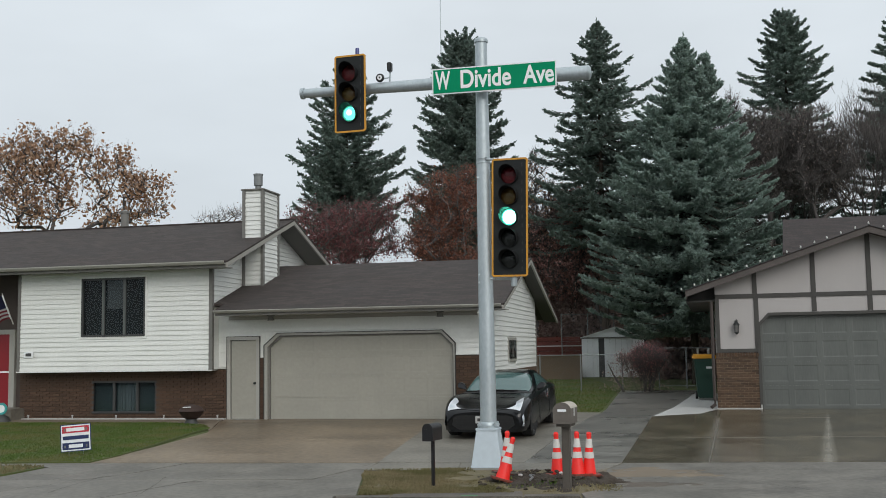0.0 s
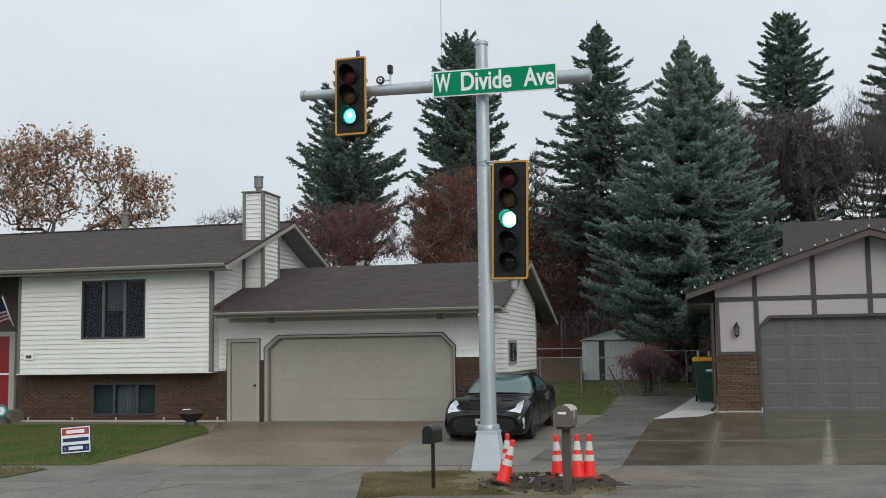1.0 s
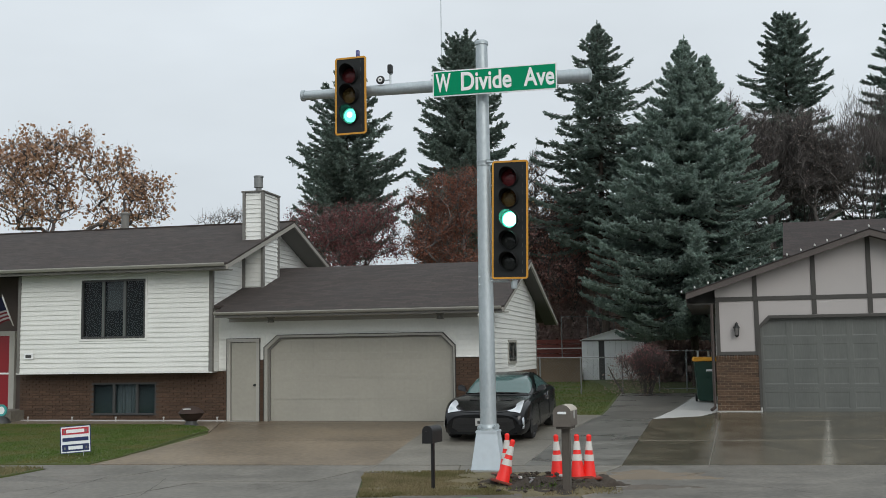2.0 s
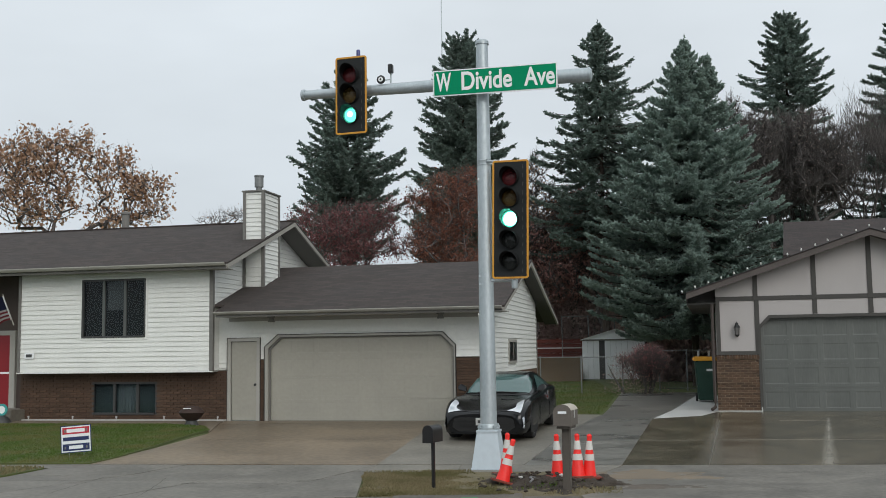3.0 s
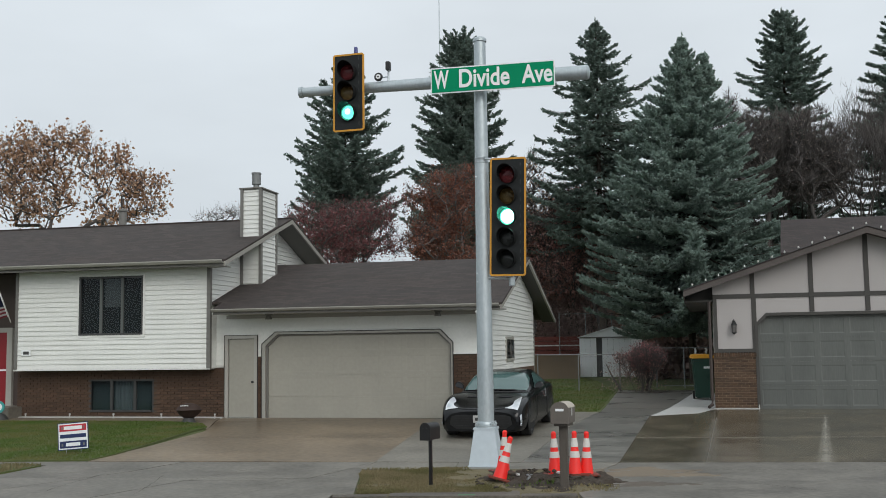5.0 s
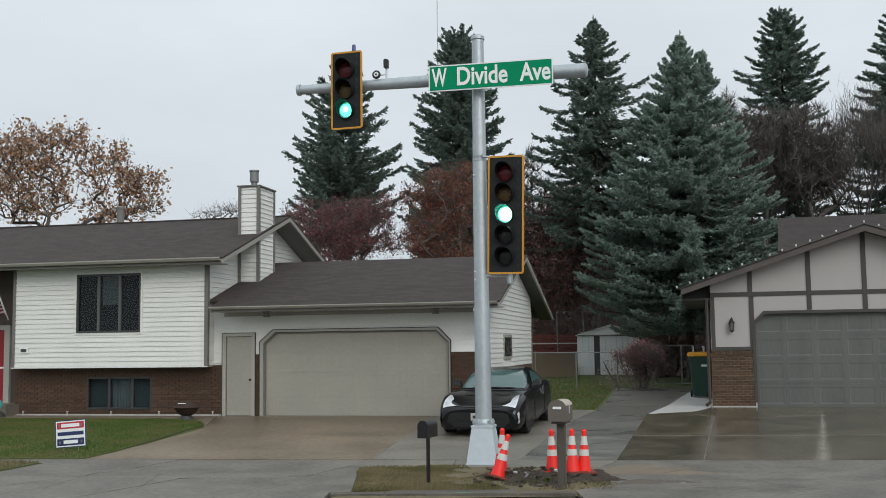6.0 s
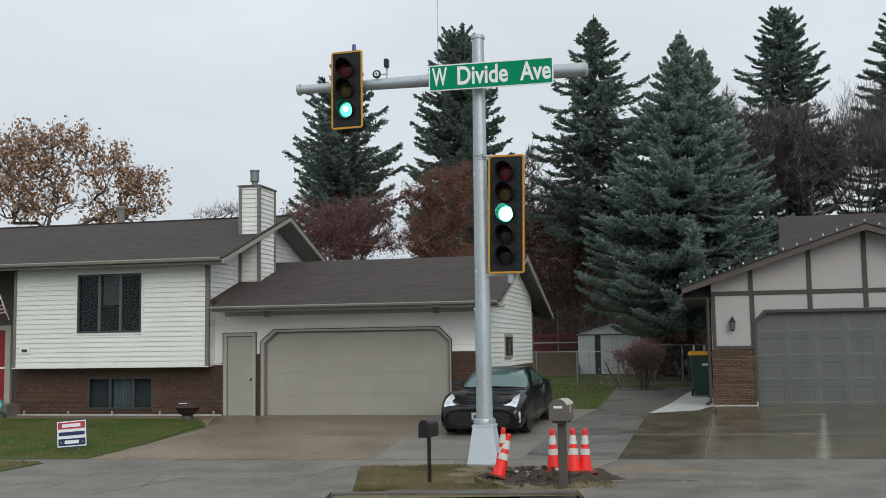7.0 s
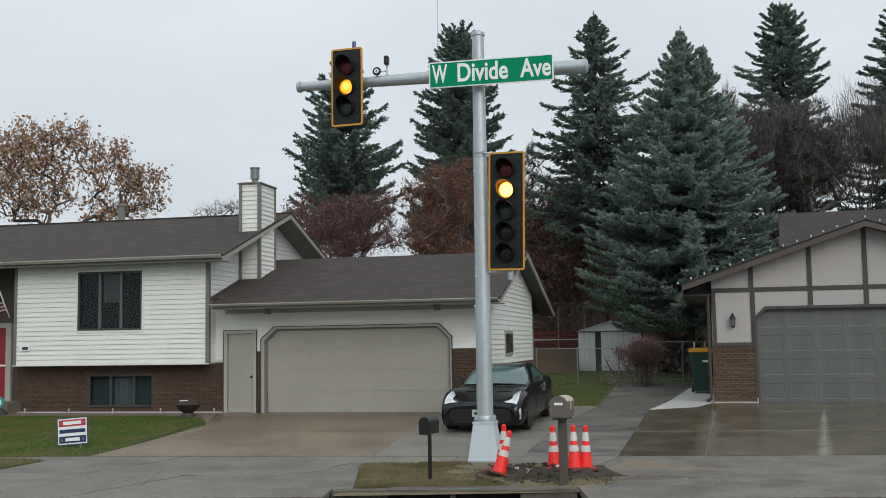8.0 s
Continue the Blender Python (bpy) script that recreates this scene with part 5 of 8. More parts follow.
def broad_tree(x, y, height, spread, seed, material, label, leaves=5000, leaf=0.11, forks=4, trunk=0.16, first=0.25, category="tree", name="tree", clump=0.5, low=0.3, upright=0.8, stems=1, full=False, twigs=0):
    """A broad-leaved tree: a forking trunk with limbs and twigs, and leaves scattered about the outer twigs. spread: half its width."""
    rng = np.random.default_rng(seed)
    t = thing(name, pose(x, y, ground_z(y) - 0.05), label, category)
    limbs = []

    def grow(p, d, length, r, level):
        d = d / np.linalg.norm(d)
        mid = p + d * length * 0.5 + rng.normal(0, 0.05 * length, 3)
        q = p + d * length + rng.normal(0, 0.06 * length, 3)
        limbs.append((p, mid, q, r, level))
        if level >= forks:
            return
        k = int(rng.integers(2, 4)) + (1 if level in (0, 1) or full and level > 3 else 0)
        a0 = rng.uniform(0, 6.28)
        for i in range(k):
            az = a0 + 6.283 * i / k + rng.uniform(-0.4, 0.4)
            tilt = rng.uniform(0.35, 0.8) if level else rng.uniform(0.35, 0.65)
            out = np.array((math.cos(az), math.sin(az), 0.0))
            grow(q, d * (1 - 0.35 * tilt) + out * tilt + np.array((0, 0, 0.18 * upright)), length * rng.uniform(0.6, 0.86), r * rng.uniform(0.52, 0.68), level + 1)

    for s in range(stems):
        off = np.zeros(3) if stems == 1 else np.array((rng.normal(0, 0.12), rng.normal(0, 0.12), 0.0))
        grow(off, np.array((off[0] * 2.2 + rng.normal(0, 0.05), off[1] * 2.2, 1.0)), height * first, trunk, 0)
    tips = np.array([l[2] for l in limbs])
    sz = (height - clump * 0.6) / tips[:, 2].max()
    sxy = spread / np.percentile(np.hypot(tips[:, 0], tips[:, 1]), 96)
    k = np.array((sxy, sxy, sz))
    bm = bmesh.new()
    for p, mid, q, r, level in limbs:
        tube(bm, [tuple(p * k), tuple(mid * k), tuple(q * k)], [max(0.008, r), max(0.008, r * 0.82), max(0.006, r * 0.66)], 7 if level < 2 else (5 if level < 4 else 3), caps=False)
    part("trunk", bm, M_TWIG, t)
    E = np.array([l[i] * k for l in limbs if l[4] >= (1 if low < -0.5 else 2) for i in (1, 2)])
    if twigs:
        pick = rng.integers(0, len(E), twigs)
        C = E[pick] + rng.normal(0, clump * 0.45, (twigs, 3))
        C[:, 2] = np.abs(C[:, 2])
        D = E[pick] * np.array((0.9, 0.9, 0.3)) / height + rng.normal(0, 0.30, (twigs, 3)) + np.array((0, 0, 0.75))
        L = rng.uniform(0.3, 0.75, twigs) * min(1.0, height / 8)
        quads("twig_haze", C, D, rng.normal(0, 1, (twigs, 3)), L, np.full(twigs, 0.0075), M_TWIG, t, spike=True)
    if leaves:
        w = np.clip((E[:, 2] / height - low) * 3, 0.03, 1)
        pick = rng.choice(len(E), leaves, p=w / w.sum())
        C = E[pick] + rng.normal(0, clump * 0.5, (leaves, 3))
        C[:, 2] = np.abs(C[:, 2])
        D = rng.normal(0, 1, (leaves, 3)) + np.array((0, 0, -0.4))
        U = rng.normal(0, 1, (leaves, 3))
        L = leaf * rng.uniform(0.7, 1.4, leaves)
        quads("crown", C, D, U, L, L * 0.36, material, t)
    return t


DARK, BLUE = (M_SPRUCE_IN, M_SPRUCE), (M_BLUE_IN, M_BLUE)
LOW = [(0, 0.1), (2, 1.1), (5, 2.2), (9, 3.0)]
spruce(-4.22, 46, 14.2, [(0, 0.1), (1.0, 0.6), (1.8, 1.1), (2.2, 1.5), (3.4, 1.75), (3.9, 2.05), (4.9, 2.35), (5.9, 2.35), (8, 1.8)], 11, DARK, "tall dark green spruce with upswept open boughs", 0.40, 0.40, 12, 0.09, 0.26, hang=0.6, core=2500, rough=0.22, upswept=0.24)
spruce(1.04, 50, 16.6, [(0, 0.2), (0.25, 0.55), (1.3, 0.95), (3.5, 1.85), (4.7, 2.15), (6.6, 2.3), (9, 2.6)], 12, DARK, "tall dark spruce with a blunt thick top", 0.36, 0.38, 12, 0.08, 0.26, hang=0.6, core=3000, rough=0.22, upswept=0.20)
spruce(7.09, 46, 16.05, [(0, 0.05), (0.45, 0.14), (1.05, 0.6), (1.9, 1.05), (2.7, 1.7), (3.7, 2.3), (4.6, 2.75), (5.7, 2.75), (7.4, 3.3), (10, 3.5)], 13, DARK, "tall dark spruce with drooping uneven boughs", 0.40, 0.44, 11, 0.17, 0.34, 0.12, hang=0.55, core=1800, rough=0.34, upswept=0.14)
spruce(9.54, 40, 13.65, [(0, 0.05), (0.5, 0.12), (0.9, 0.34), (1.8, 0.86), (2.75, 1.35), (3.3, 1.75), (4.6, 2.55), (5.8, 3.2), (7.4, 3.6), (9.6, 3.85), (10.2, 3.85), (10.8, 2.9), (12.5, 2.0)], 14, BLUE, "broad dense blue spruce at the end of the lane", 0.185, 0.37, 17, 0.02, 0.34, 0.14, 0.64, 0.125, 0.28, 24, 0.10, 0.06, 0.16, (0.85, 0.75), 12000, 0.85, 1.5)
spruce(16.85, 50, 17.7, [(0, 0.08), (0.5, 0.40), (1.2, 0.95), (1.8, 1.35), (2.4, 1.6), (3.0, 1.9), (3.6, 2.3), (4.6, 2.1), (6.0, 2.1), (7.5, 1.9), (9, 1.9), (12, 2.4)], 15, DARK, "tall dark spruce with open lower boughs", 0.30, 0.44, 12, 0.14, 0.34, 0.14, core=2500, rough=0.28)
spruce(20.69, 46, 16.2, [(0, 0.1), (1.3, 0.8), (2.4, 1.1), (3.7, 1.6), (4.9, 2.0), (6.1, 2.6), (9, 3.2)], 16, DARK, "dark spruce at the edge of the yard", 0.2, 0.44, 9, 0.10, core=2500)
spruce(13.2, 48, 9.5, LOW, 17, DARK, "lower dark spruce shaded by the others", 0.06, 0.5, 8, needles=9, fine=0.19)
spruce(3.9, 55, 8.5, LOW, 18, DARK, "low dark spruce filling the back of the yard", 0.03, 0.5, 8, needles=9, fine=0.19)
spruce(9.8, 55, 9.0, LOW, 19, DARK, "low dark spruce beyond the garden shed", 0.03, 0.5, 8, needles=9, fine=0.19)
spruce(16.2, 56, 9.5, LOW, 20, DARK, "dark spruce deep among the trees", 0.03, 0.5, 8, needles=9, fine=0.19)
crown_tree(-16.07, 44, [(-2.54, 9.15, 1.45, 1.57), (-1.35, 9.62, 1.21, 1.5), (0.09, 9.97, 1.01, 1.26), (0.75, 10.45, 0.40, 0.50), (-0.59, 8.03, 1.44, 1.08), (2.77, 8.41, 1.2, 1.25), (3.78, 8.08, 0.72, 1.15), (2.51, 9.56, 0.48, 0.77), (2.07, 7.14, 0.91, 0.48), (-2.02, 7.56, 1.44, 0.84), (1.35, 9.6, 0.5, 1.0), (1.5, 8.0, 0.5, 0.8), (3.4, 7.2, 0.9, 0.4)],
           3.8, 21, M_RUST, "broad tree with thinning rust-brown autumn leaves", 6300, 0.145, 700, 0.20, 5000, 0.008, hollow=0.40)
crown_tree(-4.22, 42, [(-1.02, 6.58, 1.03, 0.96), (0.35, 6.44, 1.14, 1.1), (1.45, 6.75, 0.90, 0.75), (2.55, 7.25, 0.65, 0.28), (0.72, 5.52, 1.4, 0.68), (2.35, 5.9, 0.5, 0.7), (-0.2, 4.8, 1.7, 0.7)],
           2.2, 22, M_MAROON, "crab apple tree with dusky maroon autumn leaves", 15500, 0.064, 300, 0.17, 5000)
crown_tree(0.1, 40, [(-0.06, 7.63, 0.87, 0.83), (0.36, 6.64, 1.09, 1.05), (-0.52, 5.77, 0.98, 0.98), (-0.94, 7.31, 0.50, 0.50), (0.75, 7.62, 0.66, 0.87), (-0.85, 5.56, 0.50, 0.65), (0.2, 5.0, 1.5, 0.7)],
           2.2, 23, M_MAROON2, "crab apple tree with russet autumn leaves", 18500, 0.066, 340, 0.17, 5000)
broad_tree(5.9, 48.9, 9.6, 2.3, 24, M_DUSK, "dusky red-brown thicket tree between the houses", 14000, 0.11, 6, 0.12, 0.14, clump=0.7, low=-0.3, stems=2, twigs=14000)
broad_tree(3.0, 50, 8.2, 2.2, 54, M_THICKET, "dusky brown thicket tree beyond the garage roof", 9000, 0.11, 6, 0.11, 0.14, clump=0.7, low=-0.3, stems=2, twigs=9000)
broad_tree(8.6, 52, 7.6, 3.6, 28, M_THICKET, "dusky brown thicket beyond the garden shed", 14000, 0.15, 5, 0.10, 0.10, clump=0.9, low=-0.3, stems=3, twigs=9000)
broad_tree(12.4, 51, 6.5, 3.4, 34, M_THICKET, "dusky brown hedge-like thicket beyond the fence", 12000, 0.15, 5, 0.10, 0.10, clump=0.9, low=-0.3, stems=3, twigs=6000)
crown_tree(4.26, 48, [(-0.03, 9.3, 0.58, 1.05), (0.39, 7.97, 0.78, 1.18), (-0.33, 7.71, 0.52, 1.18), (0.17, 6.39, 0.91, 1.04)],
           2.5, 29, M_RUST, "slender tree with a few pale leaves remaining", 900, 0.10, 300, 0.14, 5000)
crown_tree(7.2, 47.8, [(-2.8, 6.1, 0.9, 1.45), (-1.5, 6.6, 1.2, 1.85), (-0.55, 7.1, 0.8, 1.3), (-0.9, 5.1, 1.2, 1.3), (-2.0, 4.6, 1.5, 1.0)],
           2.6, 35, M_DUSK, "dusky red-leaved tree crowded behind the garage", 9000, 0.10, 480, 0.20, 9000)
broad_tree(18.6, 45, 13.4, 3.6, 25, M_RUST, "bare leafless tree standing near the stucco house", 0, 0.1, 6, 0.13, 0.2, full=True, twigs=14000)
broad_tree(15.2, 47, 12.0, 3.4, 27, M_RUST, "bare leafless tree among the spruces", 0, 0.1, 6, 0.11, 0.2, full=True, twigs=9000)
crown_tree(12.78, 45, [(-0.12, 10.57, 0.94, 1.36), (0.44, 9.19, 1.23, 1.48), (-0.19, 11.71, 0.49, 0.69), (0.99, 10.43, 0.99, 1.23)],
           3.0, 51, M_WITHERED, "twiggy brown tree with a few withered leaves behind the stucco house", 1500, 0.08, 520, 0.22, 12000)
crown_tree(15.95, 44, [(-0.08, 10.22, 0.92, 1.33), (0.08, 8.51, 1.2, 1.32), (0.85, 9.47, 0.84, 1.32), (1.26, 8.01, 0.72, 0.96)],
           3.0, 52, M_WITHERED, "dense twiggy brown tree behind the stucco house", 1500, 0.08, 520, 0.22, 12000)
crown_tree(14.68, 46, [(0.14, 10.36, 1.26, 1.51), (0.82, 8.81, 1.63, 1.26), (-0.45, 8.58, 1.13, 1.13), (1.41, 10.59, 0.88, 1.13)],
           3.0, 53, M_WITHERED, "brown twiggy tree filling the gap between the spruces", 1800, 0.08, 560, 0.24, 13000)
crown_tree(-11.09, 52, [(-0.58, 7.93, 0.74, 0.26), (0.21, 8.06, 0.74, 0.31), (0.78, 8.16, 0.4, 0.34)],
           4.5, 26, M_RUST, "distant bare leafless tree beyond the roof", 60, 0.08, 170, 0.15, 350, 0.006)
broad_tree(6.80, 35.8, 1.90, 0.74, 30, M_SHRUB, "low maroon-twigged shrub by the wire fence", 9500, 0.032, 5, 0.012, 0.2, "shrub", "shrub", clump=0.24, low=-1.0, stems=22, upright=2.4, twigs=3500)


def hedge(x0, count, y, z0, tall, seed, label, n=1500, leaf=0.24):
    """A dim belt of evergreen shrubs that closes the yard."""
    rng = np.random.default_rng(seed)
    t = thing("hedge", pose(0, y, z0), label, "hedge")
    C = []
    for k in range(count):
        x = x0 + k * 0.62 + rng.normal(0, 0.15)
        top = tall + 0.25 * tall * math.sin(k * 1.3) + rng.normal(0, 0.3)
        bm = bmesh.new()
        tube(bm, [(x, 0, -0.1), (x + rng.normal(0, 0.2), 0.1, top * 0.6), (x + rng.normal(0, 0.3), 0, top)], [0.05, 0.03, 0.01], 5)
        part("stem", bm, M_TWIG, t)
        z = rng.uniform(0, 1, n) ** 0.9
        C.append(np.column_stack([x + rng.normal(0, 0.42, n) * (1.1 - 0.6 * z), rng.normal(0, 0.4, n), z * (top + 0.3)]))
    C = np.concatenate(C)
    L = leaf * rng.uniform(0.66, 1.33, len(C))
    quads("foliage", C, rng.normal(0, 1, C.shape) + np.array((0, 0, 0.3)), rng.normal(0, 1, C.shape), L, L * 0.3, M_THICKET, t)


hedge(-1.5, 30, 54, 1.0, 3.6, 44, "dim belt of dark shrubs closing the back of the yard")
hedge(2.6, 9, 48.4, 1.6, 4.4, 46, "dusky brown shrubs crowded behind the red boards", 5200, 0.11)
hedge(6.25, 2, 35.9, 0.45, 0.95, 47, "low tangle of brown stalks under the shrub", 700, 0.06)
# Added shrubs stand in for the shadow under the blue spruce.
hedge(9.0, 6, 43.5, 0.6, 1.6, 45, "added shrubs filling the shadowed gap beside the garden shed")
# ---- signal pole, heads and street sign ----
POLE = pose(0.735, 18.2, 0.0, 0, 0, -13.0)
M_LENS_G = lens_mat("green_lens", (0.12, 1.0, 0.68), (0.075, 0.085, 0.08))
M_LENS_CLEAR = lens_mat("smoked_lens", (0.3, 0.3, 0.3), (0.05, 0.055, 0.052))
M_LENS_A = lens_mat("amber_lens", (1.0, 0.33, 0.02), (0.17, 0.13, 0.05))
M_LENS_R = lens_mat("red_lens", (1.0, 0.07, 0.06), (0.20, 0.045, 0.05))


M_VISOR = mat("dull_black_visor", (0.013, 0.014, 0.015), (0.009, 0.010, 0.010), 0.85, 8, 30, 0.05, gloss=0.2)
M_PLATE = mat("dull_black_backplate", (0.017, 0.0195, 0.020), (0.010, 0.012, 0.012), 0.6, 8, 30, 0.05, gloss=0.3)


def signal_pole():
    t = thing("signal_pole", POLE, "galvanised steel traffic signal pole with a short mast arm", "signal pole")
    # square skirted base, sides tapering
    bm = bmesh.new()
    lo, hi = 0.275, 0.180
    v = [bm.verts.new((x, y, z)) for z, r in ((0.0, lo), (0.03, lo), (0.03, lo - 0.012), (0.625, hi), (0.625, hi + 0.012), (0.665, hi + 0.012)) for x, y in ((-r, -r), (r, -r), (r, r), (-r, r))]
    for k in range(5):
        for i in range(4):
            bm.faces.new((v[4 * k + i], v[4 * k + (i + 1) % 4], v[4 * k + 4 + (i + 1) % 4], v[4 * k + 4 + i]))
    bm.faces.new(v[:4])
    bm.faces.new(v[-4:])
    base = part("base", bm, M_BASE, t, "bright cast aluminium skirted base", bevel=0.006)
    bm = bmesh.new()
    lathe(bm, [(0.0, 0.665), (0.188, 0.665), (0.188, 0.70), (0.155, 0.705), (0.150, 0.755), (0.142, 0.765)], 28)
    part("flange", bm, M_STEEL, t, smooth=True)
    for i in range(4):
        a = math.pi / 4 + i * math.pi / 2
        bm = bmesh.new()
        lathe(bm, [(0.0, 0.698), (0.032, 0.698), (0.032, 0.733), (0.018, 0.736), (0.018, 0.763), (0.0, 0.766)], 6, pose(0.195 * math.cos(a), 0.195 * math.sin(a), 0))
        part("bolt", bm, M_STEEL, t)
    bm = bmesh.new()
    lathe(bm, [(0.142, 0.745), (0.137, 2.0), (0.128, 3.5), (0.121, 5.25), (0.1245, 5.255), (0.1245, 5.275), (0.1205, 5.28), (0.1205, 5.33), (0.1235, 5.335), (0.1235, 5.35), (0.119, 5.355), (0.104, 7.46)], 32)
    sh = part("shaft", bm, M_STEEL, t, smooth=True)
    bm = bmesh.new()
    lathe(bm, [(0.112, 7.44), (0.122, 7.445), (0.122, 7.49), (0.10, 7.52), (0.0, 7.525)], 28)
    part("cap", bm, M_STEEL, t, smooth=True)
    for z in (3.16, 3.30, 5.0):
        bm = bmesh.new()
        lathe(bm, [(0.0, 0.0), (0.022, 0.0), (0.022, 0.018), (0.0, 0.022)], 8, pose(-0.09, -0.085, z, 90, 0, 20))
        part("bolt", bm, M_STEEL, sh)
    # mast arm
    bm = bmesh.new()
    m = pose(0, 0, 6.76, 0, 90)
    lathe(bm, [(0.082, -3.36), (0.085, -3.3), (0.108, -1.0), (0.118, -0.12), (0.118, 0.2), (0.122, 0.9), (0.124, 1.88)], 28, m)
    arm = part("arm", bm, M_STEEL, t, smooth=True)
    bm = bmesh.new()
    lathe(bm, [(0.0, -3.40), (0.10, -3.395), (0.105, -3.37), (0.105, -3.335), (0.086, -3.33)], 28, m)
    part("end_cap", bm, M_STEEL, arm, smooth=True)
    bm = bmesh.new()
    lathe(bm, [(0.126, 1.86), (0.130, 1.87), (0.128, 1.90), (0.09, 1.93), (0.0, 1.94)], 28, m)
    part("end_cap", bm, M_STEEL, arm, smooth=True)
    # clamp round the shaft
    bm = bmesh.new()
    box(bm, -0.16, 0.16, -0.15, 0.15, 6.60, 6.92)
    part("clamp", bm, M_STEEL, t, bevel=0.03)


def signal_head(m, lenses, width, height, label, power, step=0.355):
    """A vertical signal head with a backplate; the lamp glows behind one lens."""
    t = thing("traffic_signal", m, label, "traffic light", "traffic lights on the pole")
    w, hh, b = width / 2, height / 2, 0.031
    bm = bmesh.new()
    box(bm, -w + b, w - b, 0.0, 0.012, -hh + b, hh - b)
    plate = part("backplate", bm, M_PLATE, t)
    for a in range(int(height / 0.15)):
        bm = bmesh.new()
        box(bm, w - b - 0.075, w - b - 0.068, -0.004, 0.001, -hh + 0.1 + a * 0.15, -hh + 0.17 + a * 0.15)
        part("louvre_slot", bm, M_FRAME, plate)
    bm = bmesh.new()
    c = 0.03
    ring = lambda x, z, e: [(-x + e, -z), (x - e, -z), (x, -z + e), (x, z - e), (x - e, z), (-x + e, z), (-x, z - e), (-x, -z + e)]
    o, i = ring(w, hh, c), ring(w - b, hh - b, 0.012)
    for k in range(8):
        prism(bm, [(p[0], -0.008, p[1]) for p in (o[k], o[(k + 1) % 8], i[(k + 1) % 8], i[k])], (0, 0.022, 0))
    part("border", bm, M_YELLOW, t, "yellow reflective border")
    n = len(lenses)
    for k, lm in enumerate(lenses):
        z = (n - 1) / 2 * step - k * step
        bm = bmesh.new()
        box(bm, -0.168, 0.168, 0.012, 0.19, z - step / 2 + 0.004, z + step / 2 - 0.004)
        part("housing", bm, M_BLACK, t, bevel=0.02)
        # a tunnel visor cut back below
        bm = bmesh.new()
        K = 40
        rows = []
        for q, (r, dy) in enumerate(((0.157, -0.002), (0.157, -0.29), (0.150, -0.29), (0.150, -0.012))):
            ring = []
            for j in range(K):
                a = 2 * math.pi * j / K
                s = math.sin(a)
                y = dy
                if dy < -0.1:
                    y = -0.29 + 0.24 * ((1 - s) / 2) ** 0.9
                ring.append(bm.verts.new((r * math.cos(a), y, z + r * s)))
            rows.append(ring)
        for p, q in zip(rows, rows[1:]):
            for j in range(K):
                bm.faces.new((p[j], p[(j + 1) % K], q[(j + 1) % K], q[j]))
        part("visor", bm, M_VISOR, t, smooth=True)
        bm = bmesh.new()
        lathe(bm, [(0.150, 0.030), (0.13, 0.045), (0.09, 0.058), (0.045, 0.066), (0.0, 0.068)], 28, pose(0, 0, z, 90))
        part("lens", bm, lm, t, smooth=True)
    bm = bmesh.new()
    lathe(bm, [(0.0, 0.012), (0.120, 0.012), (0.120, 0.016), (0.0, 0.018)], 28, pose(0, 0, 0, 90))
    lamp = part("lamp", bm, glow_mat("lamp_glow", (1.0, 1.0, 0.98), power), t, "glowing signal lamp", smooth=True)
    bm = bmesh.new()
    lathe(bm, [(0.122, 0.006), (0.146, 0.006), (0.146, 0.010), (0.122, 0.010)], 28, pose(0, 0, 0, 90))
    part("lamp_ring", bm, glow_mat("lamp_rim_glow", (1.0, 1.0, 0.98), power * (0.2 if power < 10 else 0.035)), lamp, smooth=True)
    if power < 10:
        bm = bmesh.new()
        lathe(bm, [(0.0, 0.019), (0.055, 0.019), (0.055, 0.022), (0.0, 0.024)], 24, pose(-0.015, 0, 0.02, 90))
        part("lamp_core", bm, glow_mat("lamp_core_glow", (1.0, 1.0, 0.98), power * 5), lamp, "white-hot middle of the lamp", smooth=True)
    z_of = lambda k: (n - 1) / 2 * step - k * step
    return t, lamp, z_of


def street_sign():
    t = thing("street_sign", POLE @ pose(0, -0.30, 0), "green overhead street name sign with white lettering", "street sign")
    u0, u1, z0, z1 = -0.833, 1.365, 6.480, 6.945
    boxpart("panel", (u0, u1, 0.0, 0.012, z0, z1), M_SIGN_WHITE, t, "white-edged aluminium panel", bevel=0.003)
    boxpart("face", (u0 + 0.022, u1 - 0.022, -0.005, 0.001, z0 + 0.022, z1 - 0.022), M_SIGN_GREEN, t, "green reflective sheet")
    W, H = u1 - u0, z1 - z0
    for text, f0, f1 in (("W", 0.026, 0.150), ("Divide", 0.234, 0.641), ("Ave", 0.737, 0.980)):
        cu = bpy.data.curves.new("lettering", "FONT")
        cu.body, cu.extrude, cu.offset = text, 0.004, 0.022
        ob = new("lettering", cu)
        me = bpy.data.meshes.new_from_object(ob.evaluated_get(bpy.context.evaluated_depsgraph_get()))
        bpy.data.objects.remove(ob)
        co = np.array([v.co for v in me.vertices])
        lo, hi = co.min(0), co.max(0)
        x = u0 + W * (f0 + (co[:, 0] - lo[0]) / (hi[0] - lo[0]) * (f1 - f0))
        z = z0 + H * (0.175 + 0.715 * (co[:, 1] - lo[1]) / (hi[1] - lo[1]))
        y = -0.0085 + (co[:, 2] - lo[2]) * 0.3
        for v, c in zip(me.vertices, np.stack([x, y, z], 1)):
            v.co = c
        me.materials.clear()
        me.materials.append(M_SIGN_WHITE)
        lt = new("lettering", me)
        lt.parent = t
    for u in (-0.4, 0.9):
        boxpart("bracket", (u - 0.03, u + 0.03, 0.012, 0.30, 6.68, 6.84), M_STEEL, t)


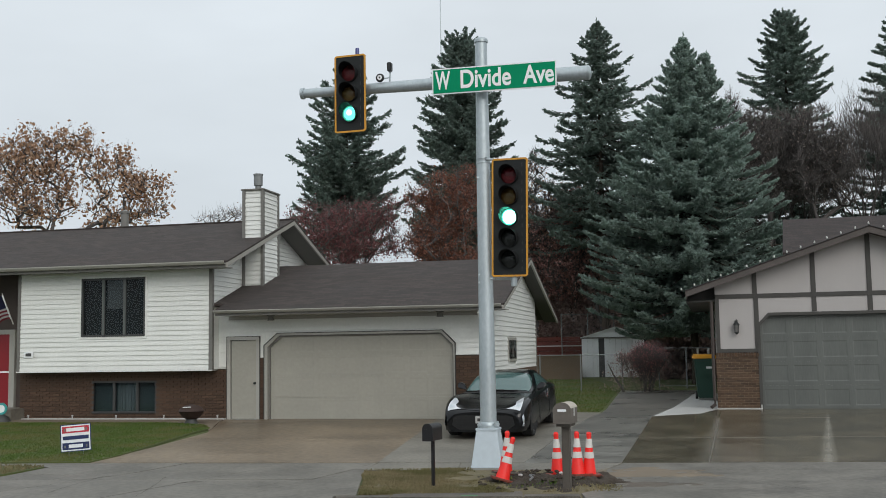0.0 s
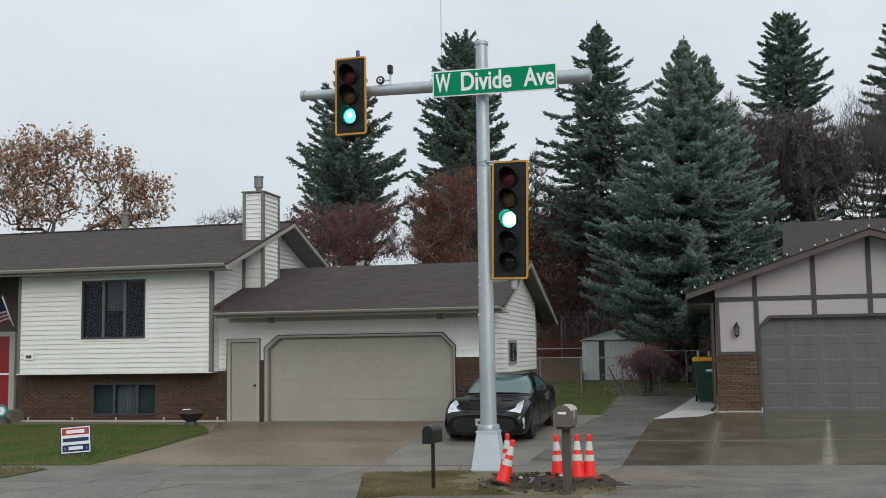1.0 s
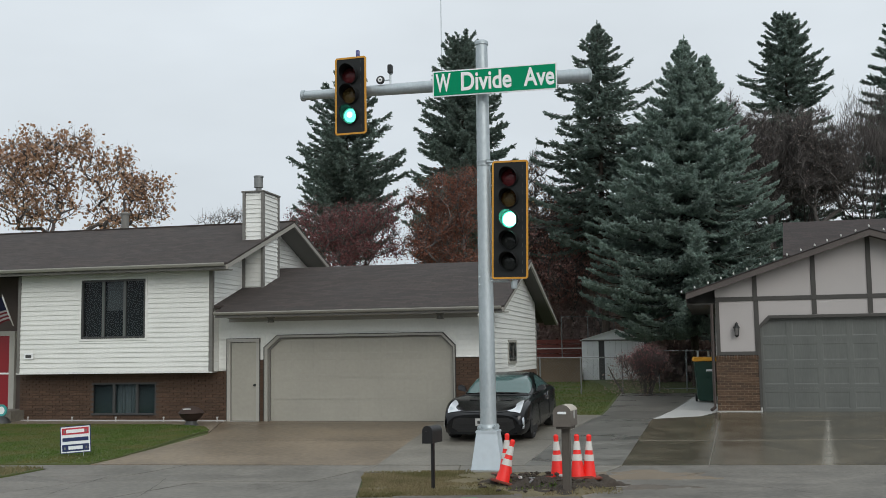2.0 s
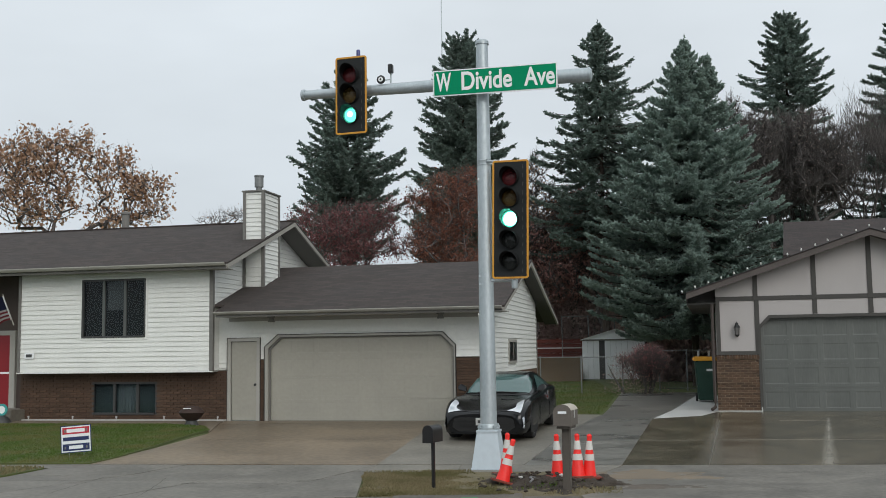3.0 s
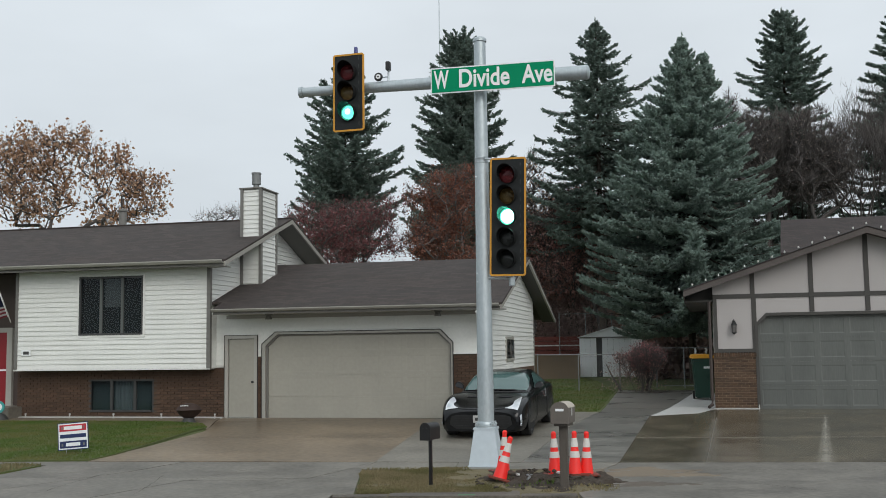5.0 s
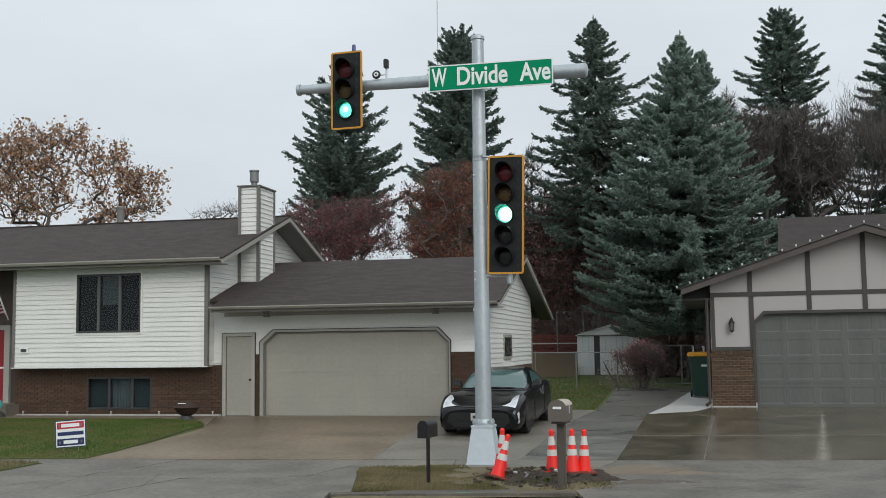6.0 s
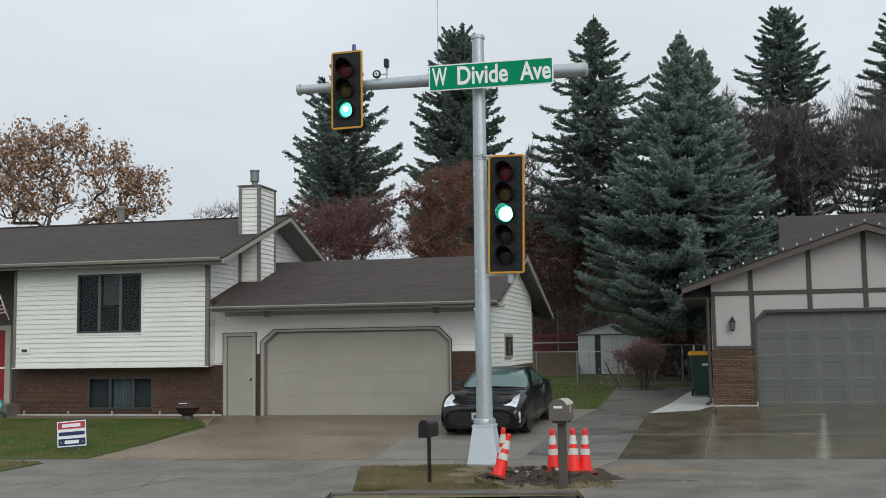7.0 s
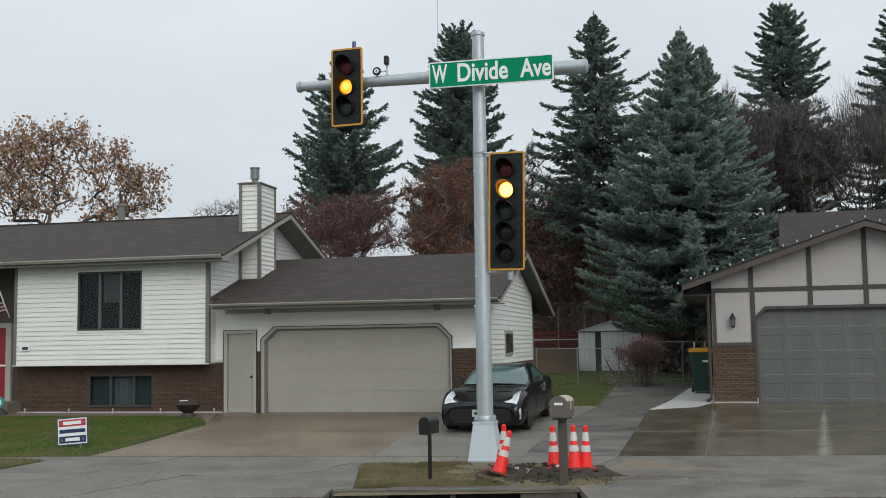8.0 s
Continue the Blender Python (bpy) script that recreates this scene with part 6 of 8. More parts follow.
def detector():
    t = thing("vehicle_detector", POLE @ pose(-1.69, 0, 6.86), "small pole-top detector camera with round sensor on the mast arm", "detector")
    bm = bmesh.new()
    tube(bm, [(0, 0, -0.02), (0, 0, 0.16), (0.02, -0.02, 0.20)], 0.018, 8)
    part("stem", bm, M_STEEL, t)
    bm = bmesh.new()
    box(bm, -0.04, 0.04, -0.07, 0.05, 0.19, 0.35)
    part("camera_case", bm, M_BLACK, t, "black camera housing", bevel=0.012)
    bm = bmesh.new()
    tube(bm, [(0, 0, 0.08), (-0.12, -0.04, 0.06)], 0.012, 8)
    part("bracket", bm, M_STEEL, t)
    bm = bmesh.new()
    lathe(bm, [(0.0, 0.0), (0.06, 0.0), (0.078, 0.02), (0.078, 0.04), (0.06, 0.055), (0.0, 0.055)], 24, pose(-0.165, -0.05, 0.065, 90))
    dsh = part("sensor_dish", bm, M_BLACK, t, smooth=True)
    bm = bmesh.new()
    lathe(bm, [(0.018, 0.0552), (0.045, 0.0552), (0.042, 0.060), (0.018, 0.060), (0.018, 0.0552)], 20, pose(-0.165, -0.05, 0.065, 90))
    part("sensor_face", bm, M_SIGN_WHITE, dsh, "white ring")


signal_pole()
street_sign()
detector()
HEAD_ARM, LAMP_ARM, Z_ARM = signal_head(POLE @ pose(-2.37, -0.24, 6.635, 0, 0, -4), [M_LENS_R, M_LENS_A, M_LENS_G], 0.60, 1.42,
                                        "black three-lens traffic light with yellow border, hung on the arm", 3.6, 0.37)
HEAD_POLE, LAMP_POLE, Z_POLE = signal_head(POLE @ pose(0.475, -0.16, 4.275, 0, 1.2, -6), [M_LENS_R, M_LENS_A, M_LENS_G, M_LENS_CLEAR, M_LENS_CLEAR], 0.645, 2.06,
                                           "black five-lens traffic light with yellow border beside the pole", 45.0, 0.365)
# brackets that carry the heads, a blue beacon on the arm's head
bm = bmesh.new()
tube(bm, [(0.10, 0.10, 1.0), (-0.42, 0.0, 1.03), (-0.42, 0.0, 1.07)], 0.022, 8)
part("bracket", bm, M_STEEL, HEAD_POLE)
bm = bmesh.new()
tube(bm, [(0.05, 0.10, -1.06), (-0.42, 0.05, -1.06)], 0.022, 8)
part("bracket", bm, M_STEEL, HEAD_POLE)
bm = bmesh.new()
lathe(bm, [(0.0, -1.2), (0.05, -1.19), (0.06, -1.05), (0.025, -1.03), (0.025, -0.98)], 12, pose(0.05, 0.10, 0))
part("bracket", bm, M_STEEL, HEAD_POLE)
bm = bmesh.new()
box(bm, -0.06, 0.06, 0.19, 0.25, -0.45, 0.6)
part("bracket", bm, M_STEEL, HEAD_ARM)
bm = bmesh.new()
lathe(bm, [(0.0, 0.70), (0.036, 0.70), (0.036, 0.82), (0.03, 0.84), (0.0, 0.845)], 12, pose(0.12, 0.06, 0))
part("beacon", bm, mat("blue_beacon", (0.06, 0.07, 0.24), (0.05, 0.06, 0.2), 0.3), HEAD_ARM, "small blue confirmation beacon", smooth=True)
# ---- parked sports car ----
M_PAINT = mat("black_car_paint", (0.004, 0.0045, 0.0055), (0.003, 0.0035, 0.0045), 0.17, 4, 60, 0.0, stain=0.4, gloss=0.42)
M_RUBBER = mat("black_rubber", (0.02, 0.02, 0.02), (0.013, 0.013, 0.013), 0.85, 20, 60, 0.2)
M_RIM = mat("dark_alloy", (0.06, 0.06, 0.065), (0.04, 0.04, 0.045), 0.35, 10, 30, 0.02, metal=0.7)
M_GRILLE = mat("black_plastic_mesh", (0.010, 0.010, 0.010), (0.006, 0.006, 0.006), 0.7, 20, 80, 0.4)
M_HEADLAMP = mat("clear_headlamp", (0.72, 0.75, 0.78), (0.5, 0.53, 0.56), 0.12, 30, 50, 0.1, coat=1.0)
M_CHROME = mat("bright_metal", (0.75, 0.76, 0.78), (0.65, 0.66, 0.68), 0.15, 10, 30, 0.0, metal=1.0)
# Teal base is lightened to carry part of the sky's reflection.
M_CARGLASS = mat("dark_car_glass", (0.075, 0.135, 0.13), (0.055, 0.105, 0.10), 0.06, 3, 30, 0.0, coat=0.35, gloss=0.5)

BODY = [  # y, half width, bottom, shoulder, crown
    (0.00, 0.755, 0.19, 0.50, 0.575), (0.05, 0.825, 0.16, 0.575, 0.625), (0.16, 0.865, 0.15, 0.650, 0.652), (0.35, 0.895, 0.14, 0.730, 0.690), (0.60, 0.92, 0.14, 0.800, 0.738),
    (0.85, 0.925, 0.14, 0.834, 0.785), (1.15, 0.92, 0.14, 0.846, 0.838), (1.50, 0.91, 0.14, 0.850, 0.885), (2.1, 0.905, 0.14, 0.855, 0.905), (2.7, 0.91, 0.14, 0.87, 0.92),
    (3.1, 0.925, 0.15, 0.90, 0.93), (3.45, 0.925, 0.16, 0.91, 0.94), (3.85, 0.89, 0.20, 0.90, 0.95), (4.12, 0.82, 0.26, 0.87, 0.94), (4.25, 0.72, 0.34, 0.80, 0.86)]
CABIN = [  # y, half width at belt, half width at roof, belt, crown
    (1.42, 0.72, 0.64, 0.860, 0.878), (1.65, 0.775, 0.65, 0.862, 1.00), (1.95, 0.79, 0.62, 0.865, 1.16), (2.25, 0.79, 0.585, 0.865, 1.24), (2.55, 0.795, 0.565, 0.87, 1.28),
    (2.85, 0.795, 0.56, 0.88, 1.285), (3.2, 0.785, 0.56, 0.895, 1.245), (3.6, 0.75, 0.56, 0.91, 1.15), (3.95, 0.68, 0.55, 0.92, 1.0), (4.1, 0.62, 0.52, 0.92, 0.945)]


def smooth_row(table, y):
    """A row of a table at y, by a cubic through its neighbours."""
    ys = [r[0] for r in table]
    y = min(max(y, ys[0]), ys[-1])
    k = max(0, min(len(ys) - 2, int(np.searchsorted(ys, y)) - 1))
    f = (y - ys[k]) / (ys[k + 1] - ys[k])
    out = []
    for c in range(1, len(table[0])):
        p = [table[max(0, min(len(ys) - 1, k + j))][c] for j in (-1, 0, 1, 2)]
        m1, m2 = (p[2] - p[0]) / 2, (p[3] - p[1]) / 2
        out.append((2 * f ** 3 - 3 * f ** 2 + 1) * p[1] + (f ** 3 - 2 * f ** 2 + f) * m1 + (-2 * f ** 3 + 3 * f ** 2) * p[2] + (f ** 3 - f ** 2) * m2)
    return out


def body_at(y, s):
    """A point of the body's right half: s from 0 under the floor's middle to 1 on the crown."""
    w, b, sh, c = smooth_row(BODY, y)
    prof = [(0.0, b), (0.80 * w, b), (0.95 * w, b + 0.05), (0.995 * w, b + 0.17), (w, 0.45 * b + 0.55 * sh - 0.02), (0.985 * w, sh - 0.10), (0.955 * w, sh - 0.035), (0.88 * w, sh),
            (0.72 * w, 0.5 * sh + 0.5 * c + 0.004), (0.38 * w, c - 0.006), (0.0, c)]
    f = s * (len(prof) - 1)
    k = min(int(f), len(prof) - 2)
    f -= k
    p = [prof[max(0, min(len(prof) - 1, k + j))] for j in (-1, 0, 1, 2)]
    o = []
    for i in (0, 1):
        m1, m2 = (p[2][i] - p[0][i]) / 2, (p[3][i] - p[1][i]) / 2
        o.append((2 * f ** 3 - 3 * f ** 2 + 1) * p[1][i] + (f ** 3 - 2 * f ** 2 + f) * m1 + (-2 * f ** 3 + 3 * f ** 2) * p[2][i] + (f ** 3 - f ** 2) * m2)
    return Vector((max(0.0, o[0]), y, o[1]))


def cabin_at(y, s):
    """A point of the cabin's right half: s from 0 at the belt to 1 on the roof's middle."""
    w, r, b, c = smooth_row(CABIN, y)
    prof = [(w, b - 0.03), (0.97 * w + 0.03 * r, b + 0.12 * (c - b)), (0.5 * (w + r), b + 0.5 * (c - b)), (r, b + 0.86 * (c - b)), (0.86 * r, b + 0.955 * (c - b)), (0.45 * r, c - 0.006), (0.0, c)]
    f = s * (len(prof) - 1)
    k = min(int(f), len(prof) - 2)
    f -= k
    p = [prof[max(0, min(len(prof) - 1, k + j))] for j in (-1, 0, 1, 2)]
    o = []
    for i in (0, 1):
        m1, m2 = (p[2][i] - p[0][i]) / 2, (p[3][i] - p[1][i]) / 2
        o.append((2 * f ** 3 - 3 * f ** 2 + 1) * p[1][i] + (f ** 3 - 2 * f ** 2 + f) * m1 + (-2 * f ** 3 + 3 * f ** 2) * p[2][i] + (f ** 3 - f ** 2) * m2)
    return Vector((max(0.0, o[0]), y, o[1]))


def shell(at, y0, y1, s0, s1, ny, ns, side=0, out=0.0, warp=None):
    """A patch of a surface; side 1 or -1 for one half, 0 for both joined."""
    bm = bmesh.new()
    for sg in ((1, -1) if side == 0 else (side,)):
        grid = []
        for i in range(ny + 1):
            row = []
            for j in range(ns + 1):
                a, b = i / ny, j / ns
                y, s = y0 + (y1 - y0) * a, s0 + (s1 - s0) * b
                if warp:
                    y, s = warp(a, b)
                p = at(y, s)
                if out:
                    d1, d2 = at(y + 0.01, s) - at(y - 0.01, s), at(y, min(1, s + 0.01)) - at(y, max(0, s - 0.01))
                    n = d2.cross(d1)
                    if n.length > 1e-9:
                        n.normalize()
                        if n.x * 0.7 + (p.z - 0.55) * n.z + (0.6 - p.y) * -0.0 < 0 and n.z < 0.2 and n.x < 0:
                            n = -n
                        if n.z < -0.5:
                            n = -n
                        p = p + out * n
                row.append(bm.verts.new((sg * p.x, p.y, p.z)))
            grid.append(row)
        for i in range(ny):
            for j in range(ns):
                try:
                    bm.faces.new((grid[i][j], grid[i + 1][j], grid[i + 1][j + 1], grid[i][j + 1]))
                except ValueError:
                    pass
        if at is body_at and side == 0:
            for row in (grid[0], grid[-1]):
                try:
                    bm.faces.new(row)
                except ValueError:
                    pass
    bmesh.ops.remove_doubles(bm, verts=bm.verts[:], dist=0.0008)
    return bm


def wheel(parent, x, y, side):
    m = pose(x, y, 0.325, 0, 90 * side)
    bm = bmesh.new()
    lathe(bm, [(0.235, -0.11), (0.30, -0.115), (0.322, -0.09), (0.325, 0.0), (0.322, 0.09), (0.30, 0.115), (0.235, 0.11), (0.235, -0.11)], 36, m)
    w = part("wheel", bm, M_RUBBER, parent, "black tyre on a dark alloy rim", smooth=True)
    bm = bmesh.new()
    lathe(bm, [(0.238, 0.10), (0.225, 0.112), (0.215, 0.09), (0.20, 0.02), (0.0, 0.02)], 30, m)
    for k in range(5):
        a = 2 * math.pi * k / 5
        r = m @ pose(0, 0, 0, 0, 0, math.degrees(a))
        prism(bm, [r @ Vector(q) for q in ((0.03, -0.035, 0.07), (0.222, -0.022, 0.10), (0.222, 0.022, 0.10), (0.03, 0.035, 0.07))], (r.to_3x3() @ Vector((0, 0, -0.03))))
    lathe(bm, [(0.06, 0.04), (0.055, 0.085), (0.0, 0.09)], 16, m)
    part("rim", bm, M_RIM, w)


def sports_car():
    t = thing("car", pose(1.325, 23.80, 0.220, 2.1, 0, -15.2) @ pose(0, -2.105, 0), "black two-door sports coupe parked on the concrete pad", "car")
    part("body", shell(body_at, 0.0, 4.25, 0.0, 1.0, 64, 40), M_PAINT, t, smooth=True)
    part("cabin", shell(cabin_at, 1.42, 4.1, 0.0, 1.0, 40, 24), M_PAINT, t, smooth=True)
    # glass
    part("windscreen", shell(cabin_at, 1.47, 2.26, 0.50, 1.0, 16, 10, 0, 0.0, lambda a, b: (1.47 + (0.80 - 0.10 * (1 - b)) * a, 0.31 + 0.10 * a + (0.69 - 0.10 * a) * b)), M_CARGLASS, t, smooth=True).location = (0, -0.008, 0.008)
    part("rear_window", shell(cabin_at, 3.1, 3.95, 0.62, 1.0, 10, 8), M_CARGLASS, t, smooth=True).location = (0, 0.006, 0.008)
    for sg in (1, -1):
        part("side_window", shell(cabin_at, 0, 0, 0, 0, 14, 6, sg, 0.0, lambda a, b: (1.85 + 1.45 * a + 0.30 * b * (1 - a), 0.19 + 0.26 * b * (0.25 + 0.75 * min(1, 2.4 * a + 0.1)) * (1 - 0.55 * max(0, a - 0.6) * 2))), M_CARGLASS, t, smooth=True).location = (0.010 * sg, 0, 0.002)
    for x in (0.80, -0.80):
        for y in (0.83, 3.38):
            wheel(t, x, y, 1 if x > 0 else -1)
            bm = bmesh.new()
            k = 24
            arc = [(math.cos(math.pi * i / k), math.sin(math.pi * i / k)) for i in range(k + 1)]
            s = 1 if x > 0 else -1
            pts = [(s * 0.90, y + 0.375 * c, 0.325 + 0.375 * q) for c, q in arc]
            prism(bm, [(s * 0.90, y + 0.375, 0.15), *pts, (s * 0.90, y - 0.375, 0.15)], (s * 0.014, 0, 0))
            part("wheel_arch", bm, M_GRILLE, t)
    # nose
    bm = bmesh.new()
    prism(bm, [(-0.52, -0.012, 0.215), (0.52, -0.012, 0.215), (0.66, -0.012, 0.31), (0.62, -0.012, 0.47), (0.50, -0.012, 0.505), (-0.50, -0.012, 0.505), (-0.62, -0.012, 0.47), (-0.66, -0.012, 0.31)], (0, 0.10, 0))
    gr = part("grille", bm, M_GRILLE, t, "wide black lower air intake")
    for z in (0.28, 0.33, 0.38, 0.43):
        boxpart("grille_bar", (-0.60, 0.60, -0.022, -0.012, z - 0.006, z + 0.006), M_RUBBER, gr)
    boxpart("splitter", (-0.70, 0.70, -0.03, 0.30, 0.165, 0.19), M_PAINT, t, bevel=0.008)
    pl = boxpart("number_plate", (-0.155, 0.155, -0.040, -0.026, 0.345, 0.495), M_CONC_DRY, t, "dull white licence plate with plain bars", bevel=0.004)
    boxpart("bar", (-0.11, 0.11, -0.044, -0.0405, 0.39, 0.45), M_FRAME, pl)
    bm = bmesh.new()
    lathe(bm, [(0.055, 0.0), (0.055, 0.012), (0.045, 0.016), (0.045, 0.0)], 24, pose(0, 0.0, 0.585, 70))
    part("badge", bm, M_CHROME, t, "round chrome badge", smooth=True)
    for sg in (1, -1):
        # boomerang headlamp sweeping up the wing
        part("headlight", shell(body_at, 0, 0, 0, 0, 12, 6, sg, 0.012,
                                lambda a, b: (0.075 + 0.60 * a, 0.672 + 0.080 * a + (0.165 * (1 - a) ** 0.8 + 0.016) * b * (1 - 0.25 * math.sin(math.pi * min(1, 1.6 * a))))), M_HEADLAMP, t, "clear swept-back headlamp", smooth=True)
        part("projector", shell(body_at, 0, 0, 0, 0, 4, 4, sg, 0.016, lambda a, b: (0.15 + 0.11 * a, 0.725 + 0.05 * b)), M_STEEL, t, "grey projector behind the lamp cover", smooth=True)
        part("running_light", shell(body_at, 0, 0, 0, 0, 3, 8, sg, 0.012, lambda a, b: (0.045 + 0.050 * a, 0.26 + 0.26 * b)), M_CHROME, t, "bright vertical lamp strip", smooth=True)
        bm = bmesh.new()
        prism(bm, [(sg * 0.80, 1.78, 0.92), (sg * 0.86, 1.76, 0.95), (sg * 0.99, 1.80, 0.97), (sg * 1.01, 1.86, 1.05), (sg * 0.93, 1.84, 1.10), (sg * 0.82, 1.82, 1.04)], (0, 0.13, 0))
        bmesh.ops.translate(bm, verts=bm.verts[:], vec=(0, 0, -0.035))
        part("wing_mirror", bm, M_PAINT, t, bevel=0.02, smooth=True)
        # Handle made large enough to paint in the bright reflection round it.
        bm = bmesh.new()
        box(bm, sg * 0.915 - 0.014, sg * 0.915 + 0.014, 2.58, 2.68, 0.67, 0.86)
        part("door_handle", bm, M_CHROME, t, "upright bright door handle, sized to include its reflection", bevel=0.006)
        bm = bmesh.new()
        box(bm, sg * 0.918 - 0.004, sg * 0.918 + 0.004, 2.80, 2.81, 0.2, 0.86)
        box(bm, sg * 0.918 - 0.004, sg * 0.918 + 0.004, 1.55, 1.56, 0.2, 0.80)
        part("door_gap", bm, M_RUBBER, t)
        # bonnet louvre
        part("bonnet_vent", shell(body_at, 0, 0, 0, 0, 3, 5, sg, 0.008, lambda a, b: (0.86 + 0.08 * a + 0.06 * b, 0.860 + 0.085 * b)), M_GRILLE, t)
    bm = bmesh.new()
    tube(bm, [(-0.45, 1.42, 0.905), (0.15, 1.46, 0.915)], 0.012, 6)
    tube(bm, [(0.05, 1.42, 0.910), (0.60, 1.50, 0.90)], 0.012, 6)
    part("wiper", bm, M_RUBBER, t)
    part("cowl", shell(body_at, 1.28, 1.50, 0.76, 1.0, 4, 10, 0, 0.005), M_GRILLE, t, "matt black cowl under the windscreen")
    bm = bmesh.new()
    tube(bm, [(x, 0.055 + 0.10 * abs(x) ** 2.2, 0.648 - 0.03 * abs(x)) for x in np.linspace(-0.56, 0.56, 15)], 0.006, 5)
    part("bonnet_gap", bm, M_RUBBER, t, "dark shut line of the bonnet")


sports_car()
# ---- kerb, verge, small things ----
def kerb():
    """Kerb stones along the street, with a two-mouthed storm drain inlet before the signal pole."""
    k = thing("kerb", pose(0, 14.78, 0, 0, 0, math.degrees(math.atan(-0.06))), "weathered concrete kerb with a storm drain inlet", "kerb", kind="structure")
    for a, b in ((-1.55, -0.78), (1.06, 1.84)):
        boxpart("kerb_stone", (a + 0.003, b - 0.003, -0.20, 0.04, -0.25, 0.006), M_KERB, k, bevel=0.012)
    boxpart("inlet_lid", (-0.77, 1.05, -0.22, 0.30, -0.035, 0.012), M_KERB, k, "concrete lid of the drain inlet", bevel=0.012)
    boxpart("paint_mark", (0.20, 0.43, -0.16, -0.09, 0.0125, 0.0145), mat("faded_green_spray_paint", (0.07, 0.25, 0.11), (0.10, 0.17, 0.10), 0.8, 20, 40, 0.1), k, "faded green spray-paint mark")
    boxpart("inlet_pier", (0.10, 0.17, -0.20, 0.06, -0.25, -0.036), M_KERB, k)
    # Near-black plate paints the unlit depth behind the mouth.
    boxpart("inlet_throat", (-0.77, 1.05, -0.02, 0.0, -0.25, -0.036), mat("dark_drain", (0.015, 0.015, 0.014), None, 0.9), k, "drain mouth with its dark depth painted near black")


def rough_patch(name, centre, rx, ry, height, material, label, seed, category, n=46, edge=0.25):
    """An uneven patch of earth: a bumpy sheet that falls to the ground at its ragged edge."""
    rng = np.random.default_rng(seed)
    ph = rng.uniform(0, 6.28, 8)
    verts, faces = [], []
    for j in range(n + 1):
        for i in range(n + 1):
            a, b = 2 * i / n - 1, 2 * j / n - 1
            ang = math.atan2(b, a)
            rim = 1 - edge * (0.5 + 0.25 * math.sin(3 * ang + ph[0]) + 0.25 * math.sin(7 * ang + ph[1]))
            d = (a * a + b * b) ** 0.5 / rim if edge else max(abs(a), abs(b)) ** 1.0
            f = max(0.0, 1 - d ** 2.2)
            x, y = centre[0] + a * rx, centre[1] + b * ry
            z = noise.noise((x * 2.3, y * 2.3, seed)) * 0.6 + noise.noise((x * 7, y * 7, seed)) * 0.45 + noise.noise((x * 19, y * 19, seed)) * 0.35
            verts.append((x, y, ground_z(y) - 0.03 + f ** 0.6 * (0.035 + height * (0.55 + z))))
    for j in range(n):
        for i in range(n):
            q = j * (n + 1) + i
            faces.append((q, q + 1, q + n + 2, q + n + 1))
    return tagged(raw(name, verts, faces, material, smooth=True), label, category, kind="structure")


def blades(name, polygon, count, height, material, label, seed, patchy=0.0, base=None):
    """Grass: many short blades over a plot of ground."""
    rng = np.random.default_rng(seed)
    P = np.array(polygon, float)
    lo, hi = P.min(0), P.max(0)
    pts = []
    while len(pts) < count:
        q = rng.uniform(lo, hi, (count, 2))
        inside = np.zeros(len(q), bool)
        for i in range(len(P)):
            (x1, y1), (x2, y2) = P[i], P[(i + 1) % len(P)]
            c = ((y1 > q[:, 1]) != (y2 > q[:, 1])) & (q[:, 0] < (x2 - x1) * (q[:, 1] - y1) / (y2 - y1 + 1e-12) + x1)
            inside ^= c
        for a in q[inside]:
            if patchy and noise.noise((a[0] * 1.6, a[1] * 1.6, seed)) < patchy - 0.5 + rng.uniform(-0.2, 0.2):
                continue
            pts.append(a)
    pts = np.array(pts[:count])
    z = np.array([(base(x, y) if base else ground_z(y)) for x, y in pts])
    h = height * rng.uniform(0.5, 1.3, count)
    C = np.column_stack([pts, z + h * 0.3])
    D = np.column_stack([rng.normal(0, 0.55, count), rng.normal(0, 0.55, count), np.ones(count)])
    U = rng.normal(0, 1, (count, 3))
    ob = quads(name, C, D, U, h, h * 0.10 + 0.004, material, None)
    return tagged(ob, label, "grass", kind="stuff")


def turf(poly, label, lift=0.035, material=M_GRASS, name="lawn", category="lawn"):
    """Turf or soil standing a little proud of the paving beside it."""
    base = thing(name, Matrix(), label, category, kind="structure")
    for lo, hi in ((-99, 18.0), (18.0, 26.0), (26.0, 29.5), (29.5, 45.0)):
        q = clip(clip([Vector(p) for p in poly], Vector((0, hi)), Vector((0, 1))), Vector((0, lo)), Vector((0, -1)))
        q = [v for i, v in enumerate(q) if (v - q[i - 1]).length > 0.01]
        if len(q) > 2:
            bm = bmesh.new()
            prism(bm, [(v.x, v.y, ground_z(v.y) - 0.05) for v in q], (0, 0, 0.05 + lift))
            part("turf" if name == "lawn" else "soil", bm, material, base)


M_MUD = mat("brown_mud", (0.215, 0.168, 0.115), (0.130, 0.104, 0.075), 0.8, 10, 40, 0.4)
LAWN = [(-30, 17.3), (-8.25, 19.42), (-6.50, 19.32), (-6.22, 20.2), (-5.97, 21.8), (-5.70, 23.8), (-5.50, 24.6), (-5.78, 25.4), (-6.9, 26.1), (-30, 31.2)]
kerb()
turf(LAWN, "short green lawn before the white house")
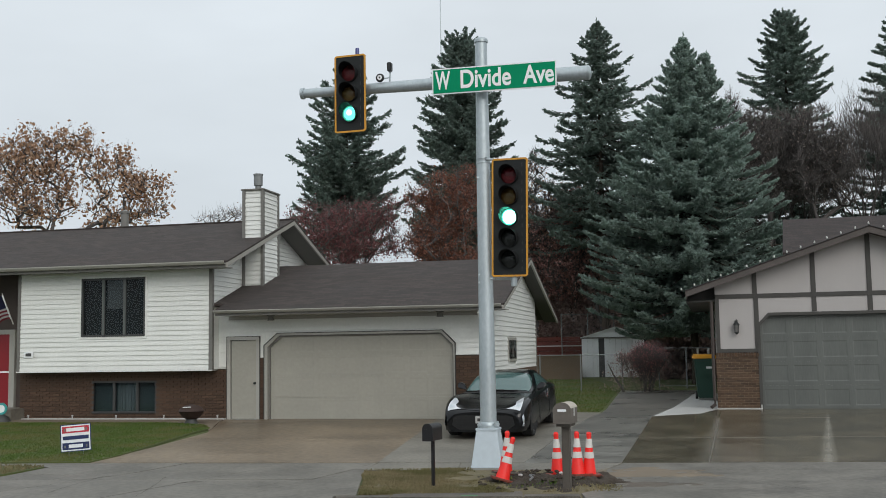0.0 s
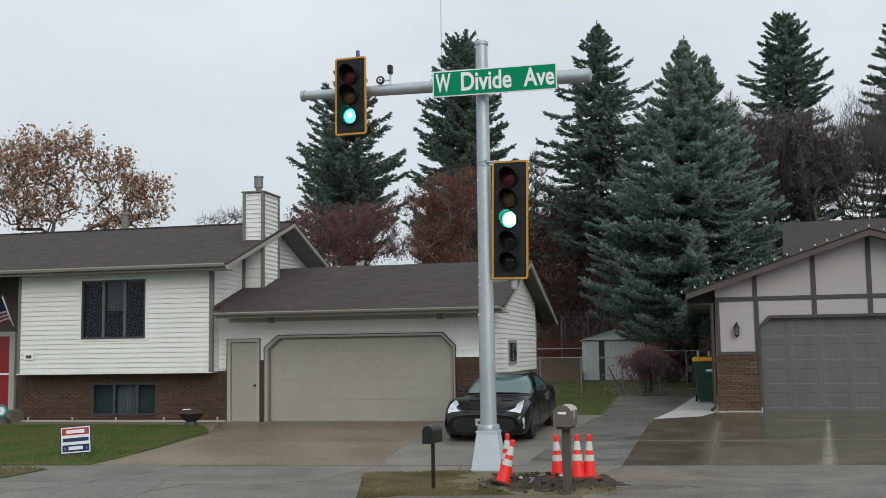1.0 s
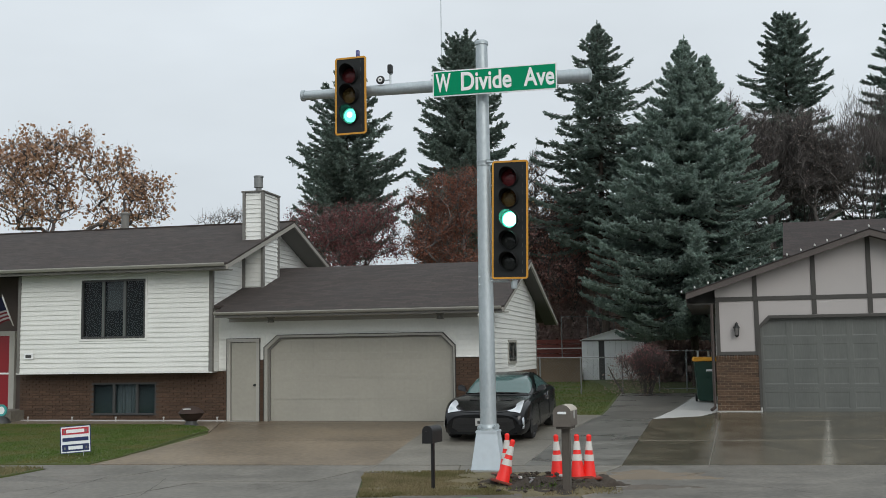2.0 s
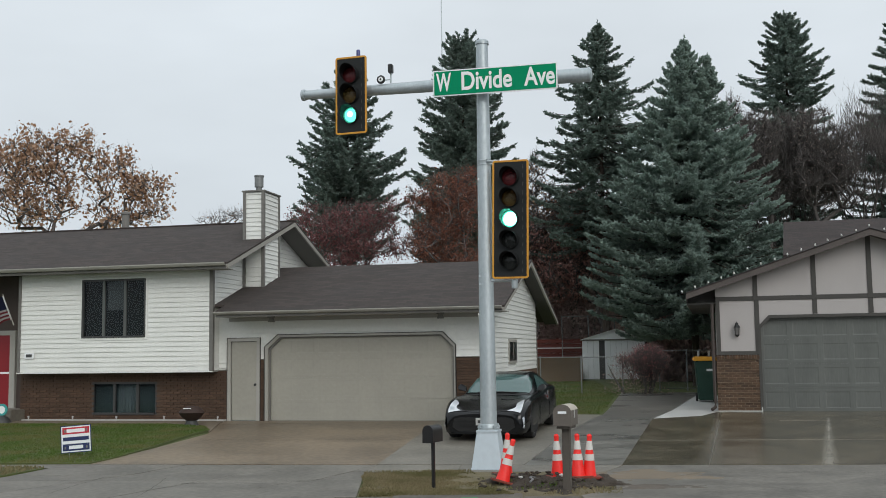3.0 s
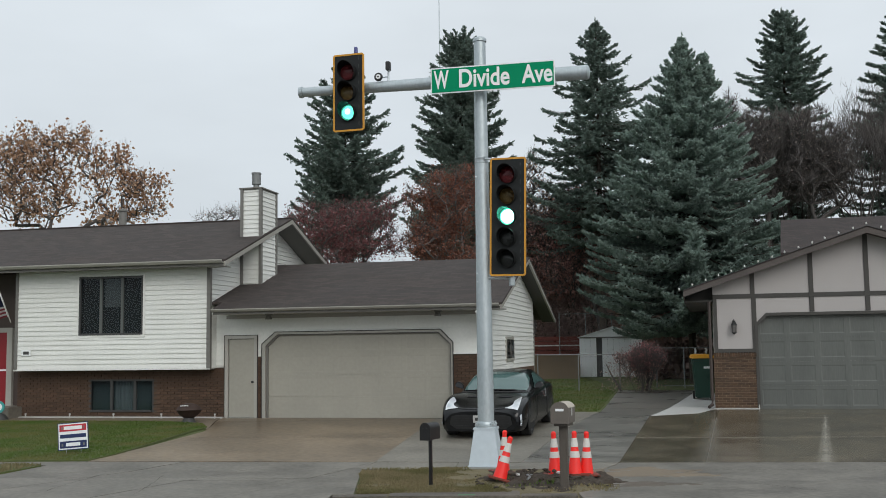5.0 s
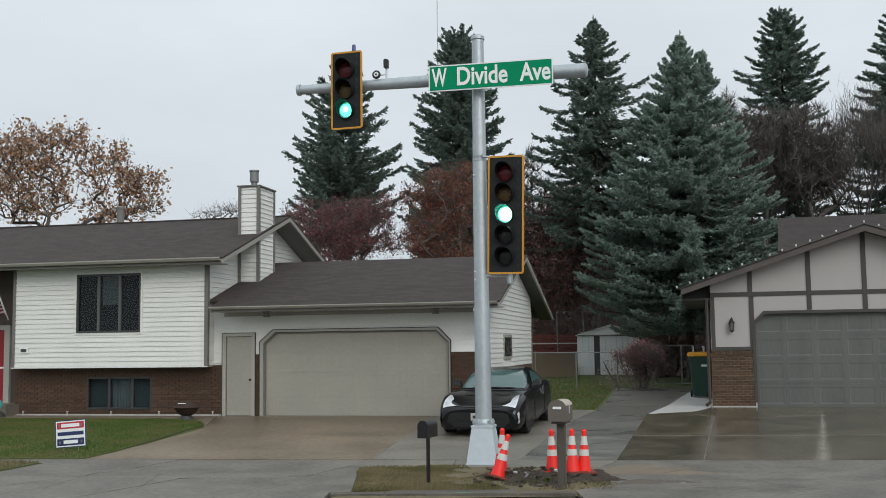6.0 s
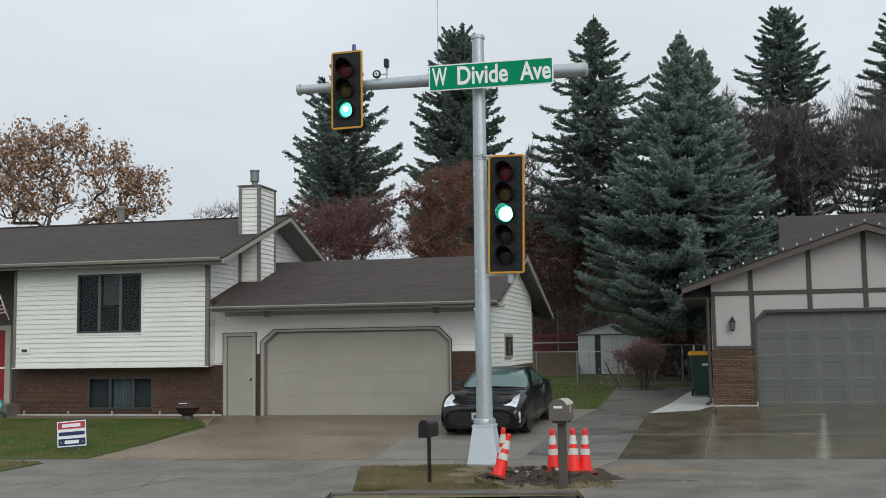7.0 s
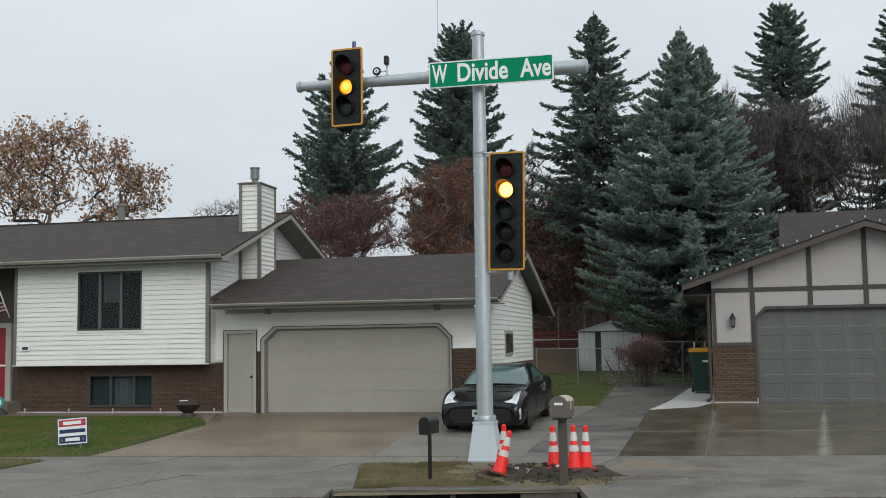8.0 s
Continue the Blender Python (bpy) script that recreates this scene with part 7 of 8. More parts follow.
turf([(-5.42, 24.2), (-5.74, 27.3), (-30, 32.6), (-30, 30.5), (-6.9, 25.9), (-5.7, 25.2)], "bare brown soil between the lawn and the brick wall", 0.022, M_MUD, "soil_bed", "soil")
turf([(-30, 14.9), (-7.57, 17.95), (-7.14, 18.84), (-8.12, 19.10), (-30, 16.9)], "worn grass strip between sidewalk and street", 0.02)
M_WETMUD = mat("dark_wet_mud", (0.125, 0.102, 0.078), (0.070, 0.058, 0.046), 0.7, 10, 40, 0.4)
M_STRAWSOIL = mat("straw_covered_soil", (0.20, 0.165, 0.092), (0.10, 0.088, 0.045), 0.95, 14, 40, 0.8, depth=0.03, stain=0.14)
rough_patch("verge", (0.62, 16.40), 2.13, 1.95, 0.02, M_STRAWSOIL, "dry straw-coloured grass verge by the kerb", 4, "verge", 40, 0.0)
rough_patch("dirt_heap", (1.50, 16.12), 1.30, 1.35, 0.14, M_DIRT, "freshly dug dark soil round the signal base", 6, "dirt", 80, 0.55)
rough_patch("dirt_heap", (2.20, 15.95), 0.70, 0.6, 0.10, M_DIRT, "dark soil spilled beside the mailbox post", 9, "dirt", 50, 0.6)
rough_patch("mud_patch", (3.05, 15.50), 1.05, 0.42, 0.045, M_WETMUD, "dark wet soil washed over the apron", 14, "mud", 40, 0.5)
rough_patch("mud_patch", (3.25, 16.85), 1.75, 1.30, 0.027, M_MUD, "thin brown mud smeared over the apron", 10, "mud", 40)
blades("dry_grass", [(-1.24, 14.95), (0.95, 14.88), (0.8, 15.4), (0.45, 16.0), (0.55, 16.6), (0.15, 17.2), (0.3, 17.9), (-1.36, 18.0), (-1.38, 17.2), (-1.28, 16.4)], 20500, 0.045, M_STRAW, "dry straw-coloured grass tufts on the verge", 31, 0.22)
blades("dry_grass", [(-1.24, 14.95), (0.9, 14.9), (0.7, 16.0), (0.5, 17.3), (0.4, 17.95), (-1.36, 18.0)], 4000, 0.05, M_STRAW, "sparse greenish grass over the whole verge", 36, 0.45)
blades("dry_grass", [(1.3, 14.9), (2.45, 14.85), (2.55, 15.4), (2.0, 15.7), (1.6, 15.3)], 350, 0.05, M_STRAW, "thin dry grass on the dug soil", 32, 0.4)
blades("lawn_grass", [(-14, 18.75), *LAWN[1:-1], (-14, 27.6)], 80000, 0.035, M_BLADE, "short green autumn lawn before the white house", 33, base=lambda x, y: ground_z(y) + 0.035)
blades("lawn_grass", [(-12, 17.35), (-7.55, 17.95), (-7.12, 18.86), (-8.1, 19.12), (-12, 18.8)], 4500, 0.07, M_STRAW, "thin worn grass strip by the sidewalk", 34, base=lambda x, y: ground_z(y) + 0.02)
blades("lawn_grass", [(1.85, 28.8), (4.05, 27.75), (6.0, 36.6), (6.2, 44), (2.2, 44)], 15000, 0.05, M_BLADE, "green lawn behind the parked car", 35)
blades("weeds", [(0.75, 15.1), (1.5, 15.0), (2.1, 15.5), (2.0, 16.1), (1.2, 15.9), (0.8, 16.6)], 170, 0.05, M_BLADE, "green weeds coming up through the dug soil", 37, 0.5, base=lambda x, y: 0.05)
rng = random.Random(12)
for i in range(84):
    r = rng.uniform(0.012, 0.045) if i > 9 else rng.uniform(0.03, 0.06)
    bm = bmesh.new()
    bmesh.ops.create_icosphere(bm, subdivisions=1, radius=r)
    for v in bm.verts:
        v.co = Vector((v.co.x * rng.uniform(0.8, 1.5), v.co.y * rng.uniform(0.7, 1.3), v.co.z * rng.uniform(0.4, 0.8)))
    x, y = min(2.35, max(0.5, 1.45 + rng.gauss(0, 0.5))), min(17.2, max(15.1, 16.0 + rng.gauss(0, 0.45)))
    pale = i < 2
    ob = part("stone", bm, M_CONC_DRY if pale else M_DIRT, None, at=pose(x, y, 0.10 * max(0, 1 - ((x - 1.55) ** 2 + (y - 16.25) ** 2)) + 0.03, 0, 0, rng.uniform(0, 180)))
    tagged(ob, "pale broken stone in the dug soil" if pale else "dark clod of dug soil", "stone" if pale else "clod", "clods round the signal base")


board = boxpart("scrap_board", (-0.28, 0.28, -0.09, 0.09, 0.0, 0.025), M_KERB, None, bevel=0.004, at=pose(0.98, 16.30, 0.10, -4, 5, 12))
tagged(board, "grey weathered board lying on the dug soil", "board")
bm = bmesh.new()
tube(bm, [(0, 0, 0), (0.05, 0.12, 0.02), (0.02, 0.28, 0.03), (0.10, 0.40, 0.01)], 0.016, 8)
tagged(part("conduit", bm, M_FENCE, None, at=pose(1.22, 15.55, 0.10), smooth=True), "short grey conduit sticking out of the soil", "conduit")


def traffic_cone(m):
    t = thing("traffic_cone", m, "orange traffic cone with two white reflective collars", "traffic cone", "cones round the signal base")
    bm = bmesh.new()
    box(bm, -0.18, 0.18, -0.18, 0.18, 0.0, 0.035)
    part("base", bm, M_ORANGE_DULL, t, "scuffed orange base", bevel=0.012)
    rad = lambda z: 0.108 - (z - 0.035) * 0.108 * 0.78 / 0.63

    def band(name, z0, z1, mt, out, label=""):
        bm = bmesh.new()
        lathe(bm, [(rad(z0) + out, z0), (rad(z1) + out, z1), (rad(z1) - 0.006, z1), (rad(z0) - 0.006, z0), (rad(z0) + out, z0)], 24)
        part(name, bm, mt, t, label, smooth=True)
    band("cone_body", 0.035, 0.63, M_ORANGE, 0.0, "orange plastic cone")
    bm = bmesh.new()
    lathe(bm, [(rad(0.59) + 0.004, 0.59), (rad(0.59) + 0.006, 0.645), (0.022, 0.67), (0.0, 0.67)], 20)
    part("tip", bm, M_ORANGE, t, smooth=True)
    band("collar", 0.272, 0.366, M_COLLAR, 0.004, "white reflective collar")
    band("collar", 0.432, 0.565, M_COLLAR, 0.004, "white reflective collar")
    return t


M_COLLAR = mat("grubby_reflective_sheet", (0.68, 0.67, 0.63), (0.55, 0.54, 0.50), 0.5, 30, 40, 0.03)
M_ORANGE_DULL = mat("scuffed_orange_plastic", (0.26, 0.045, 0.025), (0.10, 0.035, 0.022), 0.7, 20, 30, 0.1)
M_ORANGE = mat("fluorescent_orange_plastic", (0.93, 0.028, 0.020), (0.83, 0.022, 0.015), 0.45, 10, 40, 0.03)
cone = traffic_cone(pose(1.72, 16.38, 0.05, 1, -2, 10))
for m in (pose(2.01, 16.25, 0.06, -2, 1, 30), pose(2.19, 16.32, 0.05, 1, 1, 5), pose(0.93, 16.75, 0.05, 2, 3, 20), pose(0.83, 15.98, 0.04, -4, 16.5, 0)):
    copy_thing(cone, m)


def mailbox(m, wide, high, deep, stand, post, material, post_material, label, arch=0.5):
    """A mailbox with a rounded top, door and flag, on a post."""
    t = thing("mailbox", m, label, "mailbox")
    k = 12
    r = wide / 2
    prof = [(-r, 0), *[(-r * math.cos(math.pi * i / k), high - arch * wide + arch * wide * math.sin(math.pi * i / k)) for i in range(k + 1)], (r, 0)]
    bm = bmesh.new()
    prism(bm, [(x, -deep / 2, stand + z) for x, z in prof], (0, deep, 0))
    b = part("box", bm, material, t, smooth=True)
    bm = bmesh.new()
    prism(bm, [(x * 1.05, -deep / 2 - 0.02, stand + high / 2 + (z - high / 2) * 1.05) for x, z in prof], (0, 0.03, 0))
    d = part("door", bm, material, b, smooth=True)
    bm = bmesh.new()
    box(bm, -0.25 * wide, 0.25 * wide, -deep / 2 - 0.028, -deep / 2 - 0.0205, stand + high * 0.58, stand + high * 0.70)
    part("door_label", bm, M_SIGN_WHITE if wide > 0.2 else material, d, "pale plate on the door", bevel=0.003)
    if wide > 0.2:
        boxpart("flag", (r + 0.002, r + 0.012, -deep * 0.1, -deep * 0.02, stand + high * 0.35, stand + high * 0.75), M_CONC_DRY, b, "pale flag")
    bm = bmesh.new()
    box(bm, -post / 2, post / 2, -post / 2, post / 2, -0.05, stand - 0.001)
    part("post", bm, post_material, t, bevel=post * 0.08)
    if wide > 0.2:
        # Pale shell paints the sky light on the box's upper side.
        arc = [(-r * c, high - arch * wide + arch * wide * q) for c, q in ((math.cos(math.pi * i / k), math.sin(math.pi * i / k)) for i in range(3, k))]
        bm = bmesh.new()
        prism(bm, [(x * f, -deep / 2 - 0.012, stand + z + (f - 1) * 0.12) for f, row in ((1.0, arc), (1.05, arc[::-1])) for x, z in row], (0, deep + 0.02, 0))
        part("sky_lit_top", bm, M_SKYLIT_TOP, b, "rounded top painted pale as if lit by the sky", smooth=True)
        bm = bmesh.new()
        box(bm, -post * 0.9, post * 0.9, -deep * 0.42, deep * 0.42, stand - 0.045, stand - 0.0015)
        part("bracket", bm, post_material, t)
    return t


M_BLACKBOX = mat("black_enamel", (0.012, 0.011, 0.011), (0.008, 0.0075, 0.0075), 0.4, 12, 40, 0.05)
M_TAUPE = mat("weathered_taupe_plastic", (0.145, 0.125, 0.105), (0.10, 0.087, 0.074), 0.65, 10, 40, 0.1)
# Paler copy of the taupe, for the top that faces the sky.
M_SKYLIT_TOP = mat("sky_lit_taupe_plastic", (0.52, 0.475, 0.40), (0.34, 0.305, 0.255), 0.6, 18, 40, 0.1)
M_WOOD = mat("weathered_wood_post", (0.11, 0.095, 0.08), (0.07, 0.06, 0.05), 0.9, 20, 40, 0.4, stretch=(4, 4, 0.5))
mailbox(pose(-0.195, 15.65, 0, 0, 0, -24), 0.160, 0.245, 0.34, 0.690, 0.045, M_BLACKBOX, M_BLACKBOX, "black metal mailbox on a thin black post")
mailbox(pose(1.72, 15.15, 0, 0, 0, -21), 0.25, 0.29, 0.38, 0.945, 0.110, M_TAUPE, M_WOOD, "taupe plastic mailbox with pale plate on a wooden post", 0.42)


def yard_sign():
    t = thing("yard_sign", pose(-7.05, 20.2, 0.10, -3, -4.5, -9), "small red, white and blue yard sign on wire stakes", "yard sign")
    boxpart("board", (-0.305, 0.305, -0.003, 0.003, 0.10, 0.60), M_SIGN_WHITE, t)
    b = t
    red = mat("red_print", (0.50, 0.03, 0.05), (0.45, 0.025, 0.045), 0.5, 5, 30, 0.0)
    navy = mat("navy_print", (0.015, 0.03, 0.11), (0.012, 0.025, 0.09), 0.5, 5, 30, 0.0)
    fr = [(-0.312, -0.298, 0.093, 0.607), (0.298, 0.312, 0.093, 0.607), (-0.298, 0.298, 0.093, 0.107), (-0.298, 0.298, 0.593, 0.607)]
    for x0, x1, z0, z1 in fr:
        boxpart("edge", (x0, x1, -0.006, 0.004, z0, z1), navy, t)
    boxpart("stripe", (-0.275, 0.275, -0.0065, -0.0035, 0.445, 0.570), red, t, "red band")
    boxpart("stripe", (-0.275, 0.275, -0.0065, -0.0035, 0.130, 0.260), navy, t, "navy band")
    boxpart("bar", (-0.185, 0.185, -0.009, -0.0068, 0.475, 0.540), M_SIGN_WHITE, t, "plain white bar")
    boxpart("bar", (-0.265, 0.265, -0.0065, -0.0035, 0.318, 0.388), navy, t, "plain navy bar")
    boxpart("bar", (-0.145, 0.145, -0.009, -0.0068, 0.163, 0.228), M_SIGN_WHITE, t, "plain white bar")
    for x in (-0.235, 0.205):
        for z0 in (0.165, 0.48):
            boxpart("mark", (x, x + 0.032, -0.009, -0.0068, z0, z0 + 0.05), M_TRIM, t)
    for x in (-0.15, 0.15):
        bm = bmesh.new()
        tube(bm, [(x, 0.008, -0.05), (x, 0.008, 0.45)], 0.004, 6)
        part("stake", bm, M_STEEL, t)


def wheelie_bin():
    t = thing("wheelie_bin", pose(7.92, 32.1, ground_z(32.1) + 0.01, 0, 0, -10) @ Matrix.Diagonal((1.0, 1.0, 1.09, 1.0)), "dark green wheeled recycling bin with a yellow lid", "bin")
    bm = bmesh.new()
    lo, hi = (0.22, 0.25), (0.31, 0.36)
    v = [bm.verts.new((sx * (lo if z < 0.5 else hi)[0], sy * (lo if z < 0.5 else hi)[1], z)) for z in (0.05, 1.15) for sx, sy in ((-1, -1), (1, -1), (1, 1), (-1, 1))]
    for f in ((0, 1, 2, 3), (4, 5, 6, 7), (0, 1, 5, 4), (1, 2, 6, 5), (2, 3, 7, 6), (3, 0, 4, 7)):
        bm.faces.new([v[i] for i in f])
    part("tub", bm, mat("dark_green_plastic", (0.012, 0.06, 0.04), (0.01, 0.048, 0.032), 0.45, 8, 40, 0.05), t, bevel=0.03)
    bm = bmesh.new()
    prism(bm, [(-0.36, -0.41, 1.14), (0.36, -0.41, 1.14), (0.36, 0.42, 1.16), (-0.36, 0.42, 1.16)], (0, 0, 0.10))
    for q in bm.verts:
        if q.co.z > 1.2:
            q.co.x *= 0.88
            q.co.y *= 0.9
    part("lid", bm, mat("yellow_plastic", (0.75, 0.36, 0.02), (0.68, 0.32, 0.02), 0.5, 8, 40, 0.03), t, "yellow-orange lid", bevel=0.015)
    for x in (-0.16, 0.16):
        boxpart("lid_handle", (x - 0.03, x + 0.03, 0.38, 0.44, 1.20, 1.42), M_STEEL, t)
    boxpart("emblem", (0.02, 0.2, -0.345, -0.325, 0.86, 0.92), M_SIGN_WHITE, t, "plain white mark")
    for x in (-0.25, 0.25):
        bm = bmesh.new()
        lathe(bm, [(0.0, -0.03), (0.11, -0.03), (0.12, 0.0), (0.11, 0.03), (0.0, 0.03)], 18, pose(x, 0.26, 0.12, 0, 90))
        part("wheel", bm, M_RUBBER, t, smooth=True)


M_SHED = mat("white_shed_metal", (0.80, 0.82, 0.82), (0.70, 0.72, 0.72), 0.5, 6, 40, 0.05)


def shed():
    t = thing("garden_shed", pose(5.93, 45.4, ground_z(45.4), 0, 0, -13), "white ribbed metal garden shed with a low gable roof", "shed")
    w, d, e, a = 2.9, 2.6, 1.70, 2.12
    for k in range(int(w / 0.242)):
        x = k * 0.242
        if 0.70 < x + 0.1 < 0.88:
            continue
        boxpart("wall_panel", (x + 0.004, x + 0.238, -0.02 - 0.008 * (k % 2), 0.03, 0, e), M_SHED, t)
    boxpart("doorway", (0.0, w, 0.031, 0.05, 0.0, e), M_FRAME, t, "dark gap of the sliding door")
    boxpart("wall", (0.0, 0.03, 0.05, d, 0, e), M_SHED, t)
    boxpart("wall", (w - 0.03, w, 0.05, d, 0, e), M_SHED, t)
    boxpart("wall", (0.03, w - 0.03, d - 0.03, d, 0, e), M_SHED, t)
    bm = bmesh.new()
    prism(bm, [(-0.04, -0.05, e), (w + 0.04, -0.05, e), (w / 2, -0.05, a)], (0, 0.06, 0))
    part("gable", bm, M_SHED, t)
    for s in (0, 1):
        x0, x1 = (-0.06, w / 2) if s == 0 else (w + 0.06, w / 2)
        bm = bmesh.new()
        prism(bm, [(x0, -0.12, e), (x1, -0.12, a + 0.03), (x1, d + 0.08, a + 0.03), (x0, d + 0.08, e)], (0, 0, -0.03))
        part("roof", bm, M_SHED, t)
    boxpart("eave_trim", (-0.06, w + 0.06, -0.065, -0.051, e - 0.05, e + 0.01), M_TRIM, t)


def wire_fence(p0, p1, height, posts, label, bottom=True, base=None):
    """Chain-link fence: tubular posts and rails, and woven wire."""
    a, b = Vector(p0), Vector(p1)
    n = (b - a).length
    t = thing("wire_fence", pose(a.x, a.y, base if base is not None else ground_z(a.y), 0, 0, math.degrees(math.atan2(b.y - a.y, b.x - a.x))), label, "fence")
    dz = 0.0 if base is not None else ground_z(b.y) - ground_z(a.y)
    for i in range(posts):
        x = n * i / (posts - 1)
        bm = bmesh.new()
        tube(bm, [(x, 0, dz * x / n - 0.05), (x, 0, dz * x / n + height + 0.04)], 0.024, 10)
        part("post", bm, M_FENCE, t, smooth=True)
    for z in ([height] if not bottom else [height, 0.08]):
        bm = bmesh.new()
        tube(bm, [(0, 0, z), (n, 0, z + dz)], 0.016, 8)
        part("rail", bm, M_FENCE, t, smooth=True)
    verts, faces = [], []
    step, r = 0.11, 0.0016
    for s in (-1, 1):
        x = -height
        while x < n + height:
            q = [(x, 0.05), (x + height, height - 0.02)] if s > 0 else [(x + height, 0.05), (x, height - 0.02)]
            (x0, z0), (x1, z1) = q
            ok = []
            for f in np.linspace(0, 1, 21):
                xx = x0 + (x1 - x0) * f
                if 0 <= xx <= n:
                    ok.append((xx, z0 + (z1 - z0) * f + dz * xx / n))
            if len(ok) > 1:
                k = len(verts)
                for xx, zz in (ok[0], ok[-1]):
                    verts += [(xx - r, 0.0, zz), (xx + r, 0.0, zz), (xx, 0.003, zz)]
                faces += [(k, k + 1, k + 4, k + 3), (k + 1, k + 2, k + 5, k + 4), (k + 2, k, k + 3, k + 5)]
            x += step
    tagged(raw("wire_mesh", verts, faces, M_FENCE, t), kind="stuff")
    return t


def bank():
    """A dry-grass bank behind the yard with red-stained boards along its top."""
    bm = bmesh.new()
    v = prism(bm, [(0.5, 43.6, 0.62), (0.5, 46.6, 1.62), (0.5, 60, 2.6), (0.5, 60, 0.3)], (5.2, 0, 0))
    for q in v[4:]:
        q.co.x = 0.1306 * q.co.y
    tagged(part("bank", bm, mat("dry_tan_grass", (0.135, 0.092, 0.050), (0.080, 0.058, 0.031), 0.95, 8, 25, 0.8, depth=0.05)), "tan dry-grass bank behind the yard", "bank", kind="structure")
    t = thing("board_fence", pose(2.6, 47.0, 1.62), "low red-stained board wall on top of the bank", "fence")
    red = mat("red_stained_boards", (0.13, 0.032, 0.022), (0.08, 0.02, 0.015), 0.8, 10, 40, 0.2, stretch=(0.5, 4, 4), vary=0.2)
    for k in range(4):
        boxpart("board", (0, 3.6, 0, 0.05, 0.02 + k * 0.21, 0.21 + k * 0.21), red, t, bevel=0.008)
    for x in (0.0, 1.2, 2.4, 3.5):
        boxpart("post", (x, x + 0.1, 0.05, 0.15, -0.1, 0.9), red, t)
    boxpart("rail", (0, 3.6, -0.03, 0.0, 0.42, 0.47), M_CONC_DRY, t, "pale weathered rail")


def fire_bowl():
    t = thing("fire_bowl", pose(0.22, 25.961, 0, 0, 0, -13) @ pose(-6.28, -1.5, 0.24) @ Matrix.Diagonal((1.0, 1.0, 1.15, 1.0)), "rust-brown metal fire bowl with a domed lid before the brick wall", "fire bowl")
    rust = mat("rusty_iron", (0.055, 0.03, 0.022), (0.03, 0.018, 0.014), 0.75, 12, 40, 0.3)
    bm = bmesh.new()
    lathe(bm, [(0.0, 0.14), (0.14, 0.15), (0.24, 0.22), (0.31, 0.31), (0.325, 0.315), (0.30, 0.32), (0.2, 0.24), (0.0, 0.18)], 28)
    part("bowl", bm, rust, t, smooth=True)
    bm = bmesh.new()
    lathe(bm, [(0.31, 0.318), (0.26, 0.38), (0.16, 0.435), (0.05, 0.455), (0.0, 0.456)], 28)
    lid = part("lid", bm, rust, t, smooth=True)
    bm = bmesh.new()
    tube(bm, [(-0.11, -0.20, 0.395), (-0.10, -0.25, 0.405), (0.07, -0.25, 0.41), (0.08, -0.20, 0.405)], 0.009, 8)
    part("handle", bm, M_SIGN_WHITE, lid, "pale handle")
    bm = bmesh.new()
    lathe(bm, [(0.20, 0.0), (0.21, 0.015), (0.13, 0.13), (0.12, 0.16)], 20)
    part("stand", bm, M_FRAME, t, "dark round stand", smooth=True)


def garden_stakes():
    first = None
    for u in (-11.62, -10.3, -9.02, -7.65, -6.75, -6.15):
        m = pose(0.22, 25.961, 0, 0, 0, -13) @ pose(u, -0.32, 0.30, 0, 2)
        if first:
            copy_thing(first, m)
            continue
        first = thing("garden_stake", m, "short pale plastic garden stake by the wall", "garden stake", "stakes along the wall")
        boxpart("shaft", (-0.014, 0.014, -0.008, 0.008, -0.05, 0.10), M_CONC_DRY, first)
        boxpart("head", (-0.022, 0.022, -0.014, 0.014, 0.10, 0.135), M_CONC_DRY, first)


def ornament():
    t = thing("garden_ornament", pose(0.22, 25.961, 0, 0, 0, -13) @ pose(-11.97, -0.95, 0.22), "round white and teal garden ornament on a dark stand", "ornament")
    teal = mat("teal_enamel", (0.06, 0.36, 0.34), (0.05, 0.3, 0.28), 0.4)
    bm = bmesh.new()
    lathe(bm, [(0.10, -0.02), (0.155, -0.02), (0.155, 0.02), (0.10, 0.02), (0.10, -0.02)], 26, pose(0, 0, 0.42, 90))
    part("ring", bm, teal, t, "teal ring", smooth=True)
    bm = bmesh.new()
    lathe(bm, [(0.0, -0.015), (0.11, -0.015), (0.11, 0.015), (0.0, 0.015)], 24, pose(0, 0, 0.42, 90))
    part("disc", bm, M_SIGN_WHITE, t, "white face", smooth=True)
    bm = bmesh.new()
    lathe(bm, [(0.26, 0.0), (0.24, 0.12), (0.16, 0.22), (0.05, 0.27), (0.0, 0.275)], 20)
    part("stand", bm, M_FRAME, t, "dark rounded stand", smooth=True)


def antenna():
    t = thing("radio_mast", pose(0.06, 52, ground_z(52)), "tall thin distant radio mast", "antenna")
    bm = bmesh.new()
    tube(bm, [(0, 0, 0), (0.0, 0, 12), (0.0, 0, 24)], [0.05, 0.03, 0.016], 6)
    part("mast", bm, M_STEEL, t)


FLAG_AT = pose(0.22, 25.961, 0, 0, 0, -13) @ pose(-12.14, -0.62, 3.57)


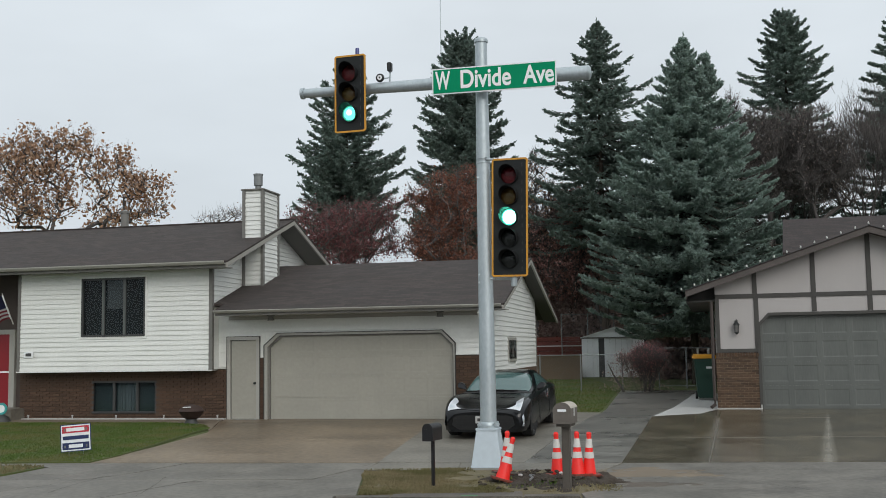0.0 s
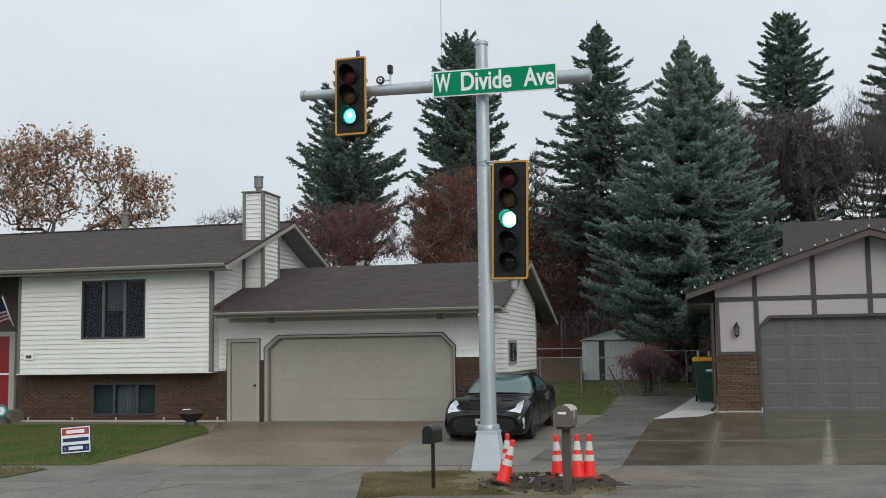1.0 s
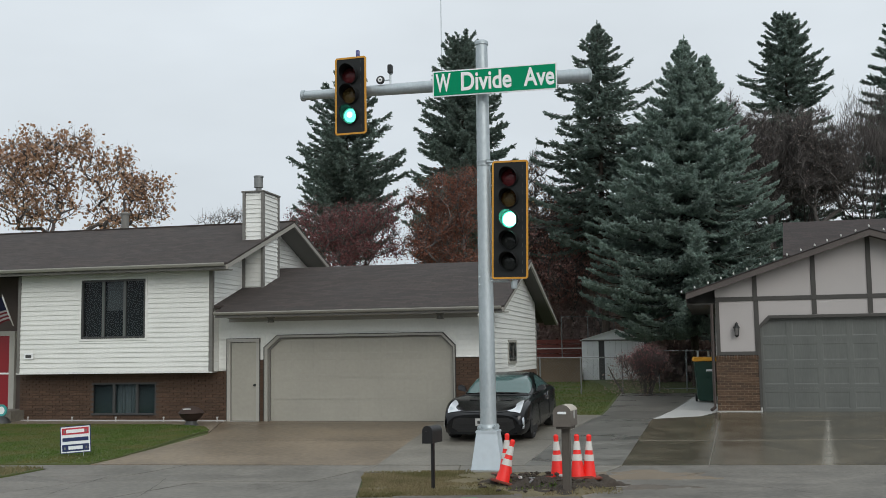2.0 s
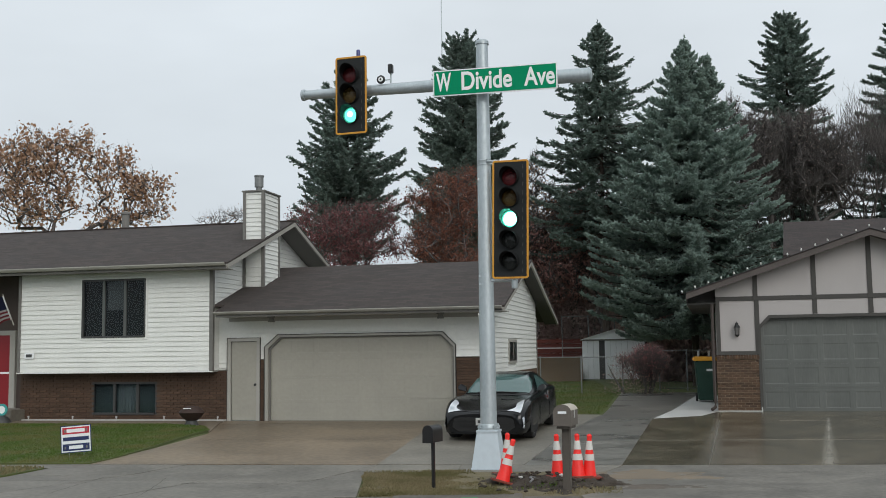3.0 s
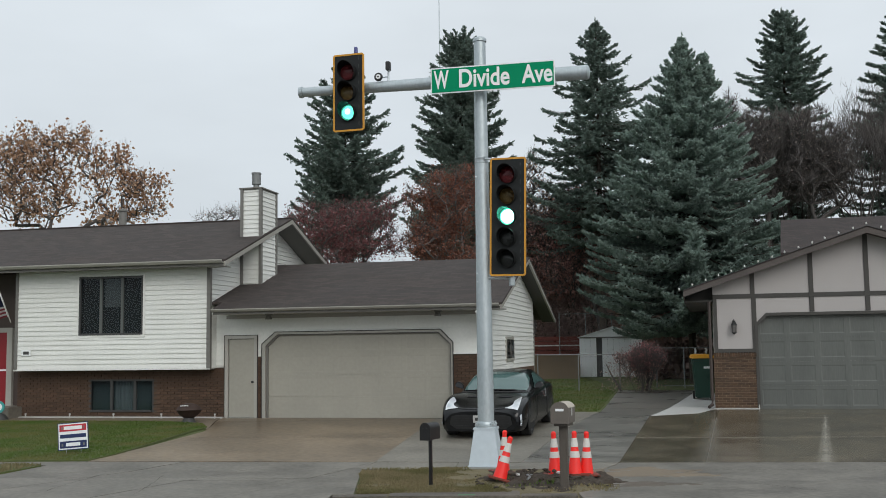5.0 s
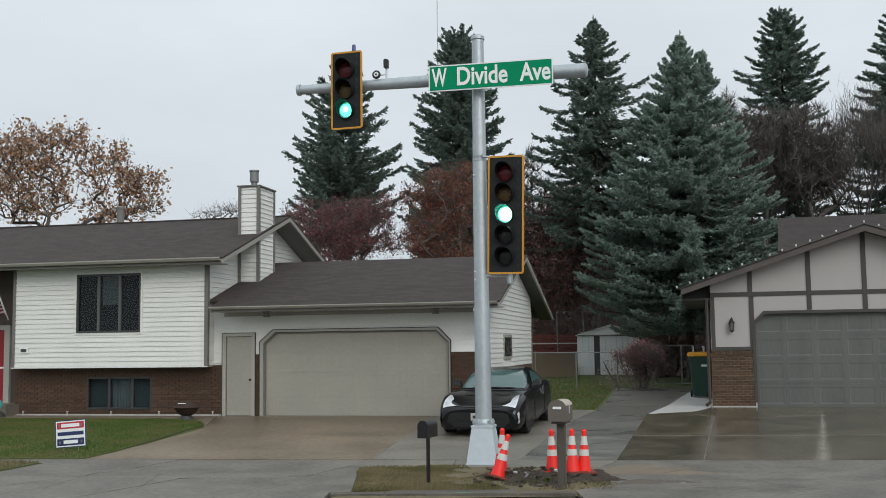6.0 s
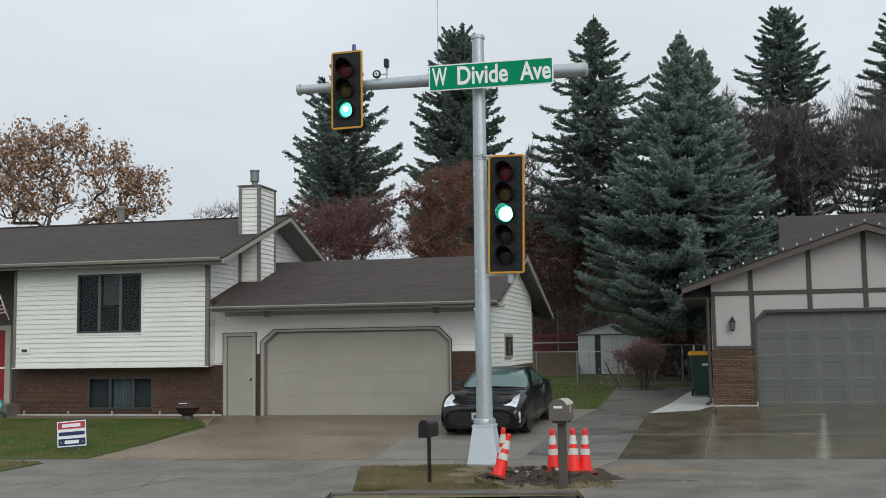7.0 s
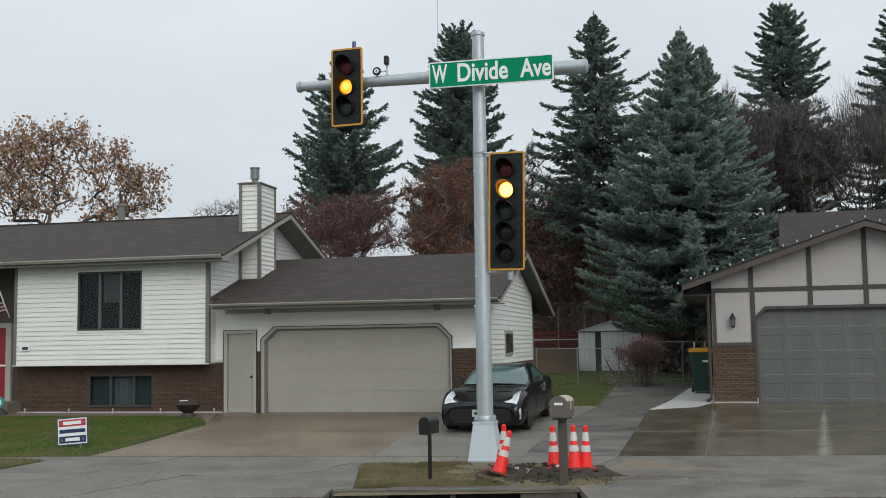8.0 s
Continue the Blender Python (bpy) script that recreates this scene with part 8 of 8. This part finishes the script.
def house_flag():
    """A striped flag on a slanting staff by the entrance; the cloth hangs as one stiff fold."""
    t = thing("flag", FLAG_AT, "striped red and white flag with navy corner on a staff", "flag")
    bm = bmesh.new()
    tube(bm, [(-0.014, -0.18, 0.12), (0.075, 0.20, -0.70)], [0.012, 0.016], 8)
    part("staff", bm, M_SOFFIT, t)
    white = mat("white_cloth", (0.52, 0.50, 0.50), None, 0.9)
    red, navy = mat("red_cloth", (0.22, 0.03, 0.04), None, 0.9), mat("navy_cloth", (0.02, 0.025, 0.07), None, 0.9)
    staff = lambda f: Vector((-0.02 + 0.065 * f, -0.165 + 0.30 * f, 0.07 - 0.62 * f))

    def cloth(s0, s1, d0, d1, k=10):
        bm = bmesh.new()
        rows = []
        for i in range(k + 1):
            row = []
            for j in range(5):
                s, d = s0 + (s1 - s0) * j / 4, d0 + (d1 - d0) * i / k
                p = staff(s) + Vector((-0.82 * d, 0.045 * math.sin(d * 8 + s * 3), -0.20 * d - 0.34 * d * d + 0.05 * s * d))
                row.append(bm.verts.new(p))
            rows.append(row)
        for a, b in zip(rows, rows[1:]):
            for j in range(4):
                bm.faces.new((a[j], a[j + 1], b[j + 1], b[j]))
        bmesh.ops.solidify(bm, geom=bm.faces[:], thickness=0.006)
        return bm
    bm = bmesh.new()
    tube(bm, [staff(0.0), staff(1.0)], 0.017, 8)
    sleeve = part("cloth", bm, M_SIGN_WHITE, t, "hanging striped cloth on its sleeve")
    n = 13
    for k in range(n):
        s0, s1 = k / n, (k + 1) / n
        m = white if k % 2 else red
        part("stripe", cloth(s0, s1, 0.45 if s0 < 0.5 else 0.0, 1.1), m, sleeve, smooth=True)
    part("canton", cloth(0.0, 0.538, 0.0, 0.45), navy, sleeve, "navy corner", smooth=True)
    return sleeve, staff(0.0), (staff(1.0) - staff(0.0)).normalized()


yard_sign()
wheelie_bin()
shed()
wire_fence((1.95, 37.3), (6.15, 36.5), 1.25, 4, "grey chain-link fence across the back lawn", False)
wire_fence((7.65, 37.6), (9.55, 37.3), 1.42, 3, "grey chain-link gate at the end of the lane")
wire_fence((5.25, 46.93), (7.6, 46.93), 1.85, 3, "tall chain-link fence above the bank", False, 1.62)
bank()
fire_bowl()
garden_stakes()
ornament()
antenna()
CLOTH, CLOTH_AT, CLOTH_AXIS = house_flag()


def motions():
    """The signals change from green to amber: in each head the lit lamp passes from the green lens to the amber one."""
    for lamp, z_of in ((LAMP_ARM, Z_ARM), (LAMP_POLE, Z_POLE)):
        green, amber = pose(0, 0, z_of(2)), pose(0, 0, z_of(1))
        walk(lamp, [(0.0, green), (7.134, green), (7.167, amber), (8.0, amber)])

    # the flag's cloth swings on its staff in the light wind
    sway = ((0.0, 8), (0.5, -7), (1.0, -4), (1.5, -2), (2.2, 4), (3.0, 3), (3.5, 13), (4.0, -3), (4.5, -4), (5.2, 5), (6.0, 4), (6.5, 0), (7.0, -3), (7.5, -5), (8.0, 2))
    walk(CLOTH, [(t, Matrix.Translation(CLOTH_AT) @ Matrix.Rotation(radians(a), 4, CLOTH_AXIS) @ Matrix.Translation(-CLOTH_AT)) for t, a in sway])


motions()
